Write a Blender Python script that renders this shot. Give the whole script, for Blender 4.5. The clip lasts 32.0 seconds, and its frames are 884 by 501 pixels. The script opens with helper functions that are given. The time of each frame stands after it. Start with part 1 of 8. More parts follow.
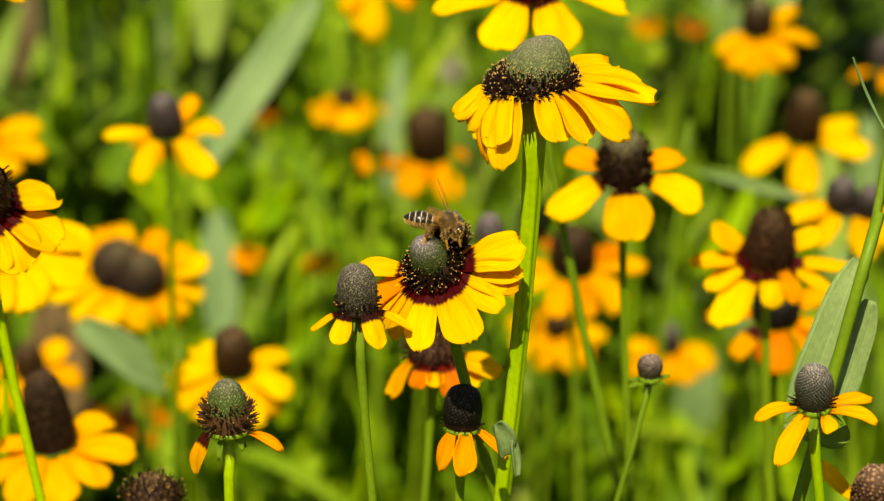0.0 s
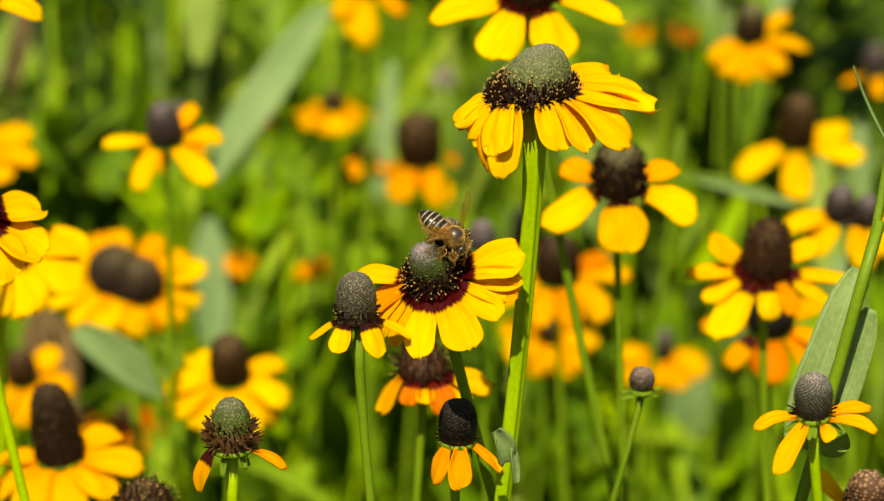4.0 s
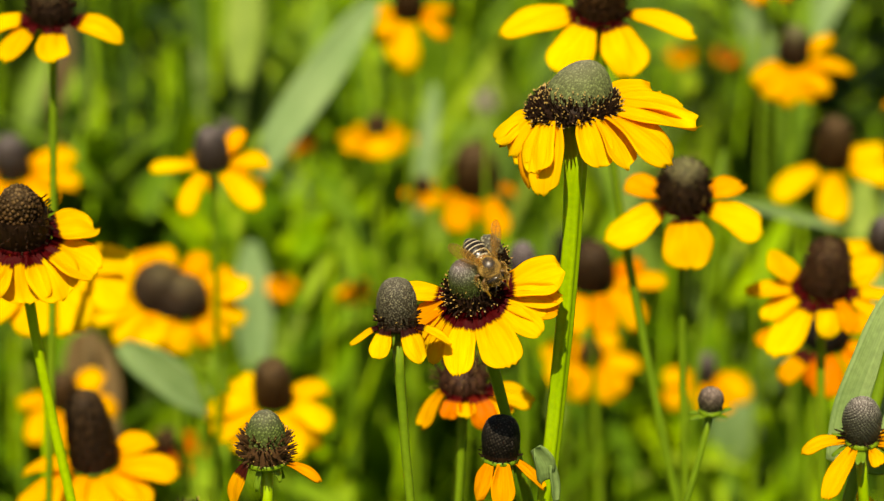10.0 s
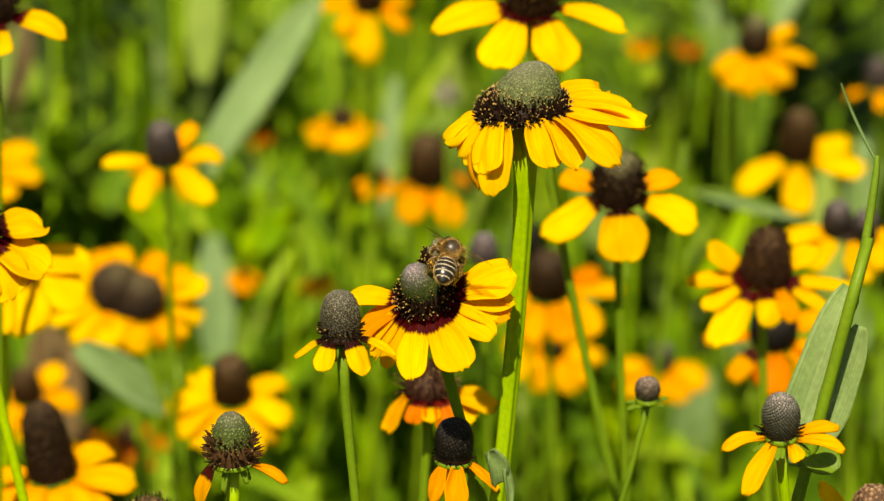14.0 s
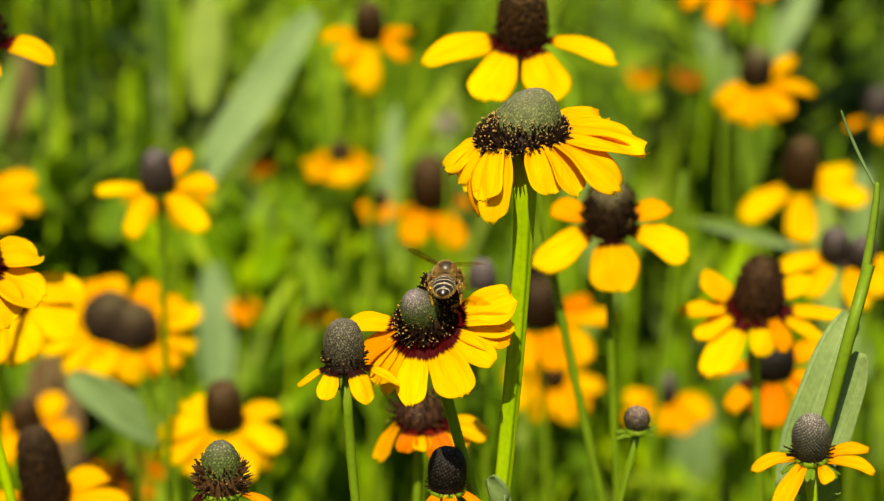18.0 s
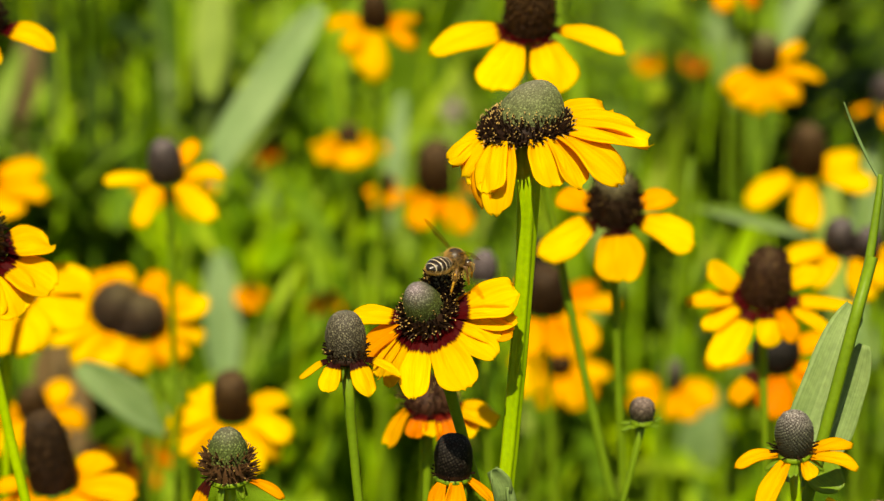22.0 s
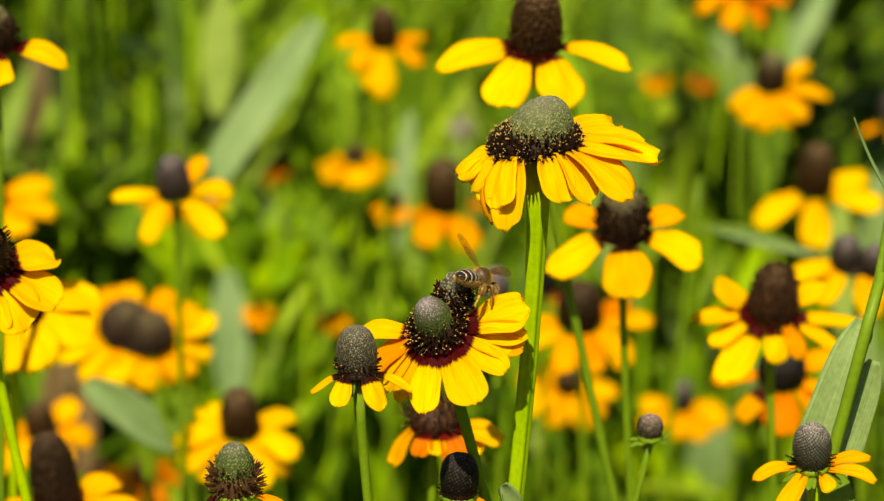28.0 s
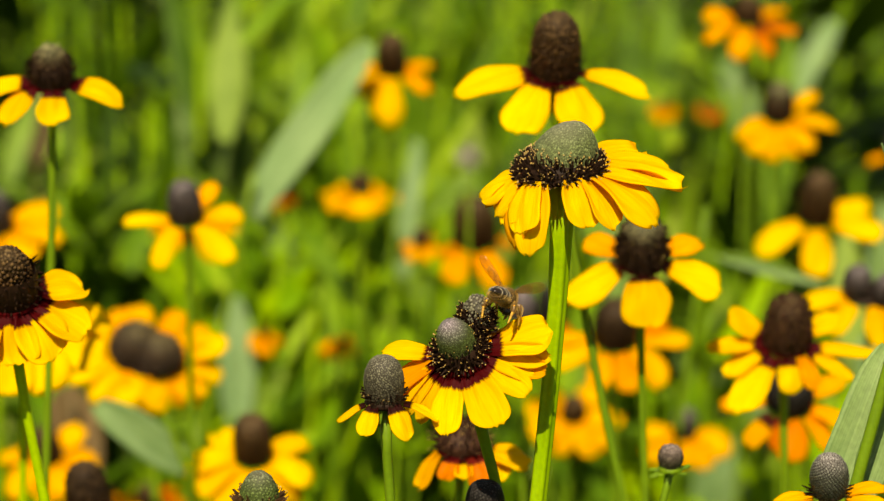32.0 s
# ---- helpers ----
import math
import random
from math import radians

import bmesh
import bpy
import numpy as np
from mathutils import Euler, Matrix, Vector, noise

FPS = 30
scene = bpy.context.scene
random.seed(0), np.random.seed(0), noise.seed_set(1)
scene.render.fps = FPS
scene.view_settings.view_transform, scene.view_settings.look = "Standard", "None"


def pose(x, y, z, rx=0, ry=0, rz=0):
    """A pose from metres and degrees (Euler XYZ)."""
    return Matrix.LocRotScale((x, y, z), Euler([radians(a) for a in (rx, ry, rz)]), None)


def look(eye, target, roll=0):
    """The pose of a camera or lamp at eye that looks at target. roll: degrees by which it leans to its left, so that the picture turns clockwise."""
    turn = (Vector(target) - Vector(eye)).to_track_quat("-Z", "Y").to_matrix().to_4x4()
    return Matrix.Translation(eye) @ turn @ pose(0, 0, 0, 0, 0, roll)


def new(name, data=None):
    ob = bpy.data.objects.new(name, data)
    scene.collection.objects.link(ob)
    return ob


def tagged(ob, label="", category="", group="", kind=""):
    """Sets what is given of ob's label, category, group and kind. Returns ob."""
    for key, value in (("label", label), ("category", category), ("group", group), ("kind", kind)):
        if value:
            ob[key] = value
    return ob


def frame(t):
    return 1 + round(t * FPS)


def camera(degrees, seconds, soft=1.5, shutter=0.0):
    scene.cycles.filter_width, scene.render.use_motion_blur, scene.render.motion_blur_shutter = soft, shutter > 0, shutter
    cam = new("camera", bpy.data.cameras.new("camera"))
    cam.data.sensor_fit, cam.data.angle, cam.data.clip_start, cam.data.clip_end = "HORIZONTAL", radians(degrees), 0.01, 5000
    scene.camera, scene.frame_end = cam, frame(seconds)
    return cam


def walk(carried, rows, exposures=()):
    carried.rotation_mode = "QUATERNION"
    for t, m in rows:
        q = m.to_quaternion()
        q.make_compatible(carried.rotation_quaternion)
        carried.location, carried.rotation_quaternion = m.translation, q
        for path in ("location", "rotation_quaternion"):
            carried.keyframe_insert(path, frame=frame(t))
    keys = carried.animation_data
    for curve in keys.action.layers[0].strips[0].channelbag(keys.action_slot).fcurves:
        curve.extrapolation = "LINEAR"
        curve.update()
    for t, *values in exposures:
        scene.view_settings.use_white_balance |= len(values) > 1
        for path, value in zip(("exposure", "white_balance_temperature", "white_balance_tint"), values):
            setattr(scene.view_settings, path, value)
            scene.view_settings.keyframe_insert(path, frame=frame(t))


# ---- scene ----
cam = camera(20.0, 32.0, soft=1.35)
cam.data.dof.use_dof = True
cam.data.dof.focus_distance = 0.47
cam.data.dof.aperture_fstop = 15.5
walk(cam, [
    (0.0, pose(0, 0, 0.705, 78, 0, 0) @ pose(0, 0, 0, 0, 0.035, 0) @ pose(0, 0, 0, -0.746, 0, 0) @ pose(0, 0, 0, 0, 0, 0.376)),
    (0.5, pose(0, 0, 0.705, 78, 0, 0) @ pose(0, 0, 0, 0, 0.132, 0) @ pose(0, 0, 0, -0.850, 0, 0) @ pose(0, 0, 0, 0, 0, 0.422)),
    (1.0, pose(0, 0, 0.705, 78, 0, 0) @ pose(0, 0, 0, 0, 0.142, 0) @ pose(0, 0, 0, -0.878, 0, 0) @ pose(0, 0, 0, 0, 0, 0.676)),
    (1.5, pose(0, 0, 0.705, 78, 0, 0) @ pose(0, 0, 0, 0, 0.150, 0) @ pose(0, 0, 0, -0.803, 0, 0) @ pose(0, 0, 0, 0, 0, 0.528)),
    (2.0, pose(0, 0, 0.705, 78, 0, 0) @ pose(0, 0, 0, 0, 0.237, 0) @ pose(0, 0, 0, -0.642, 0, 0) @ pose(0, 0, 0, 0, 0, 0.330)),
    (2.5, pose(0, 0, 0.705, 78, 0, 0) @ pose(0, 0, 0, 0, 0.253, 0) @ pose(0, 0, 0, -0.550, 0, 0) @ pose(0, 0, 0, 0, 0, 0.411)),
    (3.0, pose(0, 0, 0.705, 78, 0, 0) @ pose(0, 0, 0, 0, 0.101, 0) @ pose(0, 0, 0, -0.567, 0, 0) @ pose(0, 0, 0, 0, 0, 0.420)),
    (3.5, pose(0, 0, 0.705, 78, 0, 0) @ pose(0, 0, 0, 0, -0.141, 0) @ pose(0, 0, 0, -0.636, 0, 0) @ pose(0, 0, 0, 0, 0, 0.291)),
    (5.5, pose(0, 0, 0.705, 78, 0, 0) @ pose(0, 0, 0, 0, -0.006, 0) @ pose(0, 0, 0, -0.115, 0, 0) @ pose(0, 0, 0, 0, 0, 0.201)),
    (6.0, pose(0, 0, 0.705, 78, 0, 0) @ pose(0, 0, 0, 0, 0.224, 0) @ pose(0, 0, 0, 0.084, 0, 0) @ pose(0, 0, 0, 0, 0, 0.189)),
    (6.5, pose(0, 0, 0.705, 78, 0, 0) @ pose(0, 0, 0, 0, 0.487, 0) @ pose(0, 0, 0, 0.151, 0, 0) @ pose(0, 0, 0, 0, 0, 0.660)),
    (7.0, pose(0, 0, 0.705, 78, 0, 0) @ pose(0, 0, 0, 0, 0.693, 0) @ pose(0, 0, 0, 0.242, 0, 0) @ pose(0, 0, 0, 0, 0, 0.893)),
    (7.5, pose(0, 0, 0.705, 78, 0, 0) @ pose(0, 0, 0, 0, 1.003, 0) @ pose(0, 0, 0, 0.179, 0, 0) @ pose(0, 0, 0, 0, 0, 0.350)),
    (8.0, pose(0, 0, 0.705, 78, 0, 0) @ pose(0, 0, 0, 0, 1.180, 0) @ pose(0, 0, 0, -0.094, 0, 0) @ pose(0, 0, 0, 0, 0, 0.544)),
    (8.5, pose(0, 0, 0.705, 78, 0, 0) @ pose(0, 0, 0, 0, 1.168, 0) @ pose(0, 0, 0, -0.301, 0, 0) @ pose(0, 0, 0, 0, 0, 0.126)),
    (9.0, pose(0, 0, 0.705, 78, 0, 0) @ pose(0, 0, 0, 0, 1.069, 0) @ pose(0, 0, 0, -0.318, 0, 0) @ pose(0, 0, 0, 0, 0, -0.018)),
    (9.5, pose(0, 0, 0.705, 78, 0, 0) @ pose(0, 0, 0, 0, 0.896, 0) @ pose(0, 0, 0, -0.234, 0, 0) @ pose(0, 0, 0, 0, 0, 0.482)),
    (10.0, pose(0, 0, 0.705, 78, 0, 0) @ pose(0, 0, 0, 0, 0.815, 0) @ pose(0, 0, 0, -0.071, 0, 0) @ pose(0, 0, 0, 0, 0, 0.342)),
    (10.5, pose(0, 0, 0.705, 78, 0, 0) @ pose(0, 0, 0, 0, 0.678, 0) @ pose(0, 0, 0, -0.088, 0, 0) @ pose(0, 0, 0, 0, 0, 0.100)),
    (11.0, pose(0, 0, 0.705, 78, 0, 0) @ pose(0, 0, 0, 0, 0.605, 0) @ pose(0, 0, 0, -0.237, 0, 0) @ pose(0, 0, 0, 0, 0, 0.179)),
    (11.5, pose(0, 0, 0.705, 78, 0, 0) @ pose(0, 0, 0, 0, 0.458, 0) @ pose(0, 0, 0, -0.335, 0, 0) @ pose(0, 0, 0, 0, 0, 0.232)),
    (12.0, pose(0, 0, 0.705, 78, 0, 0) @ pose(0, 0, 0, 0, 0.212, 0) @ pose(0, 0, 0, -0.282, 0, 0) @ pose(0, 0, 0, 0, 0, 0.246)),
    (12.5, pose(0, 0, 0.705, 78, 0, 0) @ pose(0, 0, 0, 0, 0.043, 0) @ pose(0, 0, 0, -0.085, 0, 0) @ pose(0, 0, 0, 0, 0, 0.092)),
    (13.0, pose(0, 0, 0.705, 78, 0, 0) @ pose(0, 0, 0, 0, 0.000, 0) @ pose(0, 0, 0, -0.000, 0, 0) @ pose(0, 0, 0, 0, 0, 0.000)),
    (13.5, pose(0, 0, 0.705, 78, 0, 0) @ pose(0, 0, 0, 0, -0.051, 0) @ pose(0, 0, 0, -0.113, 0, 0) @ pose(0, 0, 0, 0, 0, -0.044)),
    (14.0, pose(0, 0, 0.705, 78, 0, 0) @ pose(0, 0, 0, 0, -0.052, 0) @ pose(0, 0, 0, -0.239, 0, 0) @ pose(0, 0, 0, 0, 0, 0.033)),
    (14.5, pose(0, 0, 0.705, 78, 0, 0) @ pose(0, 0, 0, 0, 0.136, 0) @ pose(0, 0, 0, -0.219, 0, 0) @ pose(0, 0, 0, 0, 0, -0.145)),
    (16.5, pose(0, 0, 0.705, 78, 0, 0) @ pose(0, 0, 0, 0, 0.432, 0) @ pose(0, 0, 0, 0.364, 0, 0) @ pose(0, 0, 0, 0, 0, -0.118)),
    (17.0, pose(0, 0, 0.705, 78, 0, 0) @ pose(0, 0, 0, 0, 0.220, 0) @ pose(0, 0, 0, 0.466, 0, 0) @ pose(0, 0, 0, 0, 0, 0.019)),
    (17.5, pose(0, 0, 0.705, 78, 0, 0) @ pose(0, 0, 0, 0, 0.052, 0) @ pose(0, 0, 0, 0.486, 0, 0) @ pose(0, 0, 0, 0, 0, 0.035)),
    (18.0, pose(0, 0, 0.705, 78, 0, 0) @ pose(0, 0, 0, 0, -0.052, 0) @ pose(0, 0, 0, 0.436, 0, 0) @ pose(0, 0, 0, 0, 0, 0.095)),
    (18.5, pose(0, 0, 0.705, 78, 0, 0) @ pose(0, 0, 0, 0, -0.089, 0) @ pose(0, 0, 0, 0.268, 0, 0) @ pose(0, 0, 0, 0, 0, 0.119)),
    (19.0, pose(0, 0, 0.705, 78, 0, 0) @ pose(0, 0, 0, 0, 0.042, 0) @ pose(0, 0, 0, 0.103, 0, 0) @ pose(0, 0, 0, 0, 0, 0.042)),
    (19.5, pose(0, 0, 0.705, 78, 0, 0) @ pose(0, 0, 0, 0, 0.272, 0) @ pose(0, 0, 0, 0.064, 0, 0) @ pose(0, 0, 0, 0, 0, -0.053)),
    (20.0, pose(0, 0, 0.705, 78, 0, 0) @ pose(0, 0, 0, 0, 0.466, 0) @ pose(0, 0, 0, 0.045, 0, 0) @ pose(0, 0, 0, 0, 0, 0.151)),
    (20.5, pose(0, 0, 0.705, 78, 0, 0) @ pose(0, 0, 0, 0, 0.508, 0) @ pose(0, 0, 0, 0.028, 0, 0) @ pose(0, 0, 0, 0, 0, 0.207)),
    (21.0, pose(0, 0, 0.705, 78, 0, 0) @ pose(0, 0, 0, 0, 0.417, 0) @ pose(0, 0, 0, 0.052, 0, 0) @ pose(0, 0, 0, 0, 0, 0.234)),
    (21.5, pose(0, 0, 0.705, 78, 0, 0) @ pose(0, 0, 0, 0, 0.257, 0) @ pose(0, 0, 0, 0.132, 0, 0) @ pose(0, 0, 0, 0, 0, 0.074)),
    (22.0, pose(0, 0, 0.705, 78, 0, 0) @ pose(0, 0, 0, 0, 0.098, 0) @ pose(0, 0, 0, 0.141, 0, 0) @ pose(0, 0, 0, 0, 0, 0.012)),
    (22.5, pose(0, 0, 0.705, 78, 0, 0) @ pose(0, 0, 0, 0, -0.037, 0) @ pose(0, 0, 0, 0.121, 0, 0) @ pose(0, 0, 0, 0, 0, 0.101)),
    (23.0, pose(0, 0, 0.705, 78, 0, 0) @ pose(0, 0, 0, 0, -0.045, 0) @ pose(0, 0, 0, 0.118, 0, 0) @ pose(0, 0, 0, 0, 0, 0.082)),
    (23.5, pose(0, 0, 0.705, 78, 0, 0) @ pose(0, 0, 0, 0, 0.098, 0) @ pose(0, 0, 0, 0.070, 0, 0) @ pose(0, 0, 0, 0, 0, 0.251)),
    (24.0, pose(0, 0, 0.705, 78, 0, 0) @ pose(0, 0, 0, 0, 0.367, 0) @ pose(0, 0, 0, -0.007, 0, 0) @ pose(0, 0, 0, 0, 0, 0.219)),
    (24.5, pose(0, 0, 0.705, 78, 0, 0) @ pose(0, 0, 0, 0, 0.611, 0) @ pose(0, 0, 0, -0.032, 0, 0) @ pose(0, 0, 0, 0, 0, 0.017)),
    (25.0, pose(0, 0, 0.705, 78, 0, 0) @ pose(0, 0, 0, 0, 0.716, 0) @ pose(0, 0, 0, 0.015, 0, 0) @ pose(0, 0, 0, 0, 0, 0.139)),
    (25.5, pose(0, 0, 0.705, 78, 0, 0) @ pose(0, 0, 0, 0, 0.651, 0) @ pose(0, 0, 0, 0.137, 0, 0) @ pose(0, 0, 0, 0, 0, 0.232)),
    (27.5, pose(0, 0, 0.705, 78, 0, 0) @ pose(0, 0, 0, 0, 0.209, 0) @ pose(0, 0, 0, 0.366, 0, 0) @ pose(0, 0, 0, 0, 0, 0.188)),
    (28.0, pose(0, 0, 0.705, 78, 0, 0) @ pose(0, 0, 0, 0, 0.283, 0) @ pose(0, 0, 0, 0.569, 0, 0) @ pose(0, 0, 0, 0, 0, 0.096)),
    (28.5, pose(0, 0, 0.705, 78, 0, 0) @ pose(0, 0, 0, 0, 0.402, 0) @ pose(0, 0, 0, 0.750, 0, 0) @ pose(0, 0, 0, 0, 0, 0.121)),
    (29.0, pose(0, 0, 0.705, 78, 0, 0) @ pose(0, 0, 0, 0, 0.537, 0) @ pose(0, 0, 0, 0.852, 0, 0) @ pose(0, 0, 0, 0, 0, 0.090)),
    (29.5, pose(0, 0, 0.705, 78, 0, 0) @ pose(0, 0, 0, 0, 0.662, 0) @ pose(0, 0, 0, 0.898, 0, 0) @ pose(0, 0, 0, 0, 0, 0.107)),
    (30.0, pose(0, 0, 0.705, 78, 0, 0) @ pose(0, 0, 0, 0, 0.711, 0) @ pose(0, 0, 0, 0.963, 0, 0) @ pose(0, 0, 0, 0, 0, 0.238)),
    (30.5, pose(0, 0, 0.705, 78, 0, 0) @ pose(0, 0, 0, 0, 0.691, 0) @ pose(0, 0, 0, 1.056, 0, 0) @ pose(0, 0, 0, 0, 0, 0.241)),
    (31.0, pose(0, 0, 0.705, 78, 0, 0) @ pose(0, 0, 0, 0, 0.621, 0) @ pose(0, 0, 0, 1.100, 0, 0) @ pose(0, 0, 0, 0, 0, 0.347)),
    (31.5, pose(0, 0, 0.705, 78, 0, 0) @ pose(0, 0, 0, 0, 0.509, 0) @ pose(0, 0, 0, 1.122, 0, 0) @ pose(0, 0, 0, 0, 0, 0.301)),
    (32.0, pose(0, 0, 0.705, 78, 0, 0) @ pose(0, 0, 0, 0, 0.433, 0) @ pose(0, 0, 0, 1.198, 0, 0) @ pose(0, 0, 0, 0, 0, 0.417)),
], exposures=[(0.0, 0.46, 8500, 8), (32.0, 0.46, 8500, 8)])

# ---- light ----
world = bpy.data.worlds.new("sky")
scene.world = world
world.use_nodes = True
wn = world.node_tree
sky = wn.nodes.new("ShaderNodeTexSky")
sky.sky_type = 'NISHITA'
sky.sun_disc = False
SUN_EL, SUN_AZ = radians(50), radians(187)
sky.sun_elevation = SUN_EL
sky.sun_rotation = SUN_AZ
wn.links.new(sky.outputs[0], wn.nodes["Background"].inputs[0])
wn.nodes["Background"].inputs[1].default_value = 0.07
sun_data = bpy.data.lights.new("sun", 'SUN')
sun_data.energy = 5.0
sun_data.angle = radians(0.6)
sun_data.color = (1.0, 0.95, 0.86)
sun = new("sun", sun_data)
SUN_DIR = Vector((math.sin(SUN_AZ) * math.cos(SUN_EL), math.cos(SUN_AZ) * math.cos(SUN_EL), math.sin(SUN_EL)))
sun.matrix_world = look(SUN_DIR * 20, (0, 0, 0))


# ---- materials ----
def material(name):
    m = bpy.data.materials.new(name)
    m.use_nodes = True
    nt = m.node_tree
    return m, nt, nt.nodes["Principled BSDF"], nt.nodes["Material Output"]


def node(nt, kind, **inputs):
    n = nt.nodes.new(kind)
    for k, v in inputs.items():
        n.inputs[k.replace("_", " ")].default_value = v
    return n


def ramp(nt, source, stops):
    r = nt.nodes.new("ShaderNodeValToRGB")
    while len(r.color_ramp.elements) < len(stops):
        r.color_ramp.elements.new(0.5)
    for e, (p, c) in zip(r.color_ramp.elements, stops):
        e.position, e.color = p, (*c, 1)
    nt.links.new(source, r.inputs[0])
    return r


def blend(nt, kind, fac, a, b):
    x = nt.nodes.new("ShaderNodeMix")
    x.data_type, x.blend_type = 'RGBA', kind
    for sock, v in ((x.inputs[0], fac), (x.inputs[6], a), (x.inputs[7], b)):
        if isinstance(v, (int, float)):
            sock.default_value = v
        elif isinstance(v, tuple):
            sock.default_value = (*v, 1)
        else:
            nt.links.new(v, sock)
    return x.outputs[2]


def leafy(nt, bsdf, out, colour, share, back_tint):
    """Lets light through a thin leaf or petal: share of it is passed on."""
    tr = nt.nodes.new("ShaderNodeBsdfTranslucent")
    nt.links.new(blend(nt, 'MULTIPLY', 1.0, colour, back_tint), tr.inputs[0])
    mx = nt.nodes.new("ShaderNodeMixShader")
    mx.inputs[0].default_value = share
    nt.links.new(bsdf.outputs[0], mx.inputs[1])
    nt.links.new(tr.outputs[0], mx.inputs[2])
    nt.links.new(mx.outputs[0], out.inputs[0])


def bump(nt, bsdf, height, strength, distance):
    b = nt.nodes.new("ShaderNodeBump")
    b.inputs["Strength"].default_value = strength
    b.inputs["Distance"].default_value = distance
    nt.links.new(height, b.inputs["Height"])
    nt.links.new(b.outputs[0], bsdf.inputs["Normal"])


def petal_material(name, body, edge, blotch=None, reach=0.2):
    m, nt, bsdf, out = material(name)
    uv = nt.nodes.new("ShaderNodeUVMap")
    sep = nt.nodes.new("ShaderNodeSeparateXYZ")
    nt.links.new(uv.outputs[0], sep.inputs[0])
    mapping = nt.nodes.new("ShaderNodeMapping")
    mapping.inputs["Scale"].default_value = (16, 1.6, 1)
    nt.links.new(uv.outputs[0], mapping.inputs[0])
    streak = node(nt, "ShaderNodeTexNoise", Scale=1.0, Detail=4.0)
    nt.links.new(mapping.outputs[0], streak.inputs[0])
    patch = node(nt, "ShaderNodeTexNoise", Scale=260.0, Detail=3.0)
    geo = nt.nodes.new("ShaderNodeTexCoord")
    nt.links.new(geo.outputs["Object"], patch.inputs[0])
    info = nt.nodes.new("ShaderNodeObjectInfo")
    base = blend(nt, 'MIX', ramp(nt, streak.outputs[0], ((0.3, (0, 0, 0)), (0.75, (1, 1, 1)))).outputs[0], body, edge)
    shade = ramp(nt, info.outputs["Random"], ((0, (0.86, 0.80, 1)), (1, (1.0, 1.04, 1))))
    base = blend(nt, 'MULTIPLY', 1.0, base, shade.outputs[0])
    tone = ramp(nt, patch.outputs[0], ((0.3, (0.93, 0.90, 0.86)), (0.7, (1, 1, 1))))
    base = blend(nt, 'MULTIPLY', 0.8, base, tone.outputs[0])
    tint = ramp(nt, sep.outputs[1], ((0.0, (0.97, 0.78, 1)), (0.45, (1, 0.98, 1)), (1.0, (1, 1.06, 1))))
    base = blend(nt, 'MULTIPLY', 0.9, base, tint.outputs[0])
    if blotch:
        wob = nt.nodes.new("ShaderNodeMath")
        wob.operation = 'MULTIPLY_ADD'
        wob.inputs[1].default_value = 0.16
        nt.links.new(streak.outputs[0], wob.inputs[0])
        nt.links.new(sep.outputs[1], wob.inputs[2])
        r = ramp(nt, wob.outputs[0], ((reach + 0.06, (1, 1, 1)), (reach + 0.12, (0, 0, 0))))
        base = blend(nt, 'MIX', r.outputs[0], base, blotch)
    nt.links.new(base, bsdf.inputs["Base Color"])
    bsdf.inputs["Roughness"].default_value = 0.55
    bsdf.inputs["Specular IOR Level"].default_value = 0.08
    bump(nt, bsdf, streak.outputs[0], 0.45, 0.0005)
    leafy(nt, bsdf, out, base, 0.38, (1.0, 0.86, 0.6))
    return m


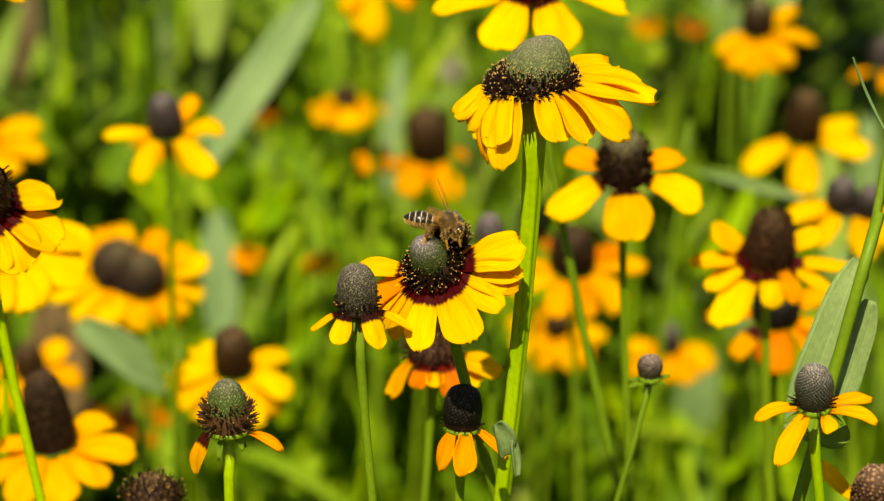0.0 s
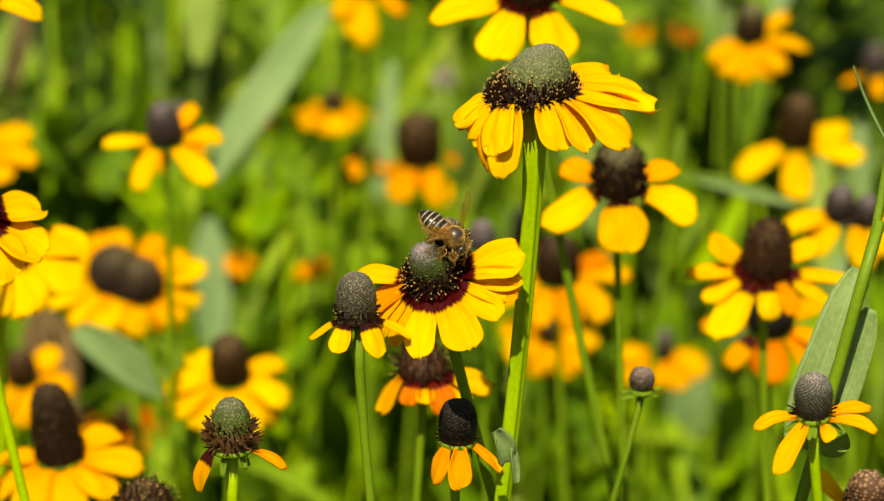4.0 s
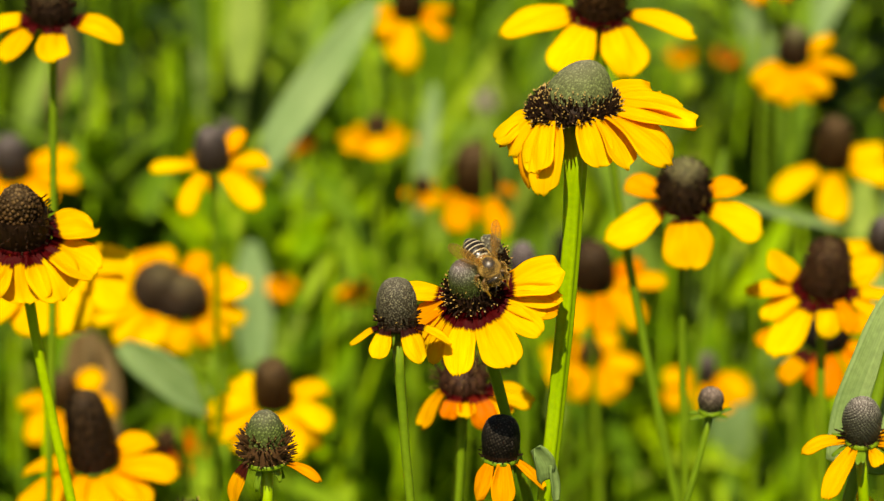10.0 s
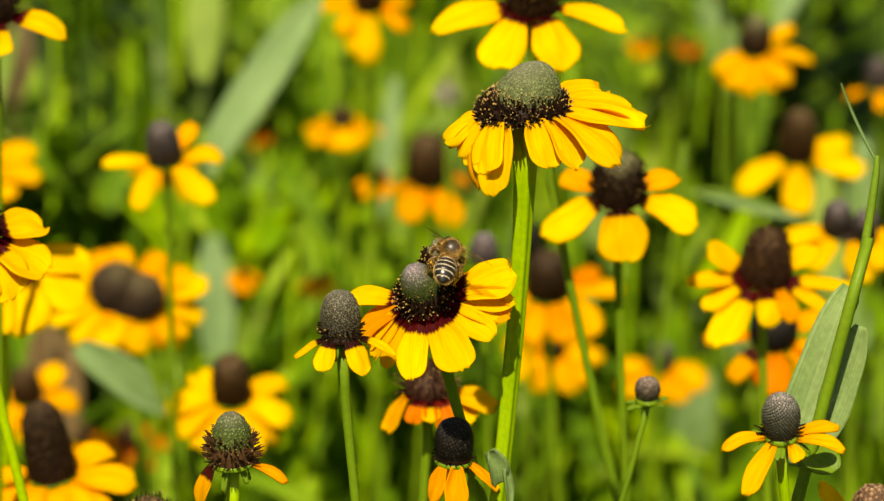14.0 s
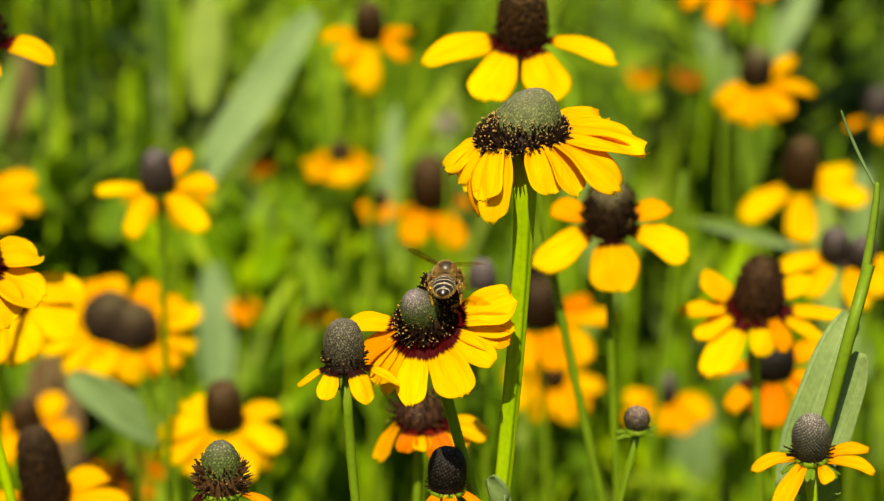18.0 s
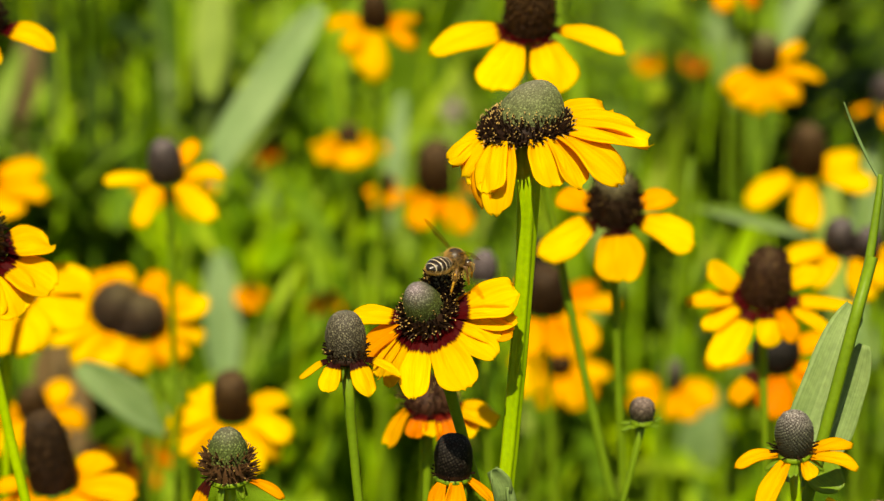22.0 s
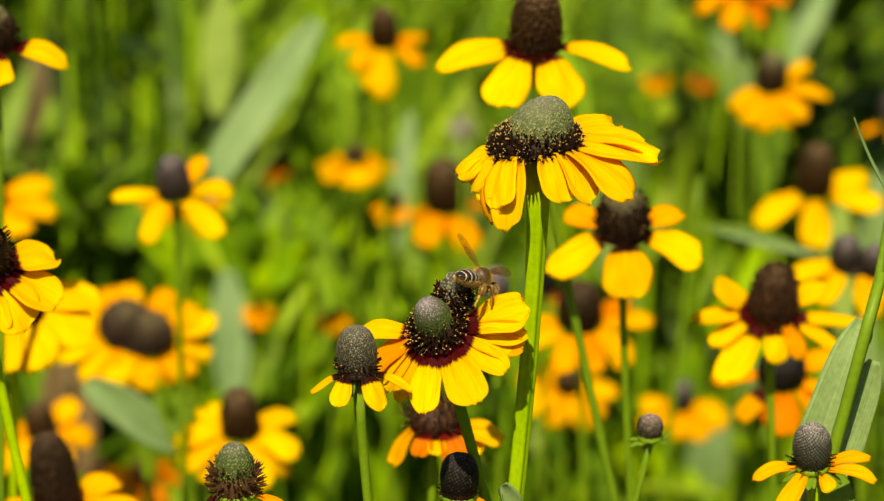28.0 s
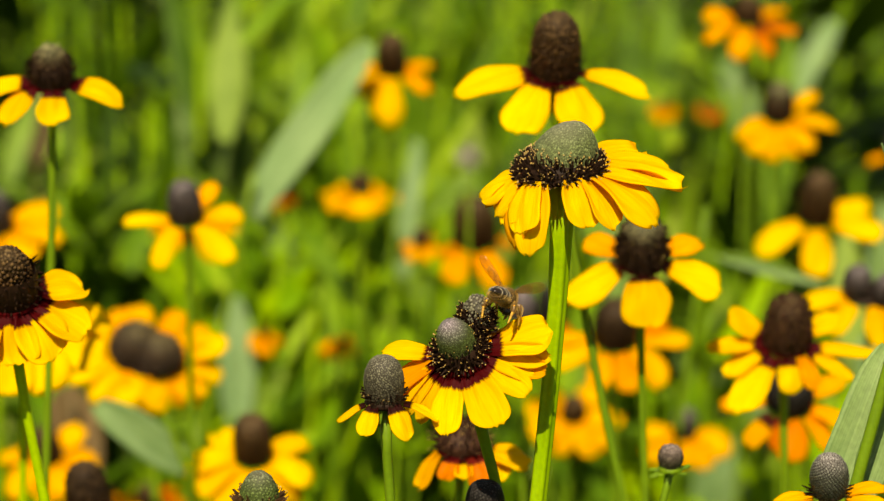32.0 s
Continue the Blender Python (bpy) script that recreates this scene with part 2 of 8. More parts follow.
def leaf_material(name, a, b, share=0.3, rough=0.5, vein=0.25, islands=False, shine=0.25):
    m, nt, bsdf, out = material(name)
    geo = nt.nodes.new("ShaderNodeTexCoord")
    n1 = node(nt, "ShaderNodeTexNoise", Scale=45.0, Detail=5.0)
    n2 = node(nt, "ShaderNodeTexNoise", Scale=900.0, Detail=2.0)
    nt.links.new(geo.outputs["Object"], n1.inputs[0])
    nt.links.new(geo.outputs["Object"], n2.inputs[0])
    base = blend(nt, 'MIX', ramp(nt, n1.outputs[0], ((0.32, (0, 0, 0)), (0.68, (1, 1, 1)))).outputs[0], a, b)
    base = blend(nt, 'MULTIPLY', 0.5, base, ramp(nt, n2.outputs[0], ((0.3, (0.7, 0.7, 0.7)), (0.7, (1.1, 1.1, 1.1)))).outputs[0])
    leaf_uv = nt.nodes.new("ShaderNodeUVMap")
    lines = nt.nodes.new("ShaderNodeMapping")
    lines.inputs["Scale"].default_value = (22, 1.2, 1)
    nt.links.new(leaf_uv.outputs[0], lines.inputs[0])
    n3 = node(nt, "ShaderNodeTexNoise", Scale=1.0, Detail=3.0)
    nt.links.new(lines.outputs[0], n3.inputs[0])
    base = blend(nt, 'MULTIPLY', 0.0 if islands else 0.7, base, ramp(nt, n3.outputs[0], ((0.35, (0.72, 0.76, 0.70)), (0.65, (1.18, 1.14, 1.2)))).outputs[0])
    if islands:
        g = nt.nodes.new("ShaderNodeNewGeometry")
        src = g.outputs["Random Per Island"]
    else:
        src = nt.nodes.new("ShaderNodeObjectInfo").outputs["Random"]
    span = ((0, (0.24, 0.31, 0.27)), (0.5, (0.84, 0.9, 0.84)), (1, (1.5, 1.25, 1.0))) if islands else ((0, (0.82, 0.86, 0.84)), (1, (1.14, 1.08, 1.0)))
    base = blend(nt, 'MULTIPLY', 1.0, base, ramp(nt, src, span).outputs[0])
    nt.links.new(base, bsdf.inputs["Base Color"])
    bsdf.inputs["Roughness"].default_value = rough
    bsdf.inputs["Specular IOR Level"].default_value = shine
    bump(nt, bsdf, n2.outputs[0], vein, 0.0005)
    leafy(nt, bsdf, out, base, share, (1.0, 1.0, 0.5))
    return m


def cone_material(name, low, high, tip, spread=0.5, gloss=0.12, relief=1.0):
    """Scaly cone: colour from base to tip, each scale a little different; relief paints shaded gaps and lit scale tops.
    """
    m, nt, bsdf, out = material(name)
    uv = nt.nodes.new("ShaderNodeUVMap")
    sep = nt.nodes.new("ShaderNodeSeparateXYZ")
    nt.links.new(uv.outputs[0], sep.inputs[0])
    g = nt.nodes.new("ShaderNodeNewGeometry")
    body = ramp(nt, sep.outputs[1], ((0.05, low), (0.45, high), (0.95, tip)))
    vary = ramp(nt, g.outputs["Random Per Island"], ((0, (1 - spread,) * 3), (1, (1 + spread,) * 3)))
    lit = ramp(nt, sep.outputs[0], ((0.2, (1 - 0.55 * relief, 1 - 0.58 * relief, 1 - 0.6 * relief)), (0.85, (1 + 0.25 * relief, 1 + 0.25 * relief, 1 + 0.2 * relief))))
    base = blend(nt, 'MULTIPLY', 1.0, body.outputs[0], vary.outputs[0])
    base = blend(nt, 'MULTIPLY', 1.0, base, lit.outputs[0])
    nt.links.new(base, bsdf.inputs["Base Color"])
    bsdf.inputs["Roughness"].default_value = 0.6
    bsdf.inputs["Specular IOR Level"].default_value = gloss
    return m


def plain(name, colour, rough=0.6, spread=0.3, scale=400.0, gloss=0.5):
    m, nt, bsdf, out = material(name)
    geo = nt.nodes.new("ShaderNodeTexCoord")
    n = node(nt, "ShaderNodeTexNoise", Scale=scale, Detail=3.0)
    nt.links.new(geo.outputs["Object"], n.inputs[0])
    r = ramp(nt, n.outputs[0], ((0.3, tuple(c * (1 - spread) for c in colour)), (0.7, tuple(min(1, c * (1 + spread)) for c in colour))))
    nt.links.new(r.outputs[0], bsdf.inputs["Base Color"])
    bsdf.inputs["Roughness"].default_value = rough
    bsdf.inputs["Specular IOR Level"].default_value = gloss
    return m


YEL, YEL2 = (0.96, 0.555, 0.0), (0.99, 0.685, 0.0)
PETAL = petal_material("yellow_petal", YEL, YEL2)
PETAL_RED = petal_material("yellow_petal_red_base", YEL, YEL2, (0.065, 0.0012, 0.002), 0.19)
PETAL_FOOT = petal_material("yellow_petal_thin_red_foot", YEL, YEL2, (0.06, 0.003, 0.002), 0.09)
PETAL_DOT = petal_material("yellow_petal_dark_foot", YEL, YEL2, (0.03, 0.004, 0.003), 0.20)
PETAL_ORANGE = petal_material("orange_petal", (0.90, 0.35, 0.0), (0.95, 0.47, 0.0))
PETAL_GOLD = petal_material("golden_petal", (0.93, 0.44, 0.0), (0.97, 0.57, 0.0))
# deep orange; under_star and behind_stem use it to paint shade on petals
PETAL_DEEP = petal_material("deep_orange_petal", (0.70, 0.21, 0.0), (0.82, 0.31, 0.0))
PETAL_RUST = petal_material("rust_petal", (0.62, 0.13, 0.004), (0.85, 0.28, 0.004), (0.16, 0.01, 0.004), 0.2)
PETAL_BROWNING = petal_material("browning_petal", (0.85, 0.36, 0.0), (0.92, 0.50, 0.0), (0.06, 0.008, 0.004), 0.3)
STEM = leaf_material("stem_green", (0.25, 0.42, 0.008), (0.34, 0.53, 0.014), 0.08, 0.42, 0.04)
STEM_DARK = leaf_material("stem_dark_green", (0.115, 0.21, 0.008), (0.175, 0.30, 0.013), 0.08, 0.5, 0.04)
LEAF = leaf_material("glaucous_leaf", (0.14, 0.24, 0.078), (0.215, 0.325, 0.118), 0.25, 0.55, shine=0.15)
LEAF_PALE = leaf_material("pale_leaf", (0.18, 0.31, 0.12), (0.25, 0.385, 0.168), 0.25, 0.55, shine=0.15)
LEAF_BRIGHT = leaf_material("bright_leaf", (0.14, 0.26, 0.014), (0.20, 0.345, 0.024), 0.35, 0.45)
MEADOW_LEAF = leaf_material("meadow_leaf", (0.0714, 0.155, 0.0040), (0.1504, 0.280, 0.0112), 0.25, 0.6, islands=True, shine=0.1)
MEADOW_PALE = leaf_material("meadow_pale_leaf", (0.1499, 0.286, 0.0123), (0.2637, 0.429, 0.0352), 0.25, 0.55, islands=True, shine=0.12)
MEADOW_LUSH = leaf_material("meadow_lush_leaf", (0.1523, 0.300, 0.0058), (0.2369, 0.414, 0.0134), 0.3, 0.55, islands=True, shine=0.1)
MEADOW_BLUE = leaf_material("meadow_glaucous_leaf", (0.145, 0.24, 0.030), (0.225, 0.335, 0.055), 0.25, 0.55, islands=True, shine=0.15)
# dark leaf colour that paints shade into the background clumps
MEADOW_SHADE = leaf_material("meadow_shade_leaf", (0.022, 0.050, 0.004), (0.050, 0.100, 0.007), 0.15, 0.6, islands=True, shine=0.1)
MEADOW_STEM = leaf_material("meadow_stem", (0.1175, 0.240, 0.0040), (0.1974, 0.360, 0.0080), 0.2, 0.6, islands=True, shine=0.1)
MEADOW_GRASS = leaf_material("meadow_grass", (0.1175, 0.245, 0.0040), (0.2162, 0.390, 0.0112), 0.3, 0.6, islands=True, shine=0.1)
DRY = leaf_material("dry_leaf", (0.105, 0.070, 0.028), (0.165, 0.115, 0.050), 0.2, 0.7)
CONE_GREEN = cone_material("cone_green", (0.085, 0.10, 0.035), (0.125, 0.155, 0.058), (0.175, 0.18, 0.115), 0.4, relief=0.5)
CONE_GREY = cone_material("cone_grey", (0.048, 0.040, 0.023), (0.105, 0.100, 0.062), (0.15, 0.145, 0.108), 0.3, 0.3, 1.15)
# slate tip paled to paint highlights on the scales
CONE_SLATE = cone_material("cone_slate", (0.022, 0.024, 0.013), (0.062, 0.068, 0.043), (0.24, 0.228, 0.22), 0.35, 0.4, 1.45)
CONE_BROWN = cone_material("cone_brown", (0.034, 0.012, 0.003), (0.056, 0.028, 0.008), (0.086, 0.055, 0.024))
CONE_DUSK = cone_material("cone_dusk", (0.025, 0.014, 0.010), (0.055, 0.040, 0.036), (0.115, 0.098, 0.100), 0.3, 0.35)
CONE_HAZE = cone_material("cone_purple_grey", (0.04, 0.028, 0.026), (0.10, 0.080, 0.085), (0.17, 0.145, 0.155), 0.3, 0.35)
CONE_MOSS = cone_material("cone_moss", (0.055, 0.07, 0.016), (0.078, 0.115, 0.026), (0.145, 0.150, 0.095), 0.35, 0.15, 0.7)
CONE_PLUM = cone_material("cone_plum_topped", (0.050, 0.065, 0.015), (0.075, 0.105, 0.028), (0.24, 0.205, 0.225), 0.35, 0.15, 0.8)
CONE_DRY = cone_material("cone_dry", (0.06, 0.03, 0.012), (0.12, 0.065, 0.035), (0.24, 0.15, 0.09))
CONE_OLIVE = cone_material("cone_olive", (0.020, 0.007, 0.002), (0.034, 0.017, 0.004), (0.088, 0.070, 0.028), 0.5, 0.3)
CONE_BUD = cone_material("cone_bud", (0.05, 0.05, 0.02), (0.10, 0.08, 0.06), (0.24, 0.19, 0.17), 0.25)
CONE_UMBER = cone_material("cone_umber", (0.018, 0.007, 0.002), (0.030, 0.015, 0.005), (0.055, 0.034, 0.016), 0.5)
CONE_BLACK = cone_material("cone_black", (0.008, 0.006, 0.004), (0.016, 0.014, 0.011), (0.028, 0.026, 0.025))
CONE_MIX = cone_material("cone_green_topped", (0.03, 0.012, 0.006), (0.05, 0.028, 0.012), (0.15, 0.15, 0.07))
FLORET_PALE = plain("floret_pale_brown", (0.070, 0.034, 0.013), 0.6, 0.5, 900, 0.15)
FLORET_RUST = plain("floret_rust_brown", (0.042, 0.017, 0.009), 0.6, 0.5, 900, 0.15)
FLORET = plain("floret_brown", (0.017, 0.008, 0.004), 0.6, 0.5, 900, 0.1)
ANTHER = plain("anther_gold", (0.42, 0.27, 0.07), 0.6, 0.4, 1500)
WINE = plain("wine_disc", (0.055, 0.0012, 0.002), 0.7, 0.3, 900, 0.05)


# ---- building blocks ----
def mesh_object(name, verts, faces, mat, parent=None, label="", uvs=None, smooth=True, m=None):
    me = bpy.data.meshes.new(name)
    me.from_pydata(verts, [], faces)
    if uvs is not None:
        layer = me.uv_layers.new(name="UVMap")
        idx = np.empty(len(me.loops), dtype=np.int32)
        me.loops.foreach_get("vertex_index", idx)
        layer.data.foreach_set("uv", np.asarray(uvs, dtype=np.float32)[idx].ravel())
    if smooth:
        me.polygons.foreach_set("use_smooth", [True] * len(me.polygons))
    me.materials.append(mat)
    me.update()
    ob = new(name, me)
    if parent is not None:
        ob.parent = parent
    if m is not None:
        ob.matrix_basis = m
    if label:
        tagged(ob, label)
    return ob


def tube(points, radii, sides=8, rib=0.0, ribs=5):
    """A tapered tube along points; rib: depth of lengthwise grooves."""
    pts = [Vector(p) for p in points]
    verts, faces = [], []
    side = Vector((1, 0, 0))
    for i, p in enumerate(pts):
        d = (pts[min(i + 1, len(pts) - 1)] - pts[max(i - 1, 0)]).normalized()
        a = (side - d * side.dot(d)).normalized()
        b = d.cross(a)
        for k in range(sides):
            w = 2 * math.pi * k / sides
            r = radii[i] * (1 + rib * math.cos(ribs * w))
            verts.append(p + a * (r * math.cos(w)) + b * (r * math.sin(w)))
    for i in range(len(pts) - 1):
        for k in range(sides):
            k2 = (k + 1) % sides
            faces.append((i * sides + k, i * sides + k2, (i + 1) * sides + k2, (i + 1) * sides + k))
    n = len(verts)
    verts += [pts[0], pts[-1]]
    for k in range(sides):
        k2 = (k + 1) % sides
        faces.append((n, k2, k))
        faces.append((n + 1, (len(pts) - 1) * sides + k, (len(pts) - 1) * sides + k2))
    return verts, faces


def bezier(a, b, c, d, n):
    out = []
    for i in range(n + 1):
        t = i / n
        s = 1 - t
        out.append(Vector(a) * s ** 3 + Vector(b) * (3 * s * s * t) + Vector(c) * (3 * s * t * t) + Vector(d) * t ** 3)
    return out


def blade(length, width, elev, droop, rng, teeth=3, shape=0.62, cup=0.12, twist=0.0, thick=0.00022, nl=12, nw=8, ridge=0.06, wave=0.035, narrow=0.5, nick=0.0, bite=0.0):
    """A petal or leaf from the origin along +x, bent down by droop degrees: closed shell, uv = (across, along)."""
    verts, uvs = [], []
    ph = rng.uniform(0, 6.28)
    depth = [rng.uniform(0.012, 0.06) for _ in range(teeth + 1)]
    bow = rng.uniform(-0.10, 0.10) if teeth else 0.0
    uneven = rng.uniform(-0.10, 0.10) if teeth else 0.0
    curl = rng.uniform(-0.25, 0.30) if teeth else 0.0
    for layer in (0, 1):
        x = z = 0.0
        for i in range(nl + 1):
            t = i / nl
            ang = radians(elev - droop * t ** 1.3)
            if i:
                x += length / nl * math.cos(ang)
                z += length / nl * math.sin(ang)
            if t < shape:
                half = narrow + (1 - narrow) * math.sin(t / shape * math.pi / 2)
            else:
                half = math.sqrt(max(0.0, 1 - ((t - shape) / (1.0 - shape)) ** 2 * 0.90)) 
            half *= width / 2
            for j in range(nw + 1):
                v = 2 * j / nw - 1
                lift = cup * width * (v * v - 0.4) * (0.4 + t)
                lift += ridge * width * math.cos(v * 7.0) * 0.5 * math.sin(math.pi * min(1, t * 1.2))
                lift += wave * width * math.sin(ph + t * 5 + v * 2.3)
                tw = radians(twist) * t
                lift += curl * width * max(0.0, t - 0.55) ** 2 * 2.0 * (0.4 + v * v)
                dy = (v + uneven * (1 - v * v)) * half * (1 + 0.05 * math.sin(ph * 3 + t * 9 + v * 2)) * (1 - bite * math.exp(-((t - 0.80) / 0.075) ** 4) if v < 0 else 1)
                back = 0.0
                if t > 0.86 and teeth:
                    back = -((t - 0.86) / 0.14) ** 1.6 * length * 0.10 * abs(math.sin((v + 1) * teeth * math.pi / 2 + ph * 0.1)) * depth[min(teeth, int((v + 1) / 2 * teeth))] * 10
                if nick and t > 0.8 and v > 0.3:
                    back -= length * nick * (v - 0.3) * (t - 0.8) / 0.2
                nx, nz = -math.sin(ang), math.cos(ang)
                off = lift - layer * thick
                px = x + nx * (off + dy * math.sin(tw)) + back * math.cos(ang)
                pz = z + nz * (off + dy * math.sin(tw)) + back * math.sin(ang)
                verts.append((px, dy * math.cos(tw) + bow * length * t * t, pz))
                uvs.append((j / nw, t))
    faces = []
    w = nw + 1
    n = w * (nl + 1)
    for i in range(nl):
        for j in range(nw):
            a = i * w + j
            faces.append((a, a + w, a + w + 1, a + 1))
            faces.append((n + a, n + a + 1, n + a + w + 1, n + a + w))
    rim = [j for j in range(w)] + [i * w + nw for i in range(1, nl + 1)] + [nl * w + j for j in range(nw - 1, -1, -1)] + [i * w for i in range(nl - 1, 0, -1)]
    for k in range(len(rim)):
        a, b = rim[k], rim[(k + 1) % len(rim)]
        faces.append((a, b, n + b, n + a))
    return verts, faces, uvs


def axis_frame(origin, right, front):
    """A head's own frame: z along the flower's axis, leaning right and towards the front by degrees; x to the right."""
    z = Vector((math.tan(radians(right)), -math.tan(radians(front)), 1)).normalized() if abs(front) < 85 else Vector((0, -1, 0))
    x = (Vector((1, 0, 0)) - z * z.x).normalized()
    y = z.cross(x)
    m = Matrix((x, y, z)).transposed().to_4x4()
    return Matrix.Translation(origin) @ m


def cone_profile(w, h, square, egg=0.10):
    """Radius and height along a cone, from its base to its tip."""
    def at(t):
        a = t * math.pi / 2
        r = w / 2 * math.cos(a) ** square * (1 - egg + egg * math.sin(min(1.0, t * (3 if egg < 0.15 else 2.2)) * math.pi / 2))
        return r, h * math.sin(a) ** (1.0 if square < 0.9 else 1.05)
    return at


def cone_mesh(w, h, n, rng, square=0.75, bumpy=1.0, wild=1.0, skew=0.0, egg=0.10):
    """Scales in spirals over a core; uv = (height of the bump, height on the cone)."""
    at = cone_profile(w, h, square, egg)
    verts, faces, uvs = [], [], []
    rings, seg = 12, 20
    def squash(p):
        if skew:
            return (p[0] + skew * p[2], p[1], p[2] * (1 + 0.5 * skew * p[0] / (w / 2)))
        return p
    for i in range(rings + 1):
        r, z = at(min(0.995, i / rings))
        for k in range(seg):
            a = 2 * math.pi * k / seg
            verts.append(squash((r * math.cos(a) * 0.97, r * math.sin(a) * 0.97, z * 0.985)))
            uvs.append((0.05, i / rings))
    for i in range(rings):
        for k in range(seg):
            k2 = (k + 1) % seg
            faces.append((i * seg + k, i * seg + k2, (i + 1) * seg + k2, (i + 1) * seg + k))
    faces.append(tuple(rings * seg + k for k in range(seg)))
    # scales at equal areas along the profile
    steps, area = 200, [0.0]
    for i in range(steps):
        r0, z0 = at(i / steps)
        r1, z1 = at((i + 1) / steps)
        area.append(area[-1] + (r0 + r1) * math.hypot(r1 - r0, z1 - z0))
    size = math.sqrt(area[-1] * math.pi / n) * 0.62
    j = 0
    for k in range(n):
        want = area[-1] * (k + 0.5) / n
        while area[j + 1] < want:
            j += 1
        t = (j + (want - area[j]) / max(1e-12, area[j + 1] - area[j])) / steps
        r, z = at(t)
        r2, z2 = at(min(1, t + 0.01))
        a = k * 2.399963 + rng.gauss(0, 0.35) * wild * size / max(r, size)
        tangent = Vector(((r2 - r) * math.cos(a), (r2 - r) * math.sin(a), z2 - z)).normalized()
        around = Vector((-math.sin(a), math.cos(a), 0))
        out = around.cross(tangent).normalized()
        c = Vector((r * math.cos(a), r * math.sin(a), z)) * 0.985 + tangent * (size * wild * rng.gauss(0, 0.3))
        s = size * rng.uniform(0.95 - 0.33 * wild, 1.0 + 0.12 * wild)
        top = c + out * (s * 0.75 * bumpy * rng.uniform(0.5, 1.5)) + tangent * (s * rng.uniform(0.2, 0.8)) + around * (s * rng.gauss(0, 0.2))
        b = len(verts)
        mid = out * (s * 0.45 * bumpy)
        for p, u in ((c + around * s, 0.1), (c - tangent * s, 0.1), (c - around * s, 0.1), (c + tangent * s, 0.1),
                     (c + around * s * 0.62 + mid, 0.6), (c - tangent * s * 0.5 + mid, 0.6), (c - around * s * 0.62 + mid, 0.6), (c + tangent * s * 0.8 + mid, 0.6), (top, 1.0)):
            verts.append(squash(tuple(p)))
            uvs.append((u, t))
        for q in range(4):
            q2 = (q + 1) % 4
            faces.append((b + q, b + q2, b + 4 + q2, b + 4 + q))
            faces.append((b + 4 + q, b + 4 + q2, b + 8))
    return verts, faces, uvs


def floret_meshes(w, h, n, t0, t1, length, rng, square=0.75, gold=0.6):
    """Open florets as dark spikes round a cone between the heights t0 and t1, some with gold anthers."""
    at = cone_profile(w, h, square)
    verts, faces, gv, gf = [], [], [], []
    core = [at(t1 * i / 8) for i in range(9)]
    for i, (r, z) in enumerate(core):
        for q in range(18):
            a = 2 * math.pi * q / 18
            verts.append((r * 0.97 * math.cos(a), r * 0.97 * math.sin(a), z * 0.98))
            if i:
                b = (i - 1) * 18
                faces.append((b + q, b + (q + 1) % 18, b + 18 + (q + 1) % 18, b + 18 + q))
    for k in range(n):
        t = t0 + (t1 - t0) * (k + 0.5) / n
        r, z = at(t)
        r2, z2 = at(min(1, t + 0.01))
        a = k * 2.399963 + rng.uniform(-0.2, 0.2)
        tangent = Vector(((r2 - r) * math.cos(a), (r2 - r) * math.sin(a), z2 - z)).normalized()
        around = Vector((-math.sin(a), math.cos(a), 0))
        out = around.cross(tangent).normalized()
        way = (out + tangent * rng.uniform(0.1, 0.7) + around * rng.uniform(-0.3, 0.3)).normalized()
        c = Vector((r * math.cos(a), r * math.sin(a), z))
        L = length * rng.uniform(0.6, 1.15)
        e1 = way.orthogonal().normalized()
        e2 = way.cross(e1)
        b = len(verts)
        for d, rad in ((-0.1, 0.00017), (0.6, 0.00018), (1.0, 0.00010)):
            for q in range(4):
                w4 = q * math.pi / 2
                verts.append(tuple(c + way * (d * L) + (e1 * math.cos(w4) + e2 * math.sin(w4)) * rad))
        for s in (0, 4):
            for q in range(4):
                q2 = (q + 1) % 4
                faces.append((b + s + q, b + s + q2, b + s + 4 + q2, b + s + 4 + q))
        faces.append((b + 8, b + 9, b + 10, b + 11))
        if rng.random() < gold:
            tip = c + way * L * 1.05
            g = len(gv)
            s = rng.uniform(0.00010, 0.00020)
            for p in (e1, e2, -e1, -e2):
                gv.append(tuple(tip + p * s))
            gv += [tuple(tip + way * s * 1.6), tuple(tip - way * s * 1.6)]
            for q in range(4):
                q2 = (q + 1) % 4
                gf.append((g + q, g + q2, g + 4))
                gf.append((g + q2, g + q, g + 5))
    return verts, faces, gv, gf


def ellipsoid(c, r, seg=16, rings=10):
    verts, faces = [], []
    for i in range(rings + 1):
        a = math.pi * i / rings - math.pi / 2
        for k in range(seg):
            b = 2 * math.pi * k / seg
            verts.append((c[0] + r[0] * math.cos(a) * math.cos(b), c[1] + r[1] * math.cos(a) * math.sin(b), c[2] + r[2] * math.sin(a)))
    for i in range(rings):
        for k in range(seg):
            k2 = (k + 1) % seg
            faces.append((i * seg + k, i * seg + k2, (i + 1) * seg + k2, (i + 1) * seg + k))
    return verts, faces


def empty(name, place):
    ob = new(name)
    ob.empty_display_size = 0.01
    ob.location = place
    return ob


FLOWERS = {}


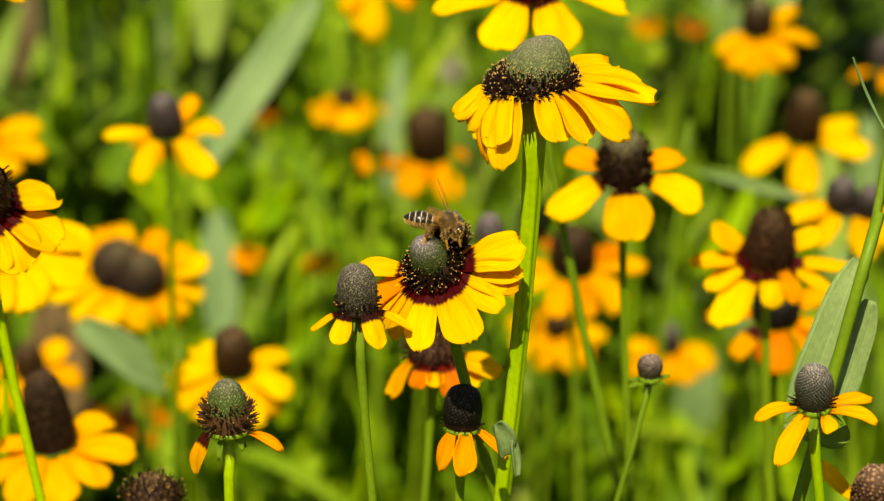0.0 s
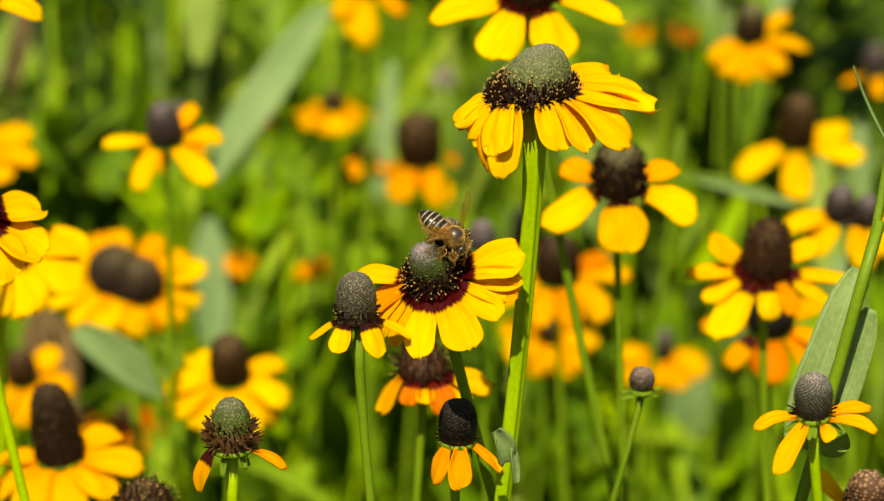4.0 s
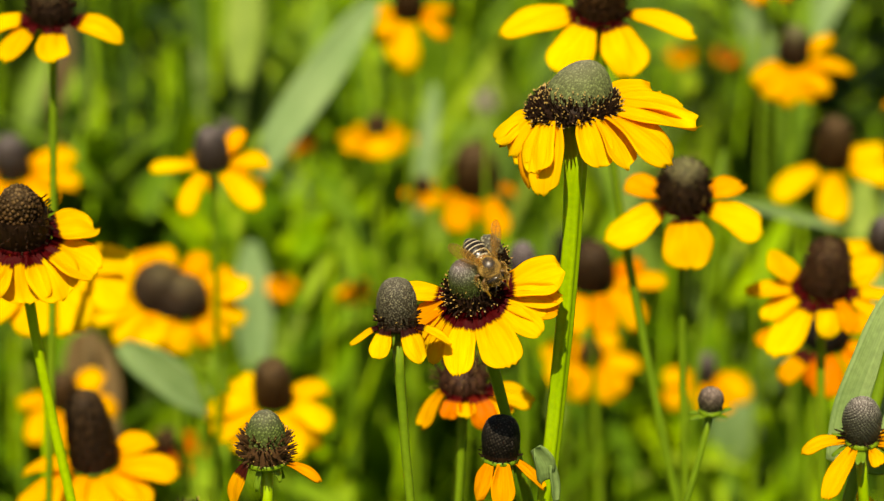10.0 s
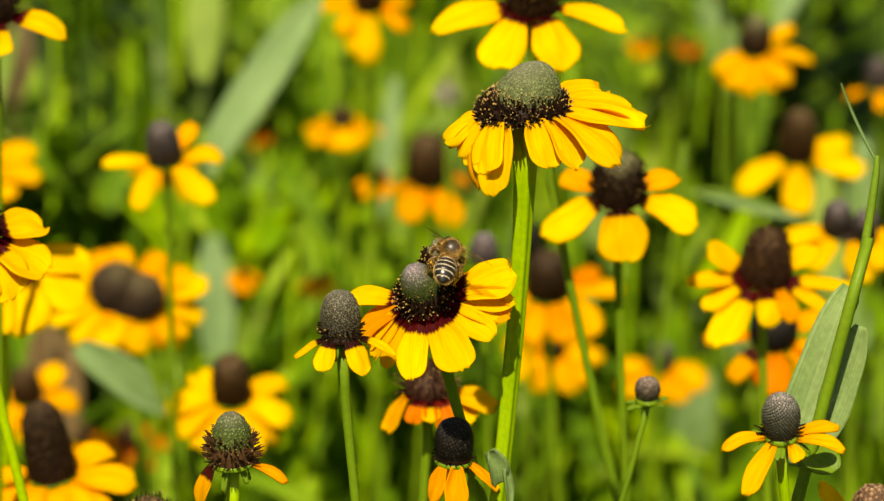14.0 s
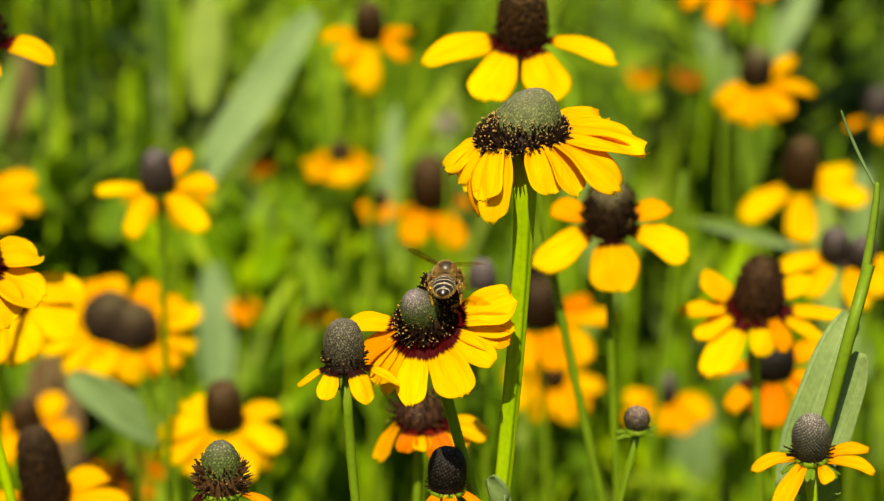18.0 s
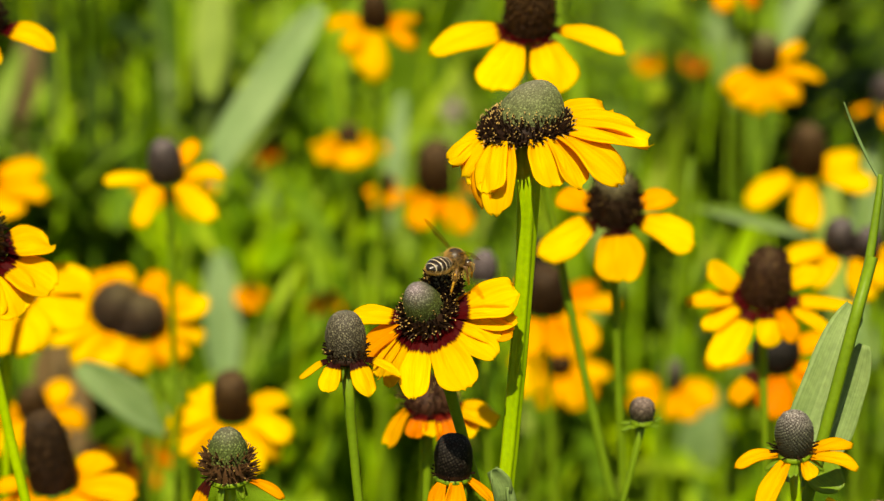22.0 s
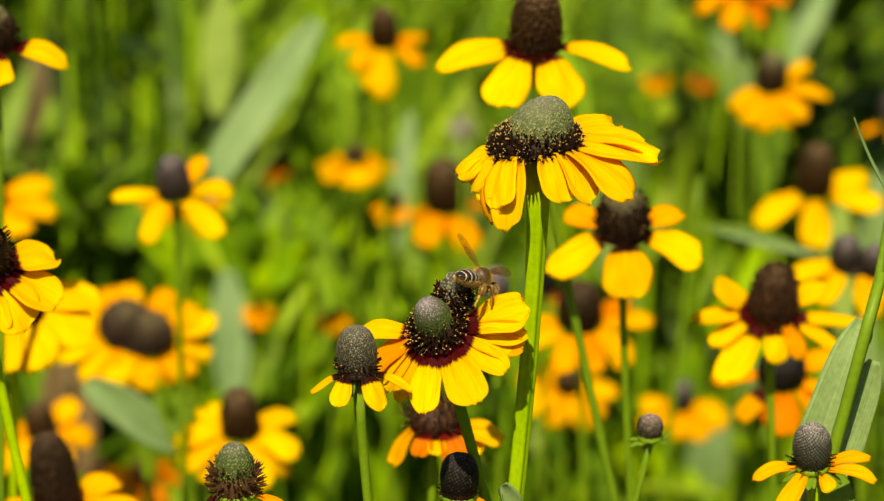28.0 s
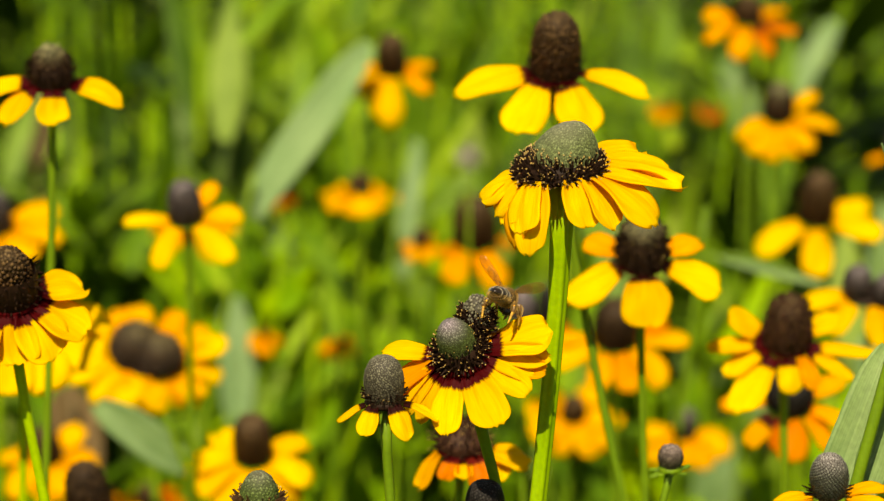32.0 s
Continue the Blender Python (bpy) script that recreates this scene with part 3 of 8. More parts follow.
def coneflower(key, head, root, lean, cone, cone_mat, petals, label, petal_mat=None, scales=180, ring=None, stem=0.0011, stem_mat=None,
               square=0.75, bracts=0, disc=None, bend=0.35, lobes=None, ribs=0.0, near=True, thick=1.0, top_bend=0.05, hump=None, wild=1.0, lift=0.0, bumpy=1.0, skew=0.0, egg=0.10, bract_rise=(-75, -35), flare=0.0, name="coneflower"):
    """One plant: root on the ground, head at its receptacle; petals are (turn, length, width, rise, droop) in degrees and millimetres."""
    rng = random.Random(sum(map(ord, key)) * 7 + len(key))
    plant = empty(name, root)
    tagged(plant, label, "flower", "coneflowers in the meadow")
    r0 = Vector(root)
    m = axis_frame(Vector(head) - r0, *lean)
    top, ax = m.translation, m.to_3x3() @ Vector((0, 0, 1))
    length = top.length
    up = ax * (length * top_bend) + Vector((0, 0, length * 0.02))
    line = bezier((0, 0, 0), top * bend, top - up - Vector((0, 0, 0.02)), top - ax * 0.0004, 22)
    radii = [stem * (1.0 - 0.2 * i / 22 + flare * max(0.0, (i - 16) / 6)) for i in range(23)]
    radii[-1] *= 1.5
    radii[-2] *= 1.15
    v, f = tube(line, radii, (48 if ribs else 14) if near else 7, ribs, 5)
    mesh_object("stem", v, f, stem_mat or (STEM if near else STEM_DARK), plant)
    w, h = cone[0] / 1000, cone[1] / 1000
    if lobes:
        v, f, u = [], [], []
        for side, size in ((-1, 1.0), (1, 0.92)):
            v1, f1, u1 = cone_mesh(w * size, h * size, scales, rng, square, bumpy, wild, skew, egg)
            f += [tuple(i + len(v) for i in q) for q in f1]
            v += [(x + side * w * 0.6 * (lobes - 1), y - side * 0.0014, z) for x, y, z in v1]
            u += u1
    else:
        v, f, u = cone_mesh(w, h, scales, rng, square, bumpy, wild, skew, egg)
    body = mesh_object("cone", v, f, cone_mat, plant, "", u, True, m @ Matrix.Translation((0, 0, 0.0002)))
    foot = max(w * 0.46 * (1 - 0.7 * max(0.0, egg - 0.1)), ring[0] / 2000 * 0.90 if ring else 0, disc / 2000 * 0.9 if disc else 0)
    red = petal_mat in (PETAL_RED, PETAL_RUST, PETAL_FOOT)
    v, f = ellipsoid((0, 0, 0), (foot * 1.06 * (lobes or 1), foot * 1.06, 0.0013), 24, 6)
    mesh_object("receptacle", v, f, WINE if red else FLORET if petal_mat == PETAL_DOT or lobes or key == "top" else STEM_DARK, plant, "wine-red disc under the cone" if red else "", None, True, m @ Matrix.Translation((0, 0, lift / 1000 - 0.0003)))
    if ring:
        rw, rh, n, t0, t1, ln, gold = ring
        v, f, gv, gf = floret_meshes(rw / 1000, rh / 1000, n, t0, t1, ln / 1000, rng, square, gold)
        mesh_object("floret_ring", v, f, FLORET_PALE if key == "bur" else FLORET_RUST if key in ("withered", "right_star") else FLORET, body, "dark brown open florets", None, False)
        if gf:
            mesh_object("pollen", gv, gf, ANTHER, body, "golden pollen tips", None, False)
    if hump:
        hx, hy, hz, hw, hh = (c / 1000 for c in hump)
        m2 = m @ Matrix.Translation((hx, hy, hz)) @ Matrix.Rotation(radians(-34), 4, 'X') @ Matrix.Rotation(radians(20), 4, 'Y')
        v, f, u = cone_mesh(hw, hh, 220, rng, square)
        second = mesh_object("cone", v, f, CONE_GREY, plant, "smaller second cone grown behind the first", u, near, m2)
        v, f, gv, gf = floret_meshes(hw * 1.10, hh * 0.9, 190, 0.0, 0.46, 0.0013, rng, square, 0.45)
        mesh_object("floret_ring", v, f, FLORET, second, "dark brown open florets", None, False)
        mesh_object("pollen", gv, gf, ANTHER, second, "golden pollen tips", None, False)
    wide = lobes or 1.0
    for p in petals:
        turn, ln, wd, rise, droop = p[:5]
        mat = p[5] if len(p) > 5 and p[5] else (petal_mat or PETAL)
        roll = Matrix.Rotation(radians(p[6] if len(p) > 6 else 0), 4, 'X')
        if not near:
            ln, wd = ln * rng.uniform(0.84, 1.12), wd * rng.uniform(0.76, 1.04)
            turn, rise, droop = turn + rng.uniform(-9, 9), rise + rng.uniform(-7, 7), droop + rng.uniform(-4, 18)
        v, f, u = blade(ln / 1000, wd / 1000, rise, droop, rng, teeth=rng.choice((2, 3, 3)), shape=rng.uniform(0.52, 0.7), twist=rng.uniform(-14, 14),
                        nl=18 if near else 8, nw=14 if near else 6, cup=rng.uniform(-0.10, 0.16), nick=rng.choice((0, 0.07, 0.13)) if near else 0)
        a = radians(turn)
        at = Vector((math.cos(a) * foot * wide, math.sin(a) * foot, lift / 1000 - 0.0003 + rng.uniform(-0.0004, 0.0004)))
        mesh_object("petal", v, f, mat, plant, "", u, True, m @ Matrix.Translation(at) @ Matrix.Rotation(a, 4, 'Z') @ roll)
    for k in range(bracts):
        a = 2 * math.pi * k / bracts + rng.uniform(-0.3, 0.3)
        v, f, u = blade(rng.uniform(0.0028, 0.0046) * min(1.0, w / 0.0085), 0.0013, rng.uniform(*bract_rise), rng.uniform(-10, 30), rng, teeth=0, shape=0.3, nl=6, nw=3)
        at = Vector((math.cos(a) * w * 0.30, math.sin(a) * w * 0.30, -0.0008))
        mesh_object("bract", v, f, LEAF_BRIGHT, plant, "", u, True, m @ Matrix.Translation(at) @ Matrix.Rotation(a, 4, 'Z'))
    FLOWERS[key] = plant
    return plant


def leaf_on(parent, base, tip, width, mat, droop=25, face=(0, -1, 0.4), name="leaf", label="", seed=1, cup=0.1, narrow=0.5, shape=0.4, nl=26, wave=0.03, bite=0.0):
    """A leaf of a plant from base to tip (both in the plant's space), its upper side turned to face."""
    b, t = Vector(base), Vector(tip)
    x = (t - b)
    ln = x.length
    x.normalize()
    z = Vector(face)
    z = (z - x * z.dot(x)).normalized()
    y = z.cross(x)
    m = Matrix.Translation(b) @ Matrix((x, y, z)).transposed().to_4x4()
    v, f, u = blade(ln * 1.02, width, droop * 0.45, droop, random.Random(seed), teeth=0, shape=shape, cup=cup, nl=nl, nw=8, thick=0.0004, ridge=0.02, wave=wave, narrow=narrow, bite=bite)
    return mesh_object(name, v, f, mat, parent, label, u, True, m)


# ---- ground ----
gv, gf = [], []
for i in range(41):
    for j in range(41):
        gx, gy = (i - 20) * 0.35, (j - 8) * 0.35
        gv.append((gx, gy, 0.02 * noise.noise(Vector((gx * 1.3, gy * 1.3, 0))) - 0.01))
for i in range(40):
    for j in range(40):
        a = i * 41 + j
        gf.append((a, a + 41, a + 42, a + 1))
n0 = len(gv)
far = 900.0
gv += [(-far, -far, -0.01), (far, -far, -0.01), (far, far, -0.01), (-far, far, -0.01)]
edge_a = [i * 41 for i in range(41)]
edge_b = [40 * 41 + j for j in range(41)]
edge_c = [i * 41 + 40 for i in range(40, -1, -1)]
edge_d = [j for j in range(40, -1, -1)]
gf += [tuple([n0, n0 + 1] + edge_a[::-1]), tuple([n0 + 1, n0 + 2] + edge_b[::-1]), tuple([n0 + 2, n0 + 3] + edge_c[::-1]), tuple([n0 + 3, n0] + edge_d[::-1])]
ground_mat = leaf_material("meadow_ground", (0.020, 0.030, 0.006), (0.05, 0.07, 0.010), 0.0, 0.9)
ground = mesh_object("ground", gv, gf, ground_mat)
tagged(ground, "green and brown meadow soil under dense plants", "ground", kind="structure")

# ---- meadow growth behind the flowers ----
rng = random.Random(5)


def scatter(count, near, reach, power=1.0):
    """Places in the wedge of meadow before the camera."""
    made = 0
    while made < count:
        y = near + (reach - near) * rng.random() ** power
        x = rng.uniform(-1, 1) * (0.30 * y + 0.12)
        thick = noise.noise(Vector((x * 6.5, y * 3.0, 3.7)))
        if (x < -0.09 * y or x > 0.07 * y) and y > 1.25:
            thick -= 0.24
        if -0.085 * y < x < 0.0:
            thick += 0.12
        if rng.random() < 0.12 + 2.6 * thick:
            made += 1
            yield x, y


def join(bags):
    verts, faces, uvs = [], [], []
    for v, f, u in bags:
        n = len(verts)
        verts += v
        faces += [tuple(i + n for i in q) for q in f]
        uvs += u if u else [(0.5, 0.5)] * len(v)
    return verts, faces, uvs


def simple_leaf(base, way, length, width, droop, seg=6):
    """A folded leaf blade, bending down as it goes."""
    d = Vector(way).normalized()
    flat = Vector((d.x, d.y, 0))
    flat = flat.normalized() if flat.length > 1e-4 else Vector((1, 0, 0))
    side = flat.cross(Vector((0, 0, 1))).normalized()
    el = math.atan2(d.z, math.hypot(d.x, d.y))
    p = Vector(base)
    v, f = [], []
    for i in range(seg + 1):
        t = i / seg
        half = width / 2 * (0.35 + 0.65 * math.sin(min(1, t / 0.4) * math.pi / 2)) * (1 if t < 0.4 else max(0.02, 1 - ((t - 0.4) / 0.6) ** 1.8))
        a = el - droop * t
        step = flat * math.cos(a) + Vector((0, 0, math.sin(a)))
        if i:
            p = p + step * (length / seg)
        nrm = side.cross(step)
        v += [tuple(p + side * half - nrm * half * 0.3), tuple(p), tuple(p - side * half - nrm * half * 0.3)]
        if i:
            b = (i - 1) * 3
            f += [(b, b + 3, b + 4, b + 1), (b + 1, b + 4, b + 5, b + 2)]
    return v, f, None


stems, leaves, pale = [], [], []
for x, y in scatter(420, 1.0, 4.2, 1.35):
    tall = rng.uniform(0.25, 0.50) + 0.03 * (y - 1)
    lean = Vector((rng.uniform(-0.10, 0.10), rng.uniform(-0.08, 0.08), 0))
    line = [Vector((x, y, 0)) + lean * t * t + Vector((0, 0, tall * t)) for t in (0, 0.35, 0.7, 1.0)]
    v, f = tube(line, [0.0024, 0.002, 0.0017, 0.0011], 5)
    stems.append(([tuple(p) for p in v], f, None))
    for k in range(rng.randint(7, 11)):
        t = rng.uniform(0.25, 0.98)
        a = rng.uniform(0, 6.283)
        at = Vector((x, y, 0)) + lean * t * t + Vector((0, 0, tall * t))
        leaves.append(simple_leaf(at, (math.cos(a), math.sin(a), rng.uniform(0.5, 2.5)), rng.uniform(0.05, 0.11), rng.uniform(0.008, 0.021), rng.uniform(0.1, 1.0)))
for x, y in scatter(340, 1.08, 2.1, 0.9):
    tall = rng.uniform(0.36, 0.60)
    lean = Vector((rng.uniform(-0.07, 0.07), rng.uniform(-0.05, 0.05), 0))
    line = [Vector((x, y, 0)) + lean * t * t + Vector((0, 0, tall * t)) for t in (0, 0.35, 0.7, 1.0)]
    v, f = tube(line, [0.0026, 0.0022, 0.0018, 0.001], 6)
    stems.append(([tuple(p) for p in v], f, None))
    for k in range(rng.randint(4, 7)):
        t = rng.uniform(0.45, 0.98)
        a = rng.uniform(0, 6.283)
        at = Vector((x, y, 0)) + lean * t * t + Vector((0, 0, tall * t))
        pale.append(simple_leaf(at, (math.cos(a), math.sin(a), rng.uniform(0.8, 4)), rng.uniform(0.05, 0.10), rng.uniform(0.009, 0.017), rng.uniform(0.0, 0.7), 8))
for x, y in scatter(500, 0.35, 1.0):
    a = rng.uniform(0, 6.283)
    leaves.append(simple_leaf((x, y, rng.uniform(0.02, 0.25)), (math.cos(a), math.sin(a), rng.uniform(0.6, 2)), rng.uniform(0.05, 0.11), rng.uniform(0.012, 0.026), rng.uniform(0.3, 1.0), 5))
for x, y in scatter(260, 0.86, 1.2):
    a = rng.uniform(0, 6.283)
    (leaves if rng.random() < 0.35 else pale).append(simple_leaf((x, y, rng.uniform(0.26, 0.40)), (math.cos(a), math.sin(a), rng.uniform(0.3, 2.2)), rng.uniform(0.04, 0.09), rng.uniform(0.008, 0.020), rng.uniform(0.2, 1.2), 6))
for k in range(4600):
    r, a = 0.8 + 5.0 * rng.random() ** 0.75, rng.uniform(0, 6.283)
    x, y = r * math.cos(a), r * math.sin(a)
    if y > 0.1 and abs(x) < 0.30 * y + 0.16:
        continue
    tall = rng.uniform(0.25, 0.5)
    v, f = tube([Vector((x, y, 0)), Vector((x + rng.uniform(-0.05, 0.05), y, tall))], [0.0024, 0.0012], 5)
    stems.append(([tuple(p) for p in v], f, None))
    for q in range(6):
        b, t = rng.uniform(0, 6.283), rng.uniform(0.2, 0.95)
        leaves.append(simple_leaf((x, y, tall * t), (math.cos(b), math.sin(b), rng.uniform(0.5, 2.5)), rng.uniform(0.06, 0.15), rng.uniform(0.014, 0.036), rng.uniform(0.1, 1.0), 5))
# fresh bushy growth in the middle of the stand, its leaves turned to the sun
lush = []
for k in range(640):
    y = 0.98 + 0.95 * rng.random() ** 1.3
    x = (rng.gauss(-0.045, 0.045) if rng.random() < 0.7 else rng.uniform(-0.2, 0.2)) * y
    if noise.noise(Vector((x * 9, y * 5, 8.3))) < -0.12:
        continue
    tall = (0.705 - y * rng.uniform(0.185, 0.29)) * rng.uniform(0.90, 1.0)
    lean = Vector((rng.uniform(-0.05, 0.05), rng.uniform(-0.04, 0.02), 0))
    line = [Vector((x, y, 0)) + lean * t * t + Vector((0, 0, tall * t)) for t in (0, 0.35, 0.7, 1.0)]
    v, f = tube(line, [0.0022, 0.0018, 0.0014, 0.0009], 5)
    stems.append(([tuple(p) for p in v], f, None))
    for q in range(6):
        t = rng.uniform(0.5, 1.0)
        a = rng.gauss(1.45, 0.9)
        at = Vector((x, y, 0)) + lean * t * t + Vector((0, 0, tall * t))
        lush.append(simple_leaf(at, (math.cos(a), math.sin(a), rng.uniform(0.4, 2.2)), rng.uniform(0.035, 0.075), rng.uniform(0.007, 0.015), rng.uniform(0.1, 0.9)))
for k in range(150):
    y = 0.99 + 0.28 * rng.random()
    x, tall = rng.gauss(-0.076, 0.016) * y, 0.705 - y * rng.uniform(0.19, 0.262)
    v, f = tube([Vector((x, y, 0)), Vector((x + rng.uniform(-0.02, 0.02), y, tall))], [0.002, 0.001], 5)
    stems.append(([tuple(p) for p in v], f, None))
    for q in range(5):
        t, a = rng.uniform(0.8, 1.0), rng.gauss(1.5, 0.8)
        (pale if q % 2 else lush).append(simple_leaf((x, y, tall * t), (math.cos(a), math.sin(a), rng.uniform(0.4, 1.6)), rng.uniform(0.035, 0.07), rng.uniform(0.008, 0.014), rng.uniform(0.1, 0.6)))
v, f, u = join(lush)
tagged(mesh_object("lush_meadow_leaves", v, f, MEADOW_LUSH, None, "", u), "fresh yellow-green leaves of bushy meadow herbs", "leaves", kind="stuff")
# broad glaucous leaves clasping upright stalks
broad = []
for k in range(70):
    y = 1.06 + 0.75 * rng.random() ** 1.2
    x, tall = rng.uniform(-0.19, 0.19) * y, (0.705 - y * rng.uniform(0.13, 0.26))
    v, f = tube([Vector((x, y, 0)), Vector((x + rng.uniform(-0.03, 0.03), y, tall))], [0.0026, 0.0012], 6)
    stems.append(([tuple(p) for p in v], f, None))
    for q in range(3):
        t, a = rng.uniform(0.72, 0.98), rng.gauss(1.5, 1.1)
        broad.append(simple_leaf((x, y, tall * t), (math.cos(a), math.sin(a), rng.uniform(1.2, 4)), rng.uniform(0.05, 0.09), rng.uniform(0.011, 0.019), rng.uniform(0.1, 0.8), 8))
v, f, u = join(broad)
tagged(mesh_object("glaucous_meadow_leaves", v, f, MEADOW_BLUE, None, "", u), "broad blue-green leaves of unopened meadow plants", "leaves", kind="stuff")
# clumps at the sides and further back, coloured dark to paint in shade
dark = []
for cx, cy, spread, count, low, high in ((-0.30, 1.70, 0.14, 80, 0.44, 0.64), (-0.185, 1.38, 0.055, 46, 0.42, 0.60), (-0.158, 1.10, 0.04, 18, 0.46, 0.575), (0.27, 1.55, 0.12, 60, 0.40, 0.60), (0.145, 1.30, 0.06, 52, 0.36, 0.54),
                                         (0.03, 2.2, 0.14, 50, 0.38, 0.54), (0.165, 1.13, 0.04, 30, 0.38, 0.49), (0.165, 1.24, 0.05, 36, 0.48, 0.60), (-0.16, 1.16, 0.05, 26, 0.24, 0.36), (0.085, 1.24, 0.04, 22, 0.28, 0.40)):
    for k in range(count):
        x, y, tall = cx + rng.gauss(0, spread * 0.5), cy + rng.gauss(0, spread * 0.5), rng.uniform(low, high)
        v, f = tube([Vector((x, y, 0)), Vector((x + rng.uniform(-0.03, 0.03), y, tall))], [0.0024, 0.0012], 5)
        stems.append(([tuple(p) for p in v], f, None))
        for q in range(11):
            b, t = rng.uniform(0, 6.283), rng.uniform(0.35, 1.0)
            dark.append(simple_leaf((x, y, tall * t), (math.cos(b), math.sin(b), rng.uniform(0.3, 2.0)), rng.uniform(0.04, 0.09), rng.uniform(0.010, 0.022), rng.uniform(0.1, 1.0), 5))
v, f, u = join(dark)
tagged(mesh_object("dark_meadow_leaves", v, f, MEADOW_SHADE, None, "", u), "clumps of lance-shaped meadow leaves coloured dark green for background shade", "leaves", kind="stuff")
v, f, u = join(stems)
tagged(mesh_object("meadow_stems", v, f, MEADOW_STEM, None, "", u), "dense upright green stalks of the meadow", "stems", kind="stuff")
v, f, u = join(leaves)
tagged(mesh_object("meadow_leaves", v, f, MEADOW_LEAF, None, "", u), "dense green lance-shaped leaves of the meadow", "leaves", kind="stuff")
v, f, u = join(pale)
tagged(mesh_object("clasping_leaves", v, f, MEADOW_PALE, None, "", u), "broad pale grey-green leaves clasping the stalks", "leaves", kind="stuff")
blades = []
for x, y in list(scatter(2100, 0.9, 6.0, 1.6)) + list(scatter(500, 0.95, 1.7)):
    a = rng.uniform(0, 6.283)
    blades.append(simple_leaf((x, y, 0), (math.cos(a), math.sin(a), rng.uniform(1.0, 8)), rng.uniform(0.22, 0.52), rng.uniform(0.003, 0.009), rng.uniform(0.1, 0.9), 6))
# the meadow goes on all round, thinner, with a trodden gap where the camera stands
for k in range(15000):
    r, a = 0.5 + 5.4 * rng.random() ** 0.75, rng.uniform(0, 6.283)
    x, y = r * math.cos(a), r * math.sin(a)
    if y > 0.1 and abs(x) < 0.30 * y + 0.14:
        continue
    b = rng.uniform(0, 6.283)
    blades.append(simple_leaf((x, y, 0), (math.cos(b), math.sin(b), rng.uniform(2, 8)), rng.uniform(0.18, 0.46), rng.uniform(0.004, 0.012), rng.uniform(0.2, 1.0), 5))
v, f, u = join(blades)
tagged(mesh_object("meadow_grass", v, f, MEADOW_GRASS, None, "", u), "tall thin green grass blades between the flowers", "grass", kind="stuff")

# ---- flowers in focus ----
# orange petals underneath have their shade put into the colour
coneflower("top", (0.0173, 0.4626, 0.6306), (-0.0600, 0.4626, 0.0000), (-7, 6), (14.8, 10.1), CONE_GREEN, [
    (-10, 16, 9.6, -14, 24, None, 18), (12, 16.5, 7.6, -7, 26, None, 28), (40, 12.5, 7.2, 3, 18, None, 38), (-31, 15.5, 10.8, -20, 38), (-53, 11.6, 6.6, -38, 30), (-75, 9.8, 6.8, -46, 26),
    (-119, 14, 6.4, -50, 30), (-131, 10.4, 8.0, -42, 36), (-147, 9.2, 8.2, -42, 40), (-164, 9.0, 7.8, -32, 42, None, -14), (-180, 9.0, 8.2, -16, 44, None, -26), (168, 9, 6.4, -22, 50, PETAL_ORANGE), (-138, 13, 6, -46, 36, PETAL_ORANGE), (130, 9, 6, -10, 40), (95, 9, 6, 0, 30), (8, 15, 6, -8, 34, PETAL_ORANGE)],
    "tall yellow coneflower with green dome and brown floret ring", scales=2000, ring=(17.4, 5.7, 950, 0.0, 0.76, 1.3, 0.5), stem=0.0017, square=0.84, ribs=0.11, flare=0.30, lift=1.4, bumpy=0.42, skew=0.2)
# orange petals here paint shade on the folded and lower ones
coneflower("bee_seat", (-0.0008, 0.4555, 0.5979), (0.1595, 0.4555, 0.0000), (-20, 39), (8.2, 9.3), CONE_PLUM, [
    (-108, 11.4, 6.4, -12, 12), (-70, 11.8, 7.8, -12, 10), (-36, 10.0, 5.6, -12, 24), (-9, 11.6, 5.2, -4, 16, PETAL_RED, 24), (4, 12.4, 8.4, 4, 12), (-17, 11, 4.6, -12, 18, PETAL_ORANGE, 20), (-20, 9.4, 4.6, -16, 22), (24, 10, 4.4, -8, 24, PETAL_ORANGE),
    (-152, 11, 4.2, -24, 26), (-136, 11, 4.2, -26, 22), (-176, 11.5, 6.0, -20, 16, PETAL_ORANGE), (164, 13, 4.6, 2, 24), (-164, 11, 4.0, -28, 20)],
    "yellow coneflower with wine-red petal bases, a bee on it", PETAL_RED, 1300, (10.4, 4.6, 380, 0.0, 0.72, 1.3, 0.4), 0.00125, STEM_DARK, 0.85, 0, 11.8, 0.45, hump=(2.8, 3.8, 1.6, 6.2, 7.0), bumpy=0.32, top_bend=0.12)
coneflower("small_grey", (-0.0157, 0.4493, 0.5928), (0.0563, 0.4493, 0.0000), (-2, 10), (8.2, 8.4), CONE_GREY, [
    (192, 6.2, 3.8, -12, 34), (-122, 5.8, 4.3, -40, 26), (-58, 7.0, 4.8, -48, 20), (-8, 7.4, 4.4, -12, 34), (100, 5, 3.5, 0, 20)],
    "small yellow coneflower with a tall grey-green cone", PETAL_DOT, 1000, (7.6, 8.0, 60, 0.0, 0.16, 1.0, 0.2), 0.00105, STEM_DARK, 0.6, 6, bumpy=0.6, egg=0.18)
